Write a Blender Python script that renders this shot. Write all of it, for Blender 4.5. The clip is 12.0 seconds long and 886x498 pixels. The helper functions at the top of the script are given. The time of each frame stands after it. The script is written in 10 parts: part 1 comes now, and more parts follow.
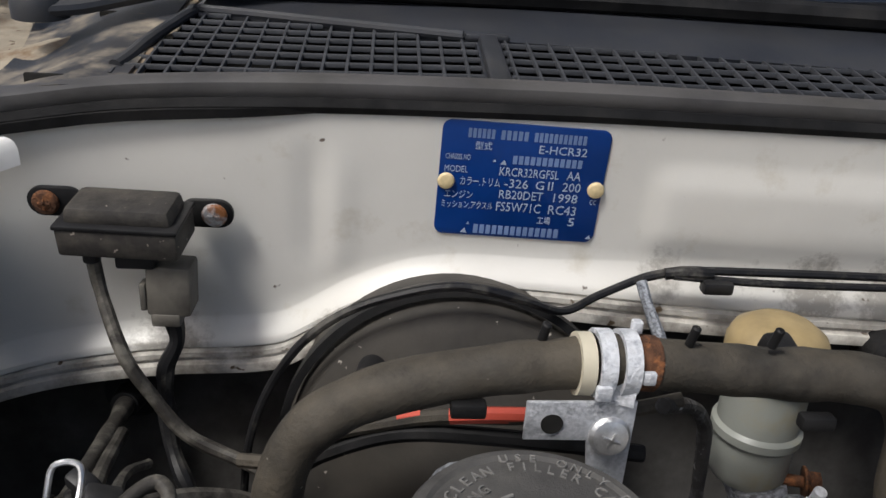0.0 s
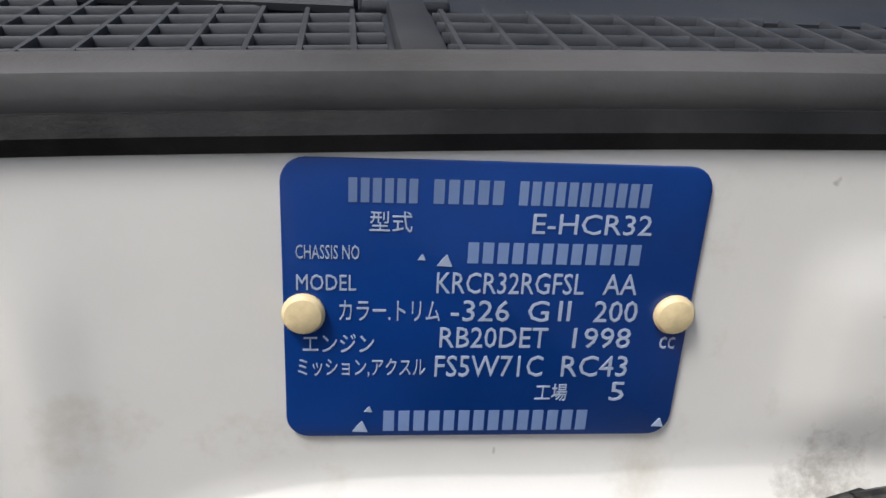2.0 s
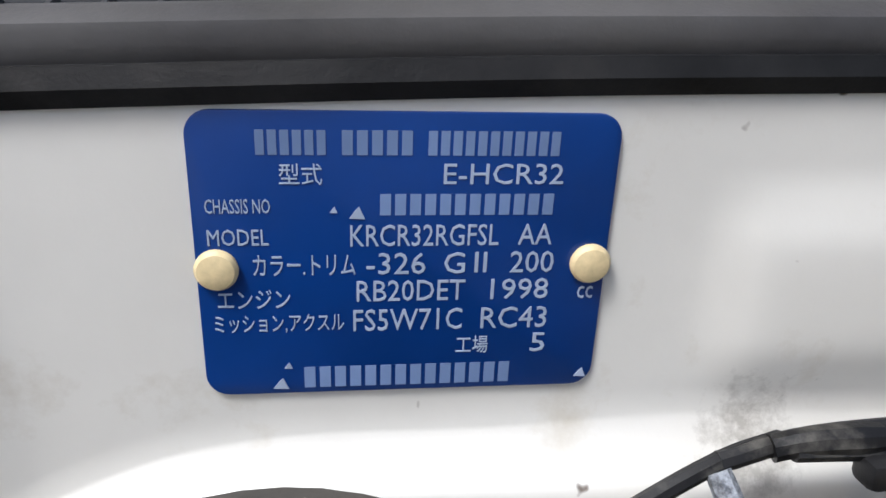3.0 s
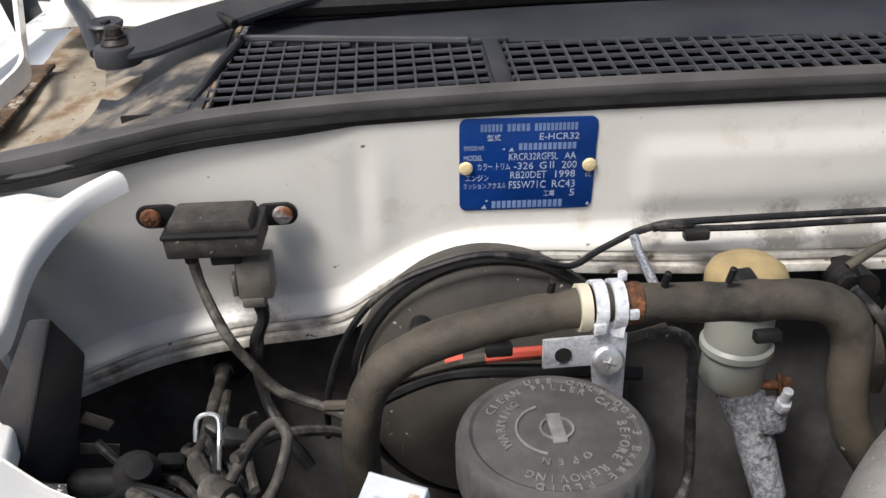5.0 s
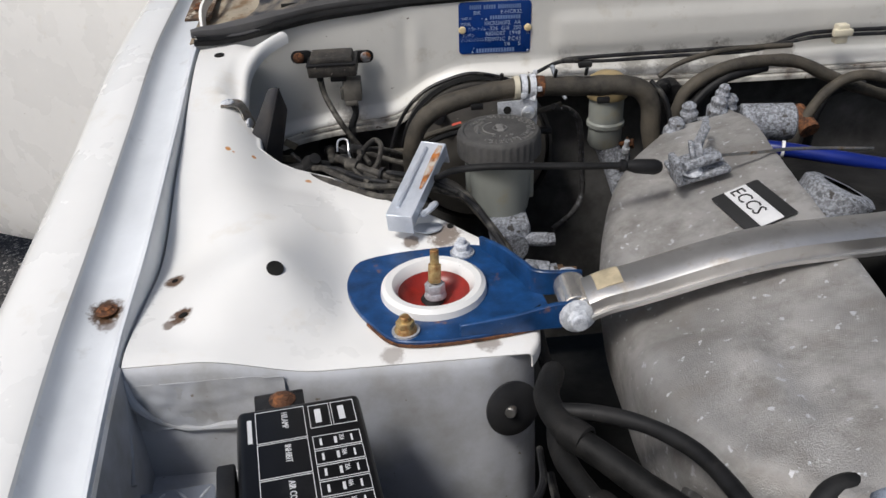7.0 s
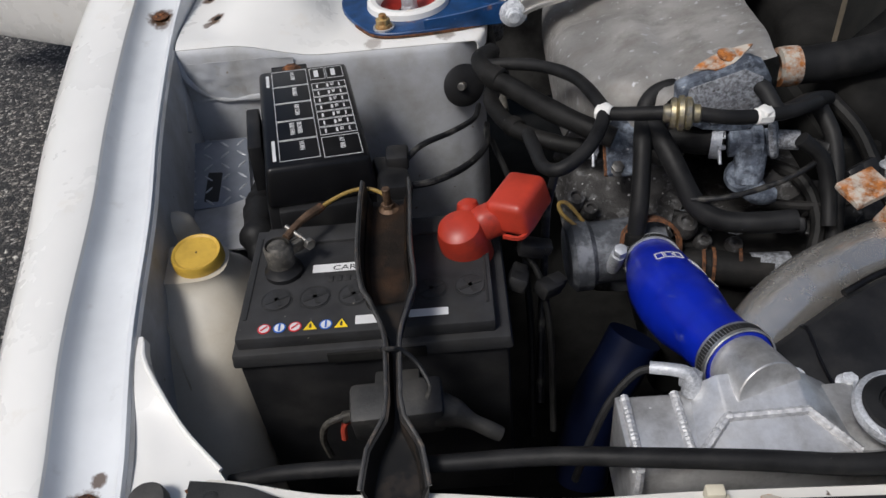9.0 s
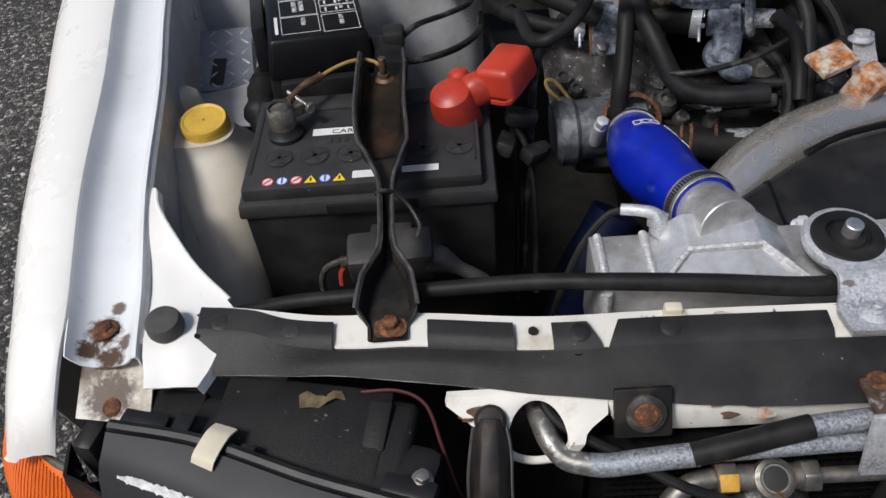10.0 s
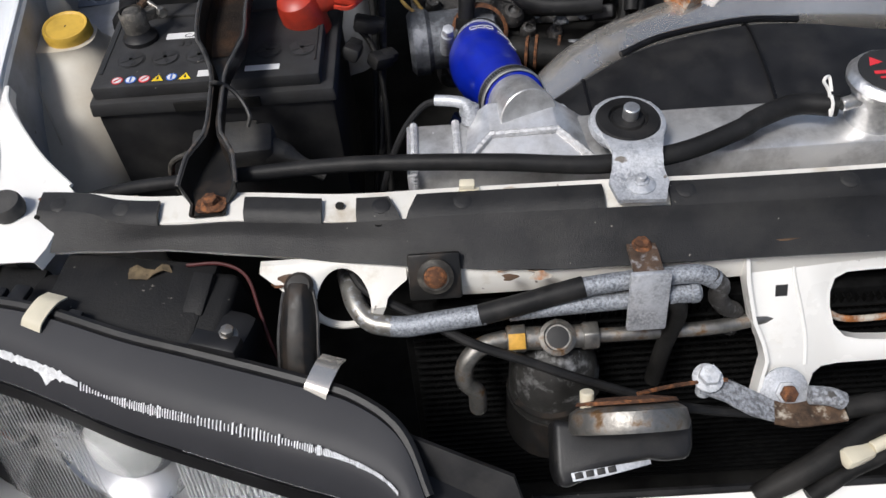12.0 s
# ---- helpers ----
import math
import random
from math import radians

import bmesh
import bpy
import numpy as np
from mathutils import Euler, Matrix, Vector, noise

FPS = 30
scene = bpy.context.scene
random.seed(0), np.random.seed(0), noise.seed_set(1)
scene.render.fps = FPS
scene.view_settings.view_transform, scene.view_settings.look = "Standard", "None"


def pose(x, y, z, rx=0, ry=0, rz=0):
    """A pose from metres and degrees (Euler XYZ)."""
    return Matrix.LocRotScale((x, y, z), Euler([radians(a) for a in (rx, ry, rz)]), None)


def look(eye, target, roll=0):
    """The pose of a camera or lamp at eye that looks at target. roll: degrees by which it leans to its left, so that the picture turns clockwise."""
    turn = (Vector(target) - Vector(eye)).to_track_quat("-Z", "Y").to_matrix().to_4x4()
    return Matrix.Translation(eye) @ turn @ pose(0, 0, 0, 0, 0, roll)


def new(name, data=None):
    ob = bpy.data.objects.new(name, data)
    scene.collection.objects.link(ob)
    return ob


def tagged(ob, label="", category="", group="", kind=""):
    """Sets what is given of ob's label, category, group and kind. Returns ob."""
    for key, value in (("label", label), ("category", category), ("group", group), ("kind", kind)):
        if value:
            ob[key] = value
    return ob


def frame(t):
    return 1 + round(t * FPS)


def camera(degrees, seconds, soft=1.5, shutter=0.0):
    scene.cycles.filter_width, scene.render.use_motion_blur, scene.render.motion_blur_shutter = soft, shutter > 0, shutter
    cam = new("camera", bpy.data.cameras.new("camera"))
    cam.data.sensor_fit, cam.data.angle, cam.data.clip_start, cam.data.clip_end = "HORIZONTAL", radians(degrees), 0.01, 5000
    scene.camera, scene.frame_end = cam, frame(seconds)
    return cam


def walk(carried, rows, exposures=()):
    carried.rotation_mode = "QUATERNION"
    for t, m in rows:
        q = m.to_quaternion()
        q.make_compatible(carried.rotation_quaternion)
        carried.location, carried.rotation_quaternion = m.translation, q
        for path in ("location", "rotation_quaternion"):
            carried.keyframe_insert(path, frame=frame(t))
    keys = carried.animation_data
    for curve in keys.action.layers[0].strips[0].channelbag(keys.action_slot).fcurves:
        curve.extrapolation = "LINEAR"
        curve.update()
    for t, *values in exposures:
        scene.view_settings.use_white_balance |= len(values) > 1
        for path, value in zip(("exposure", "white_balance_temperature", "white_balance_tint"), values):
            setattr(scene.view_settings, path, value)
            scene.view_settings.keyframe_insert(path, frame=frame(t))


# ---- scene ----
cam = camera(59.1, 12.0)
PATH = [
    (0, (0.0014, 0.0759, 1.0027), (0.1113, 1.3211, 0.4669), 3.97),
    (0.5, (0.0051, 0.1687, 0.9635), (0.044, 1.4345, 0.4676), 3.16),
    (1, (0.005, 0.2337, 0.9458), (0.1004, 1.5013, 0.4621), 0.81),
    (1.5, (0.0243, 0.2766, 0.9421), (0.155, 1.5543, 0.4949), 1.48),
    (2, (0.0425, 0.2998, 0.9407), (0.2023, 1.5853, 0.5267), 1.36),
    (2.5, (0.0492, 0.3038, 0.9334), (0.2316, 1.5791, 0.4974), 1.49),
    (3, (0.055, 0.2963, 0.935), (0.2518, 1.5676, 0.4938), 0.55),
    (3.2, (0.0538, 0.2835, 0.9446), (0.2203, 1.5533, 0.487), -0.02),
    (4.8, (0.008, 0.0393, 1.0263), (0.0409, 1.2745, 0.4581), -2.25),
    (5, (-0.0048, 0.0, 1.051), (0.0551, 1.2138, 0.4411), -2.4),
    (5.5, (-0.0027, -0.0802, 1.0742), (-0.0014, 1.1064, 0.4098), -4.4),
    (6, (-0.0197, -0.1979, 1.117), (-0.0537, 0.9894, 0.454), -3.2),
    (6.5, (-0.0306, -0.3257, 1.134), (-0.0088, 0.8684, 0.4832), -2.8),
    (6.7, (-0.0367, -0.3788, 1.136), (0.0082, 0.8031, 0.4649), -3.3),
    (8.3, (0.0122, -0.6283, 1.1326), (-0.0422, 0.4604, 0.3194), -6.4),
    (8.5, (0.0156, -0.648, 1.1299), (-0.0483, 0.427, 0.2996), -6.2),
    (9, (0.019, -0.7011, 1.1279), (-0.0313, 0.3128, 0.2228), -6.5),
    (9.5, (0.0177, -0.7392, 1.1204), (-0.0326, 0.2509, 0.1895), -5.4),
    (10, (0.0238, -0.7738, 1.1102), (-0.036, 0.1775, 0.1398), -6.4),
    (10.5, (0.0326, -0.8017, 1.1014), (-0.0156, 0.1176, 0.1004), -6.4),
    (11, (0.0408, -0.8276, 1.0986), (-0.015, 0.07, 0.0786), -7.1),
    (11.2, (0.0449, -0.8371, 1.0959), (0.0027, 0.0558, 0.0712), -6.8),
    (11.5, (0.0639, -0.8412, 1.0939), (0.0292, 0.0347, 0.0542), -6.8),
    (12, (0.1197, -0.8405, 1.1), (0.1034, 0.0578, 0.0793), -4.7),
]
EXPOSURES = [(0, 0.1, 6400, 10), (1, 0.28, 6350, 10), (2, 0.45, 6200, 10), (3.2, 0.55, 6000, 10), (5, 0.6, 6450, 10), (6, 0.33, 6350, 10), (6.7, 0.05, 6300, 10), (8.5, -0.33, 6300, 10), (9.5, -0.05, 6300, 10), (11, 0.03, 6300, 10), (12, 0.18, 6300, 10)]
walk(cam, [(t, look(eye, target, roll)) for t, eye, target, roll in PATH], EXPOSURES)

# ---- light: bright thin overcast, sun high and veiled ----
world = bpy.data.worlds.new("overcast_sky")
scene.world = world
world.use_nodes = True
wn = world.node_tree.nodes
sky = wn.new("ShaderNodeTexSky")
sky.sky_type = "NISHITA"
sky.sun_disc = False
sky.sun_elevation = radians(48)
sky.sun_rotation = radians(229)
sky.air_density, sky.dust_density, sky.ozone_density = 1.0, 4.0, 1.0
wn["Background"].inputs["Strength"].default_value = 0.088
world.node_tree.links.new(sky.outputs["Color"], wn["Background"].inputs["Color"])
sun = new("sun", bpy.data.lights.new("sun", "SUN"))
sun.data.energy = 2.75
sun.data.angle = radians(14)
sun.data.color = (1.0, 0.97, 0.93)
sun.matrix_world = look((-1.25, -1.1, 3.35), (0, 0, 0.7))


# ---- materials ----
def material(name, colour, rough=0.5, metal=0.0, vary=0.12, scale=25.0, grain=0.1, grain_scale=400.0,
             stain=None, stain_scale=30.0, stain_from=0.6, stain_soft=0.08, stain_rough=None, coat=0.0, specks=None,
             speck_scale=300.0, speck_from=0.72, spec=0.5):
    m = bpy.data.materials.new(name)
    m.use_nodes = True
    nt = m.node_tree
    n, l = nt.nodes, nt.links
    b = n["Principled BSDF"]
    tc = n.new("ShaderNodeTexCoord")
    info = n.new("ShaderNodeObjectInfo")
    shift = n.new("ShaderNodeVectorMath")
    shift.operation = "MULTIPLY_ADD"
    shift.inputs[1].default_value = (1, 1, 1)
    l.new(tc.outputs["Object"], shift.inputs[0])
    l.new(info.outputs["Random"], shift.inputs[2])

    def noise_at(s, detail=5.0, rough_=0.6, offset=0.0):
        t = n.new("ShaderNodeTexNoise")
        t.inputs["Scale"].default_value = s
        t.inputs["Detail"].default_value = detail
        t.inputs["Roughness"].default_value = rough_
        l.new(shift.outputs[0], t.inputs["Vector"])
        return t

    def mix(fac, a, c):
        x = n.new("ShaderNodeMix")
        x.data_type = "RGBA"
        if hasattr(fac, "links"):
            l.new(fac, x.inputs[0])
        else:
            x.inputs[0].default_value = fac
        for sock, v in ((x.inputs[6], a), (x.inputs[7], c)):
            if hasattr(v, "links"):
                l.new(v, sock)
            else:
                sock.default_value = (*v, 1)
        return x.outputs[2]

    def mask(t, start, soft):
        r = n.new("ShaderNodeMapRange")
        r.inputs["From Min"].default_value = start - soft
        r.inputs["From Max"].default_value = start + soft
        l.new(t.outputs["Fac"], r.inputs["Value"])
        return r.outputs["Result"]

    dark = tuple(max(0, c * (1 - 2.2 * vary)) for c in colour)
    light = tuple(min(1, c * (1 + 1.2 * vary)) for c in colour)
    broad = noise_at(scale)
    ramp = n.new("ShaderNodeMapRange")
    ramp.inputs["From Min"].default_value, ramp.inputs["From Max"].default_value = 0.3, 0.7
    l.new(broad.outputs["Fac"], ramp.inputs["Value"])
    col = mix(ramp.outputs["Result"], dark, light)
    rough_out = None
    if stain is not None:
        st = noise_at(stain_scale, 8.0, 0.65)
        k = mask(st, stain_from, stain_soft)
        col = mix(k, col, stain)
        if stain_rough is not None:
            r = n.new("ShaderNodeMapRange")
            r.inputs["To Min"].default_value, r.inputs["To Max"].default_value = rough, stain_rough
            l.new(k, r.inputs["Value"])
            rough_out = r.outputs["Result"]
    if specks is not None:
        sp = noise_at(speck_scale, 2.0, 0.5)
        col = mix(mask(sp, speck_from, 0.02), col, specks)
    l.new(col, b.inputs["Base Color"])
    fine = noise_at(grain_scale, 4.0)
    if rough_out is None:
        r = n.new("ShaderNodeMapRange")
        r.inputs["To Min"].default_value, r.inputs["To Max"].default_value = max(0.03, rough - 0.1), min(1, rough + 0.1)
        l.new(broad.outputs["Fac"], r.inputs["Value"])
        rough_out = r.outputs["Result"]
    l.new(rough_out, b.inputs["Roughness"])
    b.inputs["Metallic"].default_value = metal
    b.inputs["Specular IOR Level"].default_value = spec
    if coat:
        b.inputs["Coat Weight"].default_value = coat
        b.inputs["Coat Roughness"].default_value = 0.08
    if grain:
        bump = n.new("ShaderNodeBump")
        bump.inputs["Strength"].default_value = grain
        bump.inputs["Distance"].default_value = 0.001
        l.new(fine.outputs["Fac"], bump.inputs["Height"])
        l.new(bump.outputs["Normal"], b.inputs["Normal"])
    return m


WHITE = material("white_car_paint", (0.80, 0.79, 0.76), 0.28, vary=0.02, scale=9, grain=0.02, grain_scale=900, coat=0.3,
                 stain=(0.62, 0.57, 0.48), stain_scale=14, stain_from=0.72, stain_soft=0.12, specks=(0.12, 0.09, 0.06), speck_scale=190, speck_from=0.80)
OLDWHITE = material("aged_white_paint", (0.72, 0.70, 0.65), 0.42, vary=0.04, scale=14, grain=0.05, grain_scale=500,
                    stain=(0.42, 0.36, 0.27), stain_scale=22, stain_from=0.66, stain_soft=0.10, specks=(0.10, 0.07, 0.05), speck_scale=150, speck_from=0.74)
# white paint taken down to grey for walls that stand in shade, plus stains
SHADEDWHITE = material("shaded_white_bay_paint", (0.44, 0.45, 0.47), 0.5, vary=0.05, scale=16, grain=0.1, grain_scale=160,
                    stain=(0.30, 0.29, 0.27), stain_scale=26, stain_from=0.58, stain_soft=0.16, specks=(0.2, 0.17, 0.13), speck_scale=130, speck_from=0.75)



def grimed(m, spots, tone):
    """Adds dirt patches of their own shape at places given in the object's metres: (x, y, z, radius)."""
    n, l = m.node_tree.nodes, m.node_tree.links
    b = n["Principled BSDF"]
    tc = n.new("ShaderNodeTexCoord")
    nz = n.new("ShaderNodeTexNoise")
    nz.inputs["Scale"].default_value = 190
    nz.inputs["Detail"].default_value = 9
    nz.inputs["Roughness"].default_value = 0.7
    l.new(tc.outputs["Object"], nz.inputs["Vector"])
    for x, y, z, r, power in spots:
        d = n.new("ShaderNodeVectorMath")
        d.operation = "DISTANCE"
        l.new(tc.outputs["Object"], d.inputs[0])
        d.inputs[1].default_value = (x, y, z)
        k = n.new("ShaderNodeMapRange")
        k.inputs["From Min"].default_value, k.inputs["From Max"].default_value = 0.0, r
        k.inputs["To Min"].default_value, k.inputs["To Max"].default_value = 1.0, 0.0
        l.new(d.outputs["Value"], k.inputs["Value"])
        mul = n.new("ShaderNodeMath")
        mul.operation = "MULTIPLY"
        l.new(k.outputs["Result"], mul.inputs[0])
        l.new(nz.outputs["Fac"], mul.inputs[1])
        edge = n.new("ShaderNodeMapRange")
        edge.inputs["From Min"].default_value, edge.inputs["From Max"].default_value = 0.18, 0.30
        edge.inputs["To Max"].default_value = power
        l.new(mul.outputs[0], edge.inputs["Value"])
        x_ = n.new("ShaderNodeMix")
        x_.data_type = "RGBA"
        l.new(edge.outputs["Result"], x_.inputs[0])
        l.new(b.inputs["Base Color"].links[0].from_socket, x_.inputs[6])
        x_.inputs[7].default_value = (*tone, 1)
        l.new(x_.outputs[2], b.inputs["Base Color"])
    return m


FIREWHITE = grimed(material("aged_white_firewall_paint", (0.70, 0.685, 0.64), 0.42, vary=0.03, scale=14, grain=0.05, grain_scale=500,
                            stain=(0.52, 0.48, 0.40), stain_scale=26, stain_from=0.68, stain_soft=0.10, specks=(0.12, 0.09, 0.07), speck_scale=120, speck_from=0.765),
                   [(0.062, -0.02, 0.124, 0.022, 0.75), (0.10, -0.02, 0.118, 0.024, 0.6), (-0.21, -0.02, 0.065, 0.05, 0.6), (-0.12, -0.015, 0.072, 0.03, 0.5), (0.05, -0.02, 0.118, 0.03, 0.5), (0.135, -0.02, 0.112, 0.035, 0.6), (0.18, -0.02, 0.108, 0.04, 0.55), (0.235, -0.02, 0.106, 0.045, 0.6), (0.30, -0.02, 0.105, 0.05, 0.6)], (0.13, 0.11, 0.085))
RUST = material("rust", (0.11, 0.047, 0.022), 0.9, vary=0.35, scale=160, grain=0.9, grain_scale=600, stain=(0.26, 0.10, 0.035), stain_scale=220, stain_from=0.57)
RUSTPAINT = material("rusty_paint", (0.10, 0.06, 0.035), 0.85, vary=0.35, scale=90, grain=0.6, stain=(0.50, 0.45, 0.37), stain_scale=95, stain_from=0.6, stain_soft=0.06)
ORANGERUST = material("orange_corrosion", (0.40, 0.14, 0.03), 0.9, vary=0.35, scale=120, grain=0.8, stain=(0.46, 0.42, 0.36), stain_scale=90, stain_from=0.5)
RUBBER = material("black_rubber", (0.014, 0.014, 0.0145), 0.52, vary=0.25, scale=40, grain=0.2, grain_scale=600, stain=(0.026, 0.025, 0.024), stain_scale=30, stain_from=0.6, stain_soft=0.1, specks=(0.15, 0.14, 0.13), speck_scale=280, speck_from=0.79, spec=0.2)
STRIP = material("dull_black_rubber_sheet", (0.015, 0.015, 0.016), 0.5, vary=0.2, scale=30, grain=0.3, grain_scale=900, stain=(0.04, 0.039, 0.037), stain_scale=12, stain_from=0.58, stain_soft=0.15, specks=(0.3, 0.28, 0.25), speck_scale=260, speck_from=0.79, spec=0.3)
HOSE = material("dusty_rubber_hose", (0.040, 0.037, 0.032), 0.65, vary=0.25, scale=90, grain=0.6, grain_scale=500, stain=(0.105, 0.090, 0.068), stain_scale=26, stain_from=0.54, stain_soft=0.2, specks=(0.5, 0.48, 0.42), speck_scale=190, speck_from=0.76, spec=0.25)
PLASTIC = material("black_plastic", (0.014, 0.014, 0.015), 0.42, vary=0.2, scale=40, grain=0.12, grain_scale=900, stain=(0.03, 0.029, 0.028), stain_scale=26, stain_from=0.6, stain_soft=0.12, spec=0.3)
DUSTPLASTIC = material("dusty_black_plastic", (0.014, 0.014, 0.0145), 0.6, vary=0.25, scale=50, grain=0.35, grain_scale=700, stain=(0.034, 0.032, 0.029), stain_scale=35, stain_from=0.58, stain_soft=0.14, specks=(0.22, 0.2, 0.17), speck_scale=320, speck_from=0.77, spec=0.15)
GLOSSBLACK = material("glossy_black_plastic", (0.007, 0.007, 0.008), 0.3, vary=0.2, scale=30, grain=0.04, stain=(0.018, 0.018, 0.018), stain_scale=30, stain_from=0.64, stain_rough=0.5, spec=0.25)
BLACKPAINT = material("black_painted_steel", (0.012, 0.0115, 0.011), 0.38, vary=0.2, scale=40, grain=0.1, stain=(0.04, 0.028, 0.02), stain_scale=35, stain_from=0.62, stain_soft=0.1, stain_rough=0.8, spec=0.35)
GREYBLACK = material("greyed_black_plastic", (0.068, 0.066, 0.064), 0.75, vary=0.12, scale=80, grain=0.4, grain_scale=900, stain=(0.10, 0.097, 0.09), stain_scale=50, stain_from=0.6, stain_soft=0.15, spec=0.3)
# lighter than the cap so that the raised letters read
CAPLETTER = material("lighter_raised_letter", (0.18, 0.176, 0.167), 0.7, vary=0.2, scale=150, grain=0.2)
CASTALU = material("weathered_cast_aluminium", (0.45, 0.435, 0.415), 0.42, metal=0.45, vary=0.20, scale=11, grain=0.7, grain_scale=900, stain=(0.27, 0.255, 0.235), stain_scale=34, stain_from=0.56, stain_soft=0.12, stain_rough=0.62, specks=(0.62, 0.62, 0.63), speck_scale=140, speck_from=0.68)
GRIMYALU = material("grimy_cast_aluminium", (0.055, 0.052, 0.05), 0.7, metal=0.3, vary=0.35, scale=45, grain=0.8, grain_scale=300, stain=(0.15, 0.15, 0.15), stain_scale=120, stain_from=0.6, stain_soft=0.06, specks=(0.45, 0.45, 0.44), speck_scale=200, speck_from=0.72)
GREYHOSE = material("greyed_rubber_hose", (0.011, 0.0108, 0.0105), 0.58, vary=0.3, scale=50, grain=0.3, grain_scale=500, stain=(0.024, 0.0225, 0.021), stain_scale=32, stain_from=0.58, stain_soft=0.12, specks=(0.22, 0.21, 0.19), speck_scale=220, speck_from=0.78, spec=0.18)
OXIDE = material("white_oxidised_aluminium", (0.20, 0.205, 0.22), 0.7, metal=0.3, vary=0.25, scale=140, grain=1.0, grain_scale=600, stain=(0.42, 0.44, 0.475), stain_scale=340, stain_from=0.52, stain_soft=0.08, stain_rough=0.9, specks=(0.09, 0.085, 0.08), speck_scale=110, speck_from=0.68)
BRUSHALU = material("welded_aluminium_sheet", (0.84, 0.84, 0.84), 0.33, metal=0.72, vary=0.08, scale=18, grain=0.12, grain_scale=300, stain=(0.30, 0.29, 0.28), stain_scale=24, stain_from=0.57, stain_soft=0.14, stain_rough=0.5, specks=(0.9, 0.9, 0.9), speck_scale=240, speck_from=0.77)
WELD = material("dull_weld_metal", (0.60, 0.60, 0.61), 0.5, metal=0.5, vary=0.15, scale=260, grain=0.6, grain_scale=700)
POLISHED = material("polished_aluminium_bar", (0.62, 0.605, 0.585), 0.36, metal=0.85, vary=0.08, scale=25, grain=0.1, stain=(0.42, 0.37, 0.31), stain_scale=45, stain_from=0.64, stain_rough=0.6)
SATINPIPE = material("satin_metal_pipe", (0.70, 0.67, 0.62), 0.24, metal=0.8, vary=0.08, scale=14, grain=0.06, stain=(0.5, 0.45, 0.38), stain_scale=25, stain_from=0.64, stain_rough=0.5)
ZINC = material("corroded_zinc_plate", (0.46, 0.48, 0.51), 0.45, metal=0.6, vary=0.2, scale=60, grain=0.4, stain=(0.66, 0.67, 0.70), stain_scale=620, stain_from=0.54, stain_rough=0.85, stain_soft=0.12, specks=(0.20, 0.18, 0.16), speck_scale=90, speck_from=0.72)
SMOOTHZINC = material("bluish_zinc_plate", (0.60, 0.64, 0.70), 0.36, metal=0.4, vary=0.10, scale=14, grain=0.06, stain=(0.74, 0.77, 0.82), stain_scale=30, stain_from=0.58, stain_soft=0.14, specks=(0.42, 0.30, 0.2), speck_scale=240, speck_from=0.79)
STEEL = material("dull_steel", (0.30, 0.29, 0.27), 0.45, metal=0.85, vary=0.2, scale=90, grain=0.3, stain=(0.2, 0.12, 0.06), stain_scale=90, stain_from=0.6, stain_rough=0.85)
YELLOWZINC = material("yellow_passivated_steel", (0.55, 0.40, 0.18), 0.5, metal=0.6, vary=0.25, scale=120, grain=0.4, stain=(0.35, 0.17, 0.06), stain_scale=140, stain_from=0.55)
WHITECORR = material("white_corroded_bolt", (0.70, 0.72, 0.75), 0.7, metal=0.25, vary=0.12, scale=200, grain=0.8, grain_scale=700, stain=(0.4, 0.42, 0.46), stain_scale=220, stain_from=0.58)
BLUEPAINT = material("blue_painted_steel", (0.010, 0.055, 0.17), 0.38, vary=0.25, scale=60, grain=0.12, stain=(0.30, 0.14, 0.05), stain_scale=55, stain_from=0.68, stain_soft=0.06, stain_rough=0.85, specks=(0.3, 0.3, 0.3), speck_scale=400, speck_from=0.78)
BLUESILICONE = material("blue_silicone", (0.004, 0.018, 0.36), 0.3, vary=0.15, scale=30, grain=0.05, stain=(0.07, 0.09, 0.30), stain_scale=50, stain_from=0.66, stain_rough=0.6)
BLUEOXIDE = material("blue_grey_corrosion", (0.085, 0.10, 0.13), 0.75, metal=0.25, vary=0.3, scale=90, grain=1.0, grain_scale=500, stain=(0.27, 0.31, 0.37), stain_scale=120, stain_from=0.55, stain_soft=0.1, stain_rough=0.9, specks=(0.5, 0.52, 0.55), speck_scale=240, speck_from=0.74)
BLUEANOD = material("deep_blue_hose", (0.006, 0.018, 0.17), 0.3, vary=0.15)
BATTERYLID = material("dusty_grey_black_lid", (0.038, 0.038, 0.040), 0.6, vary=0.2, scale=40, grain=0.3, grain_scale=800, stain=(0.032, 0.031, 0.029), stain_scale=30, stain_from=0.6, stain_soft=0.15, specks=(0.25, 0.23, 0.2), speck_scale=300, speck_from=0.78, spec=0.2)
PLATEBLUE = material("blue_enamel_plate", (0.001, 0.034, 0.19), 0.32, vary=0.08, scale=30, grain=0.03, specks=(0.5, 0.55, 0.65), speck_scale=260, speck_from=0.83)
LETTER = material("plate_letter_silver", (0.36, 0.43, 0.56), 0.5, vary=0.05)
RIVET = material("cream_plastic_rivet", (0.72, 0.58, 0.33), 0.5, vary=0.08, scale=300, grain=0.2)
REDRUBBER = material("red_rubber_cover", (0.44, 0.04, 0.02), 0.42, vary=0.12, scale=40, grain=0.1, stain=(0.22, 0.03, 0.02), stain_scale=35, stain_from=0.64)
REDPAINT = material("red_spring_seat", (0.28, 0.02, 0.012), 0.4, vary=0.2, scale=60, grain=0.1)
REDWIRE = material("red_wire_cover", (0.50, 0.07, 0.04), 0.5)
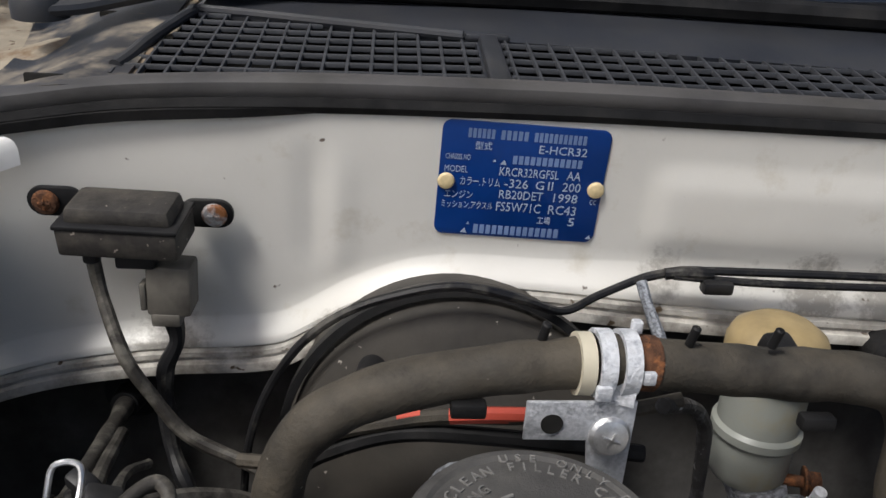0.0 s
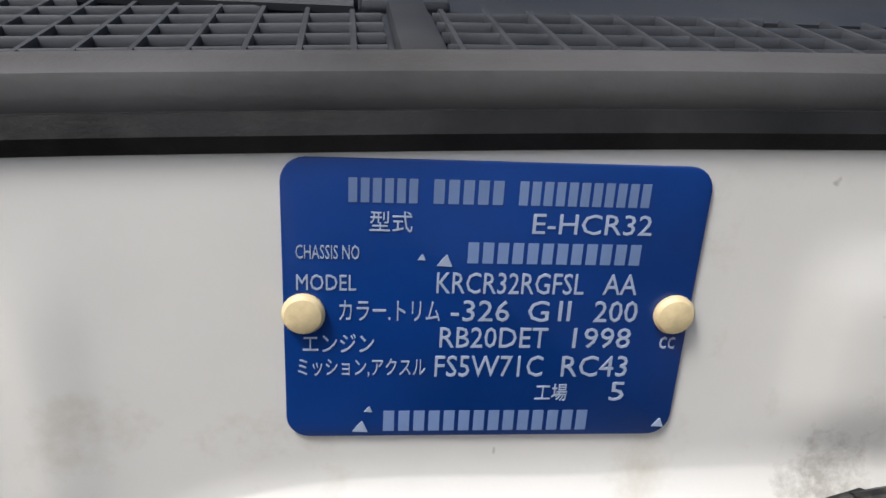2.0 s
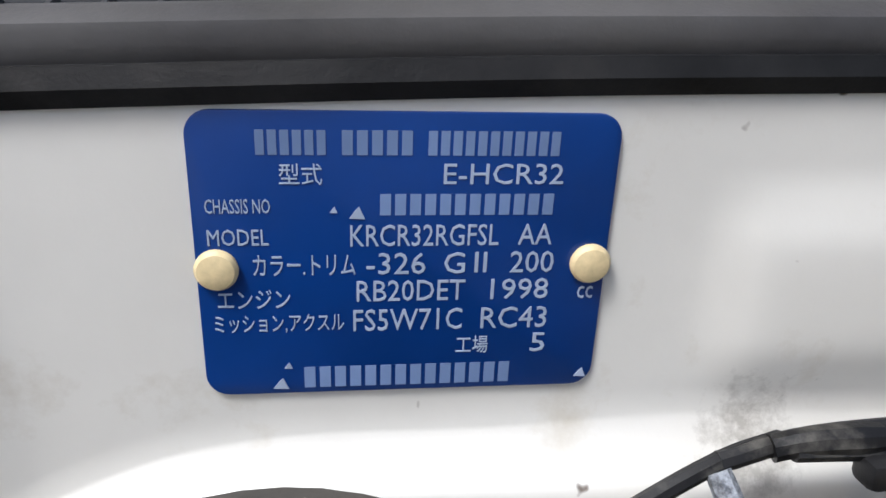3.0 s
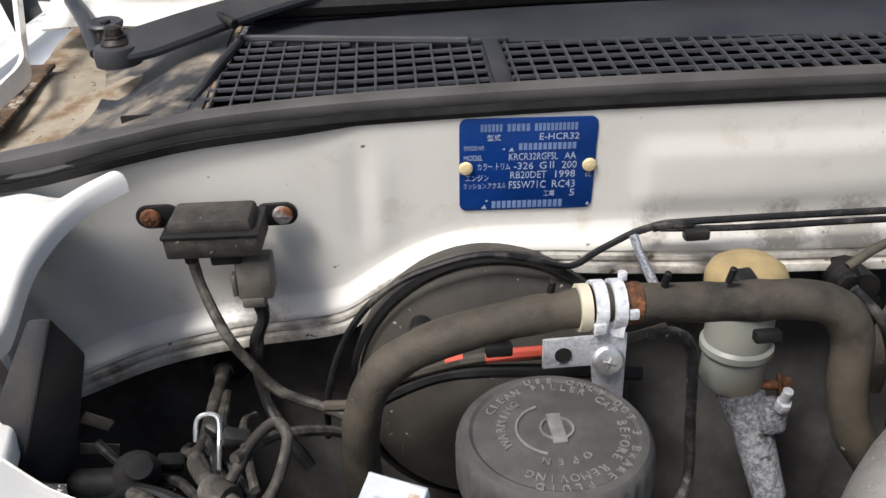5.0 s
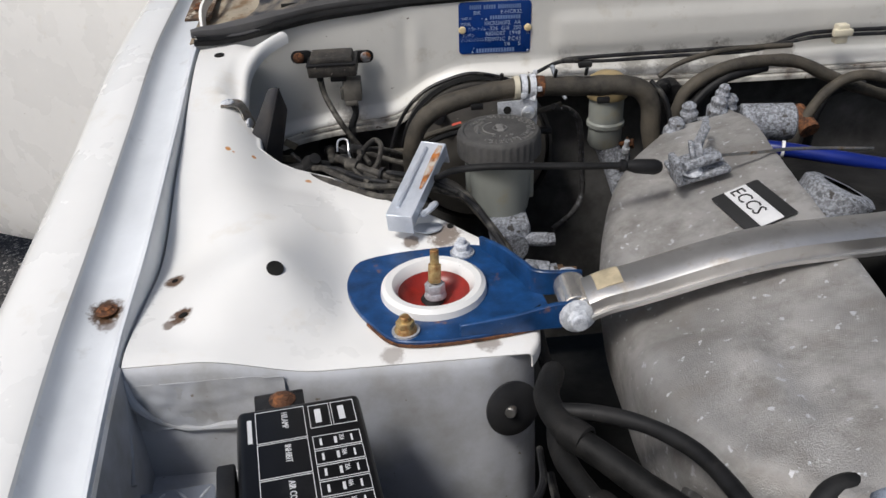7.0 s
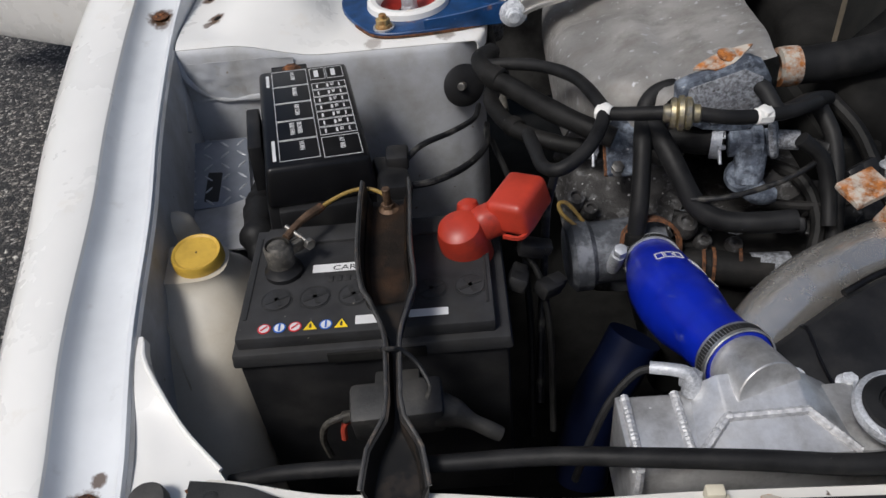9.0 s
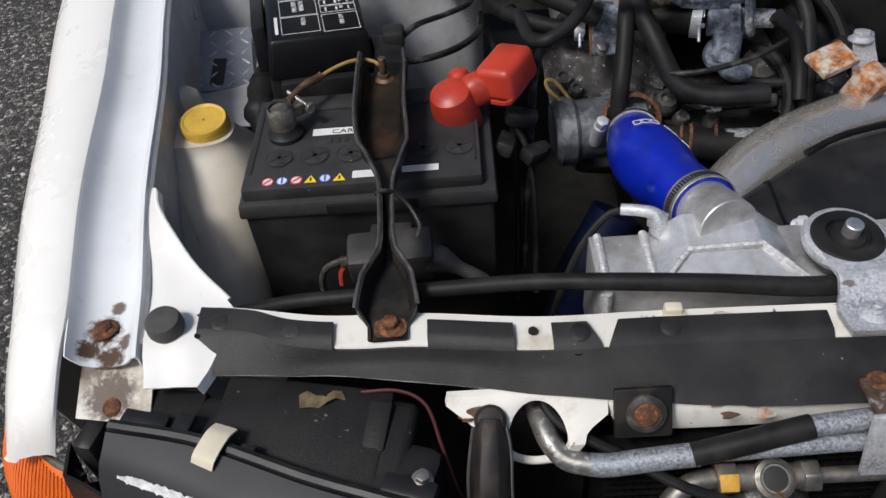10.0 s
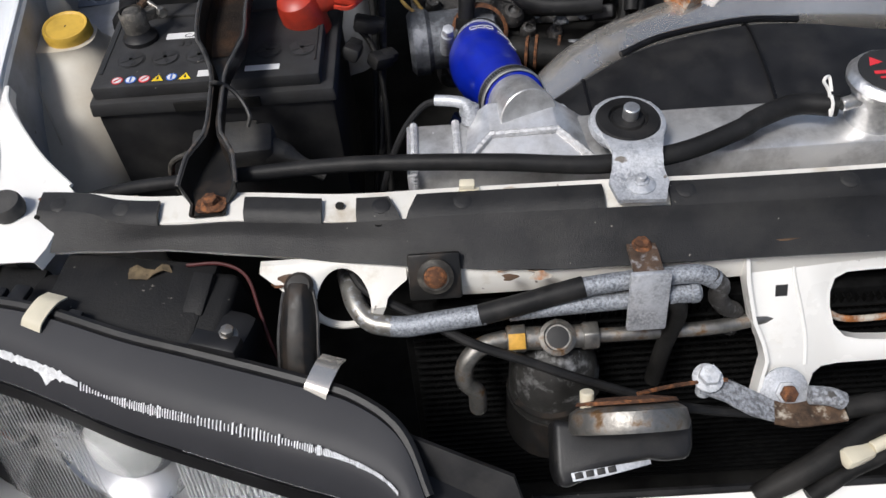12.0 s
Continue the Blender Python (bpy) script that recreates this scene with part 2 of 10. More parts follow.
YELLOWCAP = material("yellow_plastic_cap", (0.60, 0.38, 0.055), 0.45, vary=0.1, scale=60, grain=0.12, stain=(0.42, 0.25, 0.03), stain_scale=60, stain_from=0.64)
TANK = material("yellowed_translucent_tank", (0.58, 0.53, 0.44), 0.5, vary=0.1, scale=12, grain=0.08, stain=(0.33, 0.27, 0.19), stain_scale=12, stain_from=0.6, stain_soft=0.15)
FLUIDTANK = material("milky_fluid_reservoir", (0.275, 0.285, 0.255), 0.42, vary=0.06, scale=25, grain=0.04, stain=(0.28, 0.255, 0.18), stain_scale=25, stain_from=0.62)
AMBERCAP = material("ambered_plastic_cap", (0.33, 0.25, 0.125), 0.45, vary=0.12, scale=60, grain=0.1)
CREAM = material("cream_plastic", (0.62, 0.57, 0.44), 0.5, vary=0.08)
WHITEPLASTIC = material("white_plastic", (0.78, 0.77, 0.74), 0.5, vary=0.06, grain=0.2)
TAPE = material("beige_tape", (0.50, 0.42, 0.28), 0.6, vary=0.15, scale=70, grain=0.3)
BARE = material("bare_bright_metal", (0.72, 0.72, 0.72), 0.35, metal=0.9, vary=0.15, scale=150, grain=0.4)
COPPER = material("copper_cable_lug", (0.17, 0.105, 0.065), 0.55, metal=0.5, vary=0.3, scale=150, grain=0.5)
AMBERLENS = material("amber_indicator_lens", (0.72, 0.145, 0.01), 0.18, vary=0.06, scale=20, grain=0.02, coat=0.5)
PRINT = material("white_print", (0.72, 0.72, 0.72), 0.6, vary=0.08)
DARKPRINT = material("black_print", (0.02, 0.02, 0.02), 0.6)
REDPRINT = material("red_print", (0.6, 0.03, 0.04), 0.5)
BLUEPRINT = material("blue_print", (0.02, 0.12, 0.5), 0.5)
YELLOWPRINT = material("yellow_print", (0.85, 0.6, 0.02), 0.5)
BOOSTER = material("dusty_black_drum", (0.045, 0.042, 0.038), 0.6, vary=0.2, scale=30, grain=0.15, stain=(0.07, 0.063, 0.053), stain_scale=14, stain_from=0.52, stain_soft=0.2, specks=(0.42, 0.39, 0.34), speck_scale=190, speck_from=0.74, spec=0.3)
# near-black: shade of deep recesses is in the colour; also serves as dirt
DARKBAY = material("dark_grime_and_bay_shade", (0.016, 0.0155, 0.0145), 0.85, vary=0.35, scale=20, grain=0.6, grain_scale=150, spec=0.15)
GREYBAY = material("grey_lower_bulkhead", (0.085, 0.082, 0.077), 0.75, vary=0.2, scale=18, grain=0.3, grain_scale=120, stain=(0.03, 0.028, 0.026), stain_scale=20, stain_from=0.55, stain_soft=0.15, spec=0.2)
WIRE = material("black_wire", (0.014, 0.014, 0.015), 0.45, vary=0.25, scale=70, grain=0.15, stain=(0.09, 0.085, 0.075), stain_scale=60, stain_from=0.6, spec=0.3)
# lighter than the seal's other rubber: light on the bulb is in the colour
SEALRUBBER = material("lit_grey_seal_rubber", (0.074, 0.072, 0.074), 0.5, vary=0.2, scale=20, grain=0.15, grain_scale=700, stain=(0.085, 0.081, 0.075), stain_scale=14, stain_from=0.6, stain_soft=0.2, spec=0.4)
CABLEGREY = material("dusty_cable_sleeve", (0.045, 0.041, 0.036), 0.55, vary=0.25, scale=80, grain=0.4, stain=(0.12, 0.112, 0.095), stain_scale=70, stain_from=0.55, spec=0.25)
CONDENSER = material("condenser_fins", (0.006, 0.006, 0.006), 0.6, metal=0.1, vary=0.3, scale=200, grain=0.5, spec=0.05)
REFLECTOR = material("lamp_reflector", (0.40, 0.41, 0.43), 0.28, metal=1.0, vary=0.03, grain=0.0)
COWL = material("satin_black_cowl", (0.028, 0.031, 0.039), 0.42, vary=0.15, scale=14, grain=0.12, grain_scale=900, stain=(0.05, 0.05, 0.05), stain_scale=16, stain_from=0.6, stain_soft=0.2, spec=0.4)
GRILLE = material("grey_grille_bar", (0.045, 0.048, 0.055), 0.55, vary=0.15, scale=60, grain=0.1, spec=0.4)
PIPEALU = material("dull_aluminium_pipe", (0.14, 0.15, 0.17), 0.45, metal=0.5, vary=0.2, scale=30, grain=0.35, grain_scale=500, stain=(0.46, 0.49, 0.53), stain_scale=620, stain_from=0.52, stain_soft=0.14, stain_rough=0.85)
DULLPIPE = material("dull_bare_pipe", (0.30, 0.29, 0.265), 0.36, metal=0.7, vary=0.2, scale=40, grain=0.25, grain_scale=500, stain=(0.52, 0.54, 0.57), stain_scale=260, stain_from=0.60, stain_soft=0.06, stain_rough=0.8, specks=(0.12, 0.08, 0.05), speck_scale=240, speck_from=0.72)
# lighter copy of the rib glass, coloured as if catching light
LITFLUTE = material("lit_glass_rib", (0.42, 0.425, 0.43), 0.12, vary=0.08, grain=0.0, coat=0.4)
PLATEBAR = material("dim_plate_bar", (0.16, 0.235, 0.42), 0.45, vary=0.1)
DRIER = material("dull_dark_bottle", (0.038, 0.037, 0.035), 0.5, metal=0.4, vary=0.25, scale=40, grain=0.3, stain=(0.3, 0.3, 0.3), stain_scale=60, stain_from=0.62)
FLUTE = material("glass_rib", (0.30, 0.305, 0.31), 0.12, vary=0.1, grain=0.0, coat=0.4)
DULLYELLOW = material("dull_yellow_sleeve", (0.36, 0.23, 0.05), 0.55, vary=0.2, scale=90, grain=0.2, stain=(0.16, 0.10, 0.05), stain_scale=90, stain_from=0.58)
BROWNINSIDE = material("rust_brown_channel", (0.015, 0.0105, 0.0075), 0.6, vary=0.3, scale=60, grain=0.5, stain=(0.055, 0.028, 0.014), stain_scale=28, stain_from=0.6, stain_soft=0.12, spec=0.25)
# lighter grey for worn edges and for the highlight on rolled rims
WORNGLINTEDGE = material("worn_glinting_edge", (0.06, 0.058, 0.056), 0.35, vary=0.25, scale=90, grain=0.2, stain=(0.16, 0.12, 0.09), stain_scale=80, stain_from=0.64, spec=0.5)
DIRTYLIP = material("dirty_weld_flange", (0.56, 0.54, 0.49), 0.6, vary=0.15, scale=30, grain=0.3, stain=(0.14, 0.12, 0.10), stain_scale=40, stain_from=0.54, stain_soft=0.12, specks=(0.1, 0.07, 0.04), speck_scale=120, speck_from=0.7)
BULBGLASS = material("projector_lens_glass", (0.30, 0.305, 0.30), 0.06, vary=0.05, grain=0.0, coat=0.6)
TOPBLACK = material("black_lamp_garnish", (0.020, 0.021, 0.025), 0.52, vary=0.1, scale=20, grain=0.06, grain_scale=1200, stain=(0.028, 0.028, 0.032), stain_scale=12, stain_from=0.56, stain_soft=0.2, spec=0.3)
CHEQUER = material("chequer_plate_label", (0.24, 0.26, 0.30), 0.4, metal=0.3, vary=0.08, scale=60, grain=0.1)

GLASS = bpy.data.materials.new("lamp_glass")
GLASS.use_nodes = True
gb = GLASS.node_tree.nodes["Principled BSDF"]
gb.inputs["Base Color"].default_value = (0.95, 0.96, 0.97, 1)
gb.inputs["Transmission Weight"].default_value = 1.0
gb.inputs["Roughness"].default_value = 0.04
gb.inputs["IOR"].default_value = 1.3
SCREEN = bpy.data.materials.new("dark_windscreen_glass")
SCREEN.use_nodes = True
gb = SCREEN.node_tree.nodes["Principled BSDF"]
gb.inputs["Base Color"].default_value = (0.012, 0.013, 0.016, 1)
gb.inputs["Roughness"].default_value = 0.05
gb.inputs["Coat Weight"].default_value = 1.0


def asphalt():
    m = bpy.data.materials.new("coarse_asphalt")
    m.use_nodes = True
    n, l = m.node_tree.nodes, m.node_tree.links
    b = n["Principled BSDF"]
    tc = n.new("ShaderNodeTexCoord")
    v = n.new("ShaderNodeTexVoronoi")
    v.inputs["Scale"].default_value = 98
    v.inputs["Randomness"].default_value = 1.0
    edge = n.new("ShaderNodeTexVoronoi")
    edge.feature = "DISTANCE_TO_EDGE"
    edge.inputs["Scale"].default_value = 98
    warp = n.new("ShaderNodeTexNoise")
    warp.inputs["Scale"].default_value = 60
    add = n.new("ShaderNodeMix")
    add.data_type = "VECTOR"
    add.inputs[0].default_value = 0.02
    l.new(tc.outputs["Object"], warp.inputs["Vector"])
    l.new(tc.outputs["Object"], add.inputs[4])
    l.new(warp.outputs["Color"], add.inputs[5])
    for x in (v, edge):
        l.new(add.outputs[1], x.inputs["Vector"])
    hue = n.new("ShaderNodeSeparateColor")
    l.new(v.outputs["Color"], hue.inputs[0])
    ramp = n.new("ShaderNodeValToRGB")
    e = ramp.color_ramp.elements
    e[0].position, e[0].color = 0.0, (0.022, 0.022, 0.024, 1)
    e[1].position, e[1].color = 1.0, (0.62, 0.59, 0.54, 1)
    for p, c in ((0.35, (0.075, 0.073, 0.072, 1)), (0.62, (0.19, 0.175, 0.16, 1)), (0.82, (0.36, 0.335, 0.30, 1))):
        k = e.new(p)
        k.color = c
    l.new(hue.outputs[0], ramp.inputs[0])
    gap = n.new("ShaderNodeMapRange")
    gap.inputs["From Min"].default_value, gap.inputs["From Max"].default_value = 0.0, 0.30
    l.new(edge.outputs["Distance"], gap.inputs["Value"])
    mx = n.new("ShaderNodeMix")
    mx.data_type = "RGBA"
    l.new(gap.outputs["Result"], mx.inputs[0])
    mx.inputs[6].default_value = (0.018, 0.018, 0.019, 1)
    l.new(ramp.outputs["Color"], mx.inputs[7])
    l.new(mx.outputs[2], b.inputs["Base Color"])
    b.inputs["Roughness"].default_value = 0.85
    bump = n.new("ShaderNodeBump")
    bump.inputs["Strength"].default_value = 0.9
    bump.inputs["Distance"].default_value = 0.004
    l.new(gap.outputs["Result"], bump.inputs["Height"])
    l.new(bump.outputs["Normal"], b.inputs["Normal"])
    return m


ASPHALT = asphalt()

# ---- modelling kit: shapes are written in place, in metres ----
ORIGIN = {}


def thing(name, at, label, category, group="", kind=""):
    ob = new(name)
    ob.empty_display_size = 0.02
    ob.location = at
    ORIGIN[ob] = Vector(at)
    return tagged(ob, label, category, group, kind)


def part(name, bm, mat, parent, label="", smooth=35):
    """Links a bmesh, written in world metres, as one mesh under a thing or a part."""
    at = ORIGIN[parent]
    bmesh.ops.translate(bm, verts=bm.verts, vec=-at)
    me = bpy.data.meshes.new(name)
    bm.to_mesh(me)
    bm.free()
    me.materials.append(mat)
    if smooth:
        me.shade_smooth()
        me.set_sharp_from_angle(angle=radians(smooth))
    ob = new(name, me)
    ob.parent = parent
    ORIGIN[ob] = at
    if label:
        ob["label"] = label
    return ob


def solid(name, bm, mat, at, label, category, group="", kind="", smooth=35):
    """A thing of one mesh."""
    at = Vector(at)
    bmesh.ops.translate(bm, verts=bm.verts, vec=-at)
    me = bpy.data.meshes.new(name)
    bm.to_mesh(me)
    bm.free()
    me.materials.append(mat)
    if smooth:
        me.shade_smooth()
        me.set_sharp_from_angle(angle=radians(smooth))
    ob = new(name, me)
    ob.location = at
    ORIGIN[ob] = at
    return tagged(ob, label, category, group, kind)


def bevelled(bm, width, segments=2, angle=30):
    if width > 0:
        edges = [e for e in bm.edges if len(e.link_faces) == 2 and e.calc_face_angle(0) > radians(angle)]
        bmesh.ops.bevel(bm, geom=edges, offset=width, offset_type="OFFSET", segments=segments, profile=0.5, affect="EDGES", clamp_overlap=True)
    return bm


def join(*parts):
    out = bmesh.new()
    for b in parts:
        me = bpy.data.meshes.new("tmp")
        b.to_mesh(me)
        b.free()
        out.from_mesh(me)
        bpy.data.meshes.remove(me)
    return out


def moved(bm, m):
    bmesh.ops.transform(bm, matrix=m, verts=bm.verts)
    return bm


def box(at, size, turn=(0, 0, 0), bev=0.002, seg=2, top=None):
    """A box centred at a place; top scales its upper face in x and y."""
    bm = bmesh.new()
    bmesh.ops.create_cube(bm, size=1)
    for v in bm.verts:
        k = top if top and v.co.z > 0 else (1, 1)
        v.co = Vector((v.co.x * size[0] * k[0], v.co.y * size[1] * k[1], v.co.z * size[2]))
    bevelled(bm, min(bev, min(size) * 0.45), seg)
    return moved(bm, pose(*at, *turn))


def axis_frame(origin, way):
    return Matrix.Translation(origin) @ Vector(way).to_track_quat("Z", "Y").to_matrix().to_4x4()


def lathe(profile, at=(0, 0, 0), way=(0, 0, 1), n=28, ripple=None):
    """A profile of (radius, height) turned round an axis; ripple: (count, depth, first row, last row)."""
    bm = bmesh.new()
    rings = []
    for i, (r, z) in enumerate(profile):
        if r <= 1e-6:
            rings.append([bm.verts.new((0, 0, z))])
            continue
        ring = []
        for k in range(n):
            a = 2 * math.pi * k / n
            q = r
            if ripple and ripple[2] <= i <= ripple[3]:
                q += ripple[1] * (0.5 if (k * ripple[0] * 2 // n) % 2 else -0.5)
            ring.append(bm.verts.new((q * math.cos(a), q * math.sin(a), z)))
        rings.append(ring)
    for a, b in zip(rings, rings[1:]):
        for k in range(n):
            j = (k + 1) % n
            if len(a) == 1 and len(b) == 1:
                continue
            if len(a) == 1:
                bm.faces.new((a[0], b[k], b[j]))
            elif len(b) == 1:
                bm.faces.new((a[k], a[j], b[0]))
            else:
                bm.faces.new((a[k], a[j], b[j], b[k]))
    bmesh.ops.recalc_face_normals(bm, faces=bm.faces)
    return moved(bm, axis_frame(at, way))


def rod(a, b, r, r2=None, n=16, bev=0.0006):
    a, b = Vector(a), Vector(b)
    h = (b - a).length
    r2 = r if r2 is None else r2
    c = min(bev, r * 0.4, r2 * 0.4, h * 0.4)
    return lathe([(0, 0), (r - c, 0), (r, c), (r2, h - c), (r2 - c, h), (0, h)], a, b - a, n)


def curve(points, steps=6):
    """Points along a smooth line through the given ones."""
    p = [Vector(q) for q in points]
    if len(p) < 3:
        return p
    p = [2 * p[0] - p[1]] + p + [2 * p[-1] - p[-2]]
    out = []
    for i in range(1, len(p) - 2):
        a, b, c, d = p[i - 1:i + 3]
        for s in range(steps):
            t = s / steps
            out.append(0.5 * (2 * b + (c - a) * t + (2 * a - 5 * b + 4 * c - d) * t * t + (3 * b - a - 3 * c + d) * t ** 3))
    out.append(p[-2])
    return out


def sweep(path, shape, closed=True, ends=True, up=(0, 0, 1)):
    """Carries cross-sections (one list, or one a point, of (side, up)) along a path."""
    path = [Vector(p) for p in path]
    bm = bmesh.new()
    rings = []
    side = None
    for i, p in enumerate(path):
        d = (path[min(i + 1, len(path) - 1)] - path[max(i - 1, 0)]).normalized()
        if side is None:
            ref = Vector(up)
            if abs(d.dot(ref)) > 0.95:
                ref = Vector((0, 1, 0))
            side = d.cross(ref).normalized()
        else:
            side = (side - d * side.dot(d)).normalized()
        lift = side.cross(d).normalized()
        sec = shape[i] if isinstance(shape[0][0], (tuple, list)) else shape
        rings.append([bm.verts.new(p + side * u + lift * v) for u, v in sec])
    m = len(rings[0])
    for a, b in zip(rings, rings[1:]):
        for k in range(m if closed else m - 1):
            j = (k + 1) % m
            bm.faces.new((a[k], a[j], b[j], b[k]))
    if ends and closed:
        bm.faces.new(rings[0][::-1])
        bm.faces.new(rings[-1])
    bmesh.ops.recalc_face_normals(bm, faces=bm.faces)
    return bm


def tube(points, r, n=12, steps=6, wobble=0.0):
    path = curve(points, steps)
    m = len(path)
    radii = [r] * m if not isinstance(r, (list, tuple)) else list(np.interp(np.linspace(0, 1, m), np.linspace(0, 1, len(r)), r))
    rings = []
    for i in range(m):
        q = radii[i] * (1 + wobble * noise.noise(path[i] * 60))
        rings.append([(q * math.cos(2 * math.pi * k / n), q * math.sin(2 * math.pi * k / n)) for k in range(n)])
    return sweep(path, rings)


def ribbon(points, width, thick, steps=5, up=(0, 0, 1), bev=0.0):
    """A flat strap along a line; width may vary from point to point."""
    path = curve(points, steps)
    m = len(path)
    w = [width] * m if not isinstance(width, (list, tuple)) else list(np.interp(np.linspace(0, 1, m), np.linspace(0, 1, len(width)), width))
    return bevelled(sweep(path, [[(-a / 2, -thick / 2), (a / 2, -thick / 2), (a / 2, thick / 2), (-a / 2, thick / 2)] for a in w], up=up), bev, 1, 50)


def slab(outline, low, high, m=None, bev=0.001, seg=2, holes=()):
    """A flat plate of a given outline; round holes (x, y, r) are dark discs added elsewhere."""
    bm = bmesh.new()
    f = bm.faces.new([bm.verts.new((x, y, low)) for x, y in outline])
    r = bmesh.ops.extrude_face_region(bm, geom=[f])
    bmesh.ops.translate(bm, verts=[v for v in r["geom"] if isinstance(v, bmesh.types.BMVert)], vec=(0, 0, high - low))
    bmesh.ops.recalc_face_normals(bm, faces=bm.faces)
    bevelled(bm, bev, seg, 40)
    return moved(bm, m) if m else bm


def rounded(w, h, r, n=5):
    out = []
    for cx, cy, a0 in ((w / 2 - r, h / 2 - r, 0), (-w / 2 + r, h / 2 - r, 90), (-w / 2 + r, -h / 2 + r, 180), (w / 2 - r, -h / 2 + r, 270)):
        for k in range(n + 1):
            a = radians(a0 + 90 * k / n)
            out.append((cx + r * math.cos(a), cy + r * math.sin(a)))
    return out


def sheet(rows, thick, bev=0.0):
    """A pressed panel through rows of points, with thickness on the side away from its normal."""
    bm = bmesh.new()
    g = [[bm.verts.new(p) for p in row] for row in rows]
    for a, b in zip(g, g[1:]):
        for k in range(len(a) - 1):
            bm.faces.new((a[k], a[k + 1], b[k + 1], b[k]))
    bmesh.ops.recalc_face_normals(bm, faces=bm.faces)
    bm.normal_update()
    if thick:
        bmesh.ops.solidify(bm, geom=bm.faces[:], thickness=thick)
    return bm


def hexnut(at, way, flat, height, flange=0.0, hole=True):
    """A flanged hexagon nut or bolt head."""
    r = flat / math.sqrt(3)
    bm = bmesh.new()
    low = [bm.verts.new((r * math.cos(radians(60 * k)), r * math.sin(radians(60 * k)), 0)) for k in range(6)]
    f = bm.faces.new(low)
    e = bmesh.ops.extrude_face_region(bm, geom=[f])
    bmesh.ops.translate(bm, verts=[v for v in e["geom"] if isinstance(v, bmesh.types.BMVert)], vec=(0, 0, height))
    bmesh.ops.recalc_face_normals(bm, faces=bm.faces)
    bevelled(bm, flat * 0.06, 2)
    moved(bm, axis_frame(at, way))
    if flange:
        w = Vector(way).normalized()
        bm = join(bm, lathe([(0, 0), (flange, 0), (flange, flat * 0.10), (flat * 0.55, flat * 0.3), (0, flat * 0.3)], at, way, 20))
    return bm


def domed(at, way, r, h, n=16):
    return lathe([(0, 0), (r, 0), (r, h * 0.4), (r * 0.85, h * 0.8), (r * 0.45, h), (0, h)], at, way, n)


def lettering(text, size, m, depth=0.0002, wide=1.0, align="LEFT"):
    """Raised letters from the built-in font."""
    c = bpy.data.curves.new("letters", "FONT")
    c.body, c.size, c.extrude, c.align_x, c.resolution_u = text, size, depth, align, 2
    ob = bpy.data.objects.new("letters", c)
    me = bpy.data.meshes.new_from_object(ob)
    bm = bmesh.new()
    bm.from_mesh(me)
    bpy.data.objects.remove(ob)
    bpy.data.curves.remove(c)
    bpy.data.meshes.remove(me)
    return moved(bm, m @ Matrix.Diagonal((wide, 1, 1, 1)))


def hexahedron(v, bev):
    """A solid of eight corners: the near four, then the far four, in the same order."""
    bm = bmesh.new()
    vs = [bm.verts.new(p) for p in v]
    for f in ((0, 1, 2, 3), (7, 6, 5, 4), (0, 4, 5, 1), (1, 5, 6, 2), (2, 6, 7, 3), (3, 7, 4, 0)):
        bm.faces.new([vs[i] for i in f])
    bmesh.ops.recalc_face_normals(bm, faces=bm.faces)
    return bevelled(bm, bev, 2)


def quad(a, b, c, d, thick, bev=0.0005):
    n = ((b - a).cross(d - a)).normalized() * thick
    bm = bmesh.new()
    vs = [bm.verts.new(p) for p in (a, b, c, d, a - n, b - n, c - n, d - n)]
    for f in ((0, 1, 2, 3), (7, 6, 5, 4), (0, 4, 5, 1), (1, 5, 6, 2), (2, 6, 7, 3), (3, 7, 4, 0)):
        bm.faces.new([vs[i] for i in f])
    bmesh.ops.recalc_face_normals(bm, faces=bm.faces)
    return bevelled(bm, bev, 1)


def smoothstep(x):
    x = max(0.0, min(1.0, x))
    return x * x * (3 - 2 * x)


def along(x, xs, ys):
    """A smooth reading of a short table."""
    if x <= xs[0]:
        return ys[0]
    for a, b, c, d in zip(xs, xs[1:], ys, ys[1:]):
        if x <= b:
            i = xs.index(a)
            t = (x - a) / (b - a)
            m0 = (d - (ys[i - 1] if i else c)) / (b - (xs[i - 1] if i else a)) * (b - a)
            j = min(i + 2, len(xs) - 1)
            m1 = (ys[j] - c) / (xs[j] - a) * (b - a)
            return (2 * t ** 3 - 3 * t * t + 1) * c + (t ** 3 - 2 * t * t + t) * m0 + (3 * t * t - 2 * t ** 3) * d + (t ** 3 - t * t) * m1
    return ys[-1]

# ---- ground and body panels ----
bm = bmesh.new()
bmesh.ops.create_grid(bm, x_segments=8, y_segments=8, size=60)
solid("ground", bm, ASPHALT, (0, 0, 0), "coarse grey asphalt with exposed stone chips", "asphalt", kind="structure", smooth=0)

FENDER_Y = [-0.62, -0.56, -0.50, -0.44, -0.36, -0.24, -0.14, 0.0, 0.1, 0.245, 0.445, 0.9]
GAP_X = [-0.150, -0.165, -0.182, -0.190, -0.202, -0.216, -0.233, -0.250, -0.2505, -0.253, -0.262, -0.275]
GAP_Z = [0.655, 0.705, 0.735, 0.746, 0.762, 0.775, 0.784, 0.797, 0.818, 0.853, 0.889, 0.925]


def gap(y):
    return along(y, FENDER_Y, GAP_X), along(y, FENDER_Y, GAP_Z)


SEAL_X = [-0.286, -0.262, -0.24, -0.211, -0.175, -0.12, -0.04, 0.04, 0.12, 0.3, 0.5, 0.9]
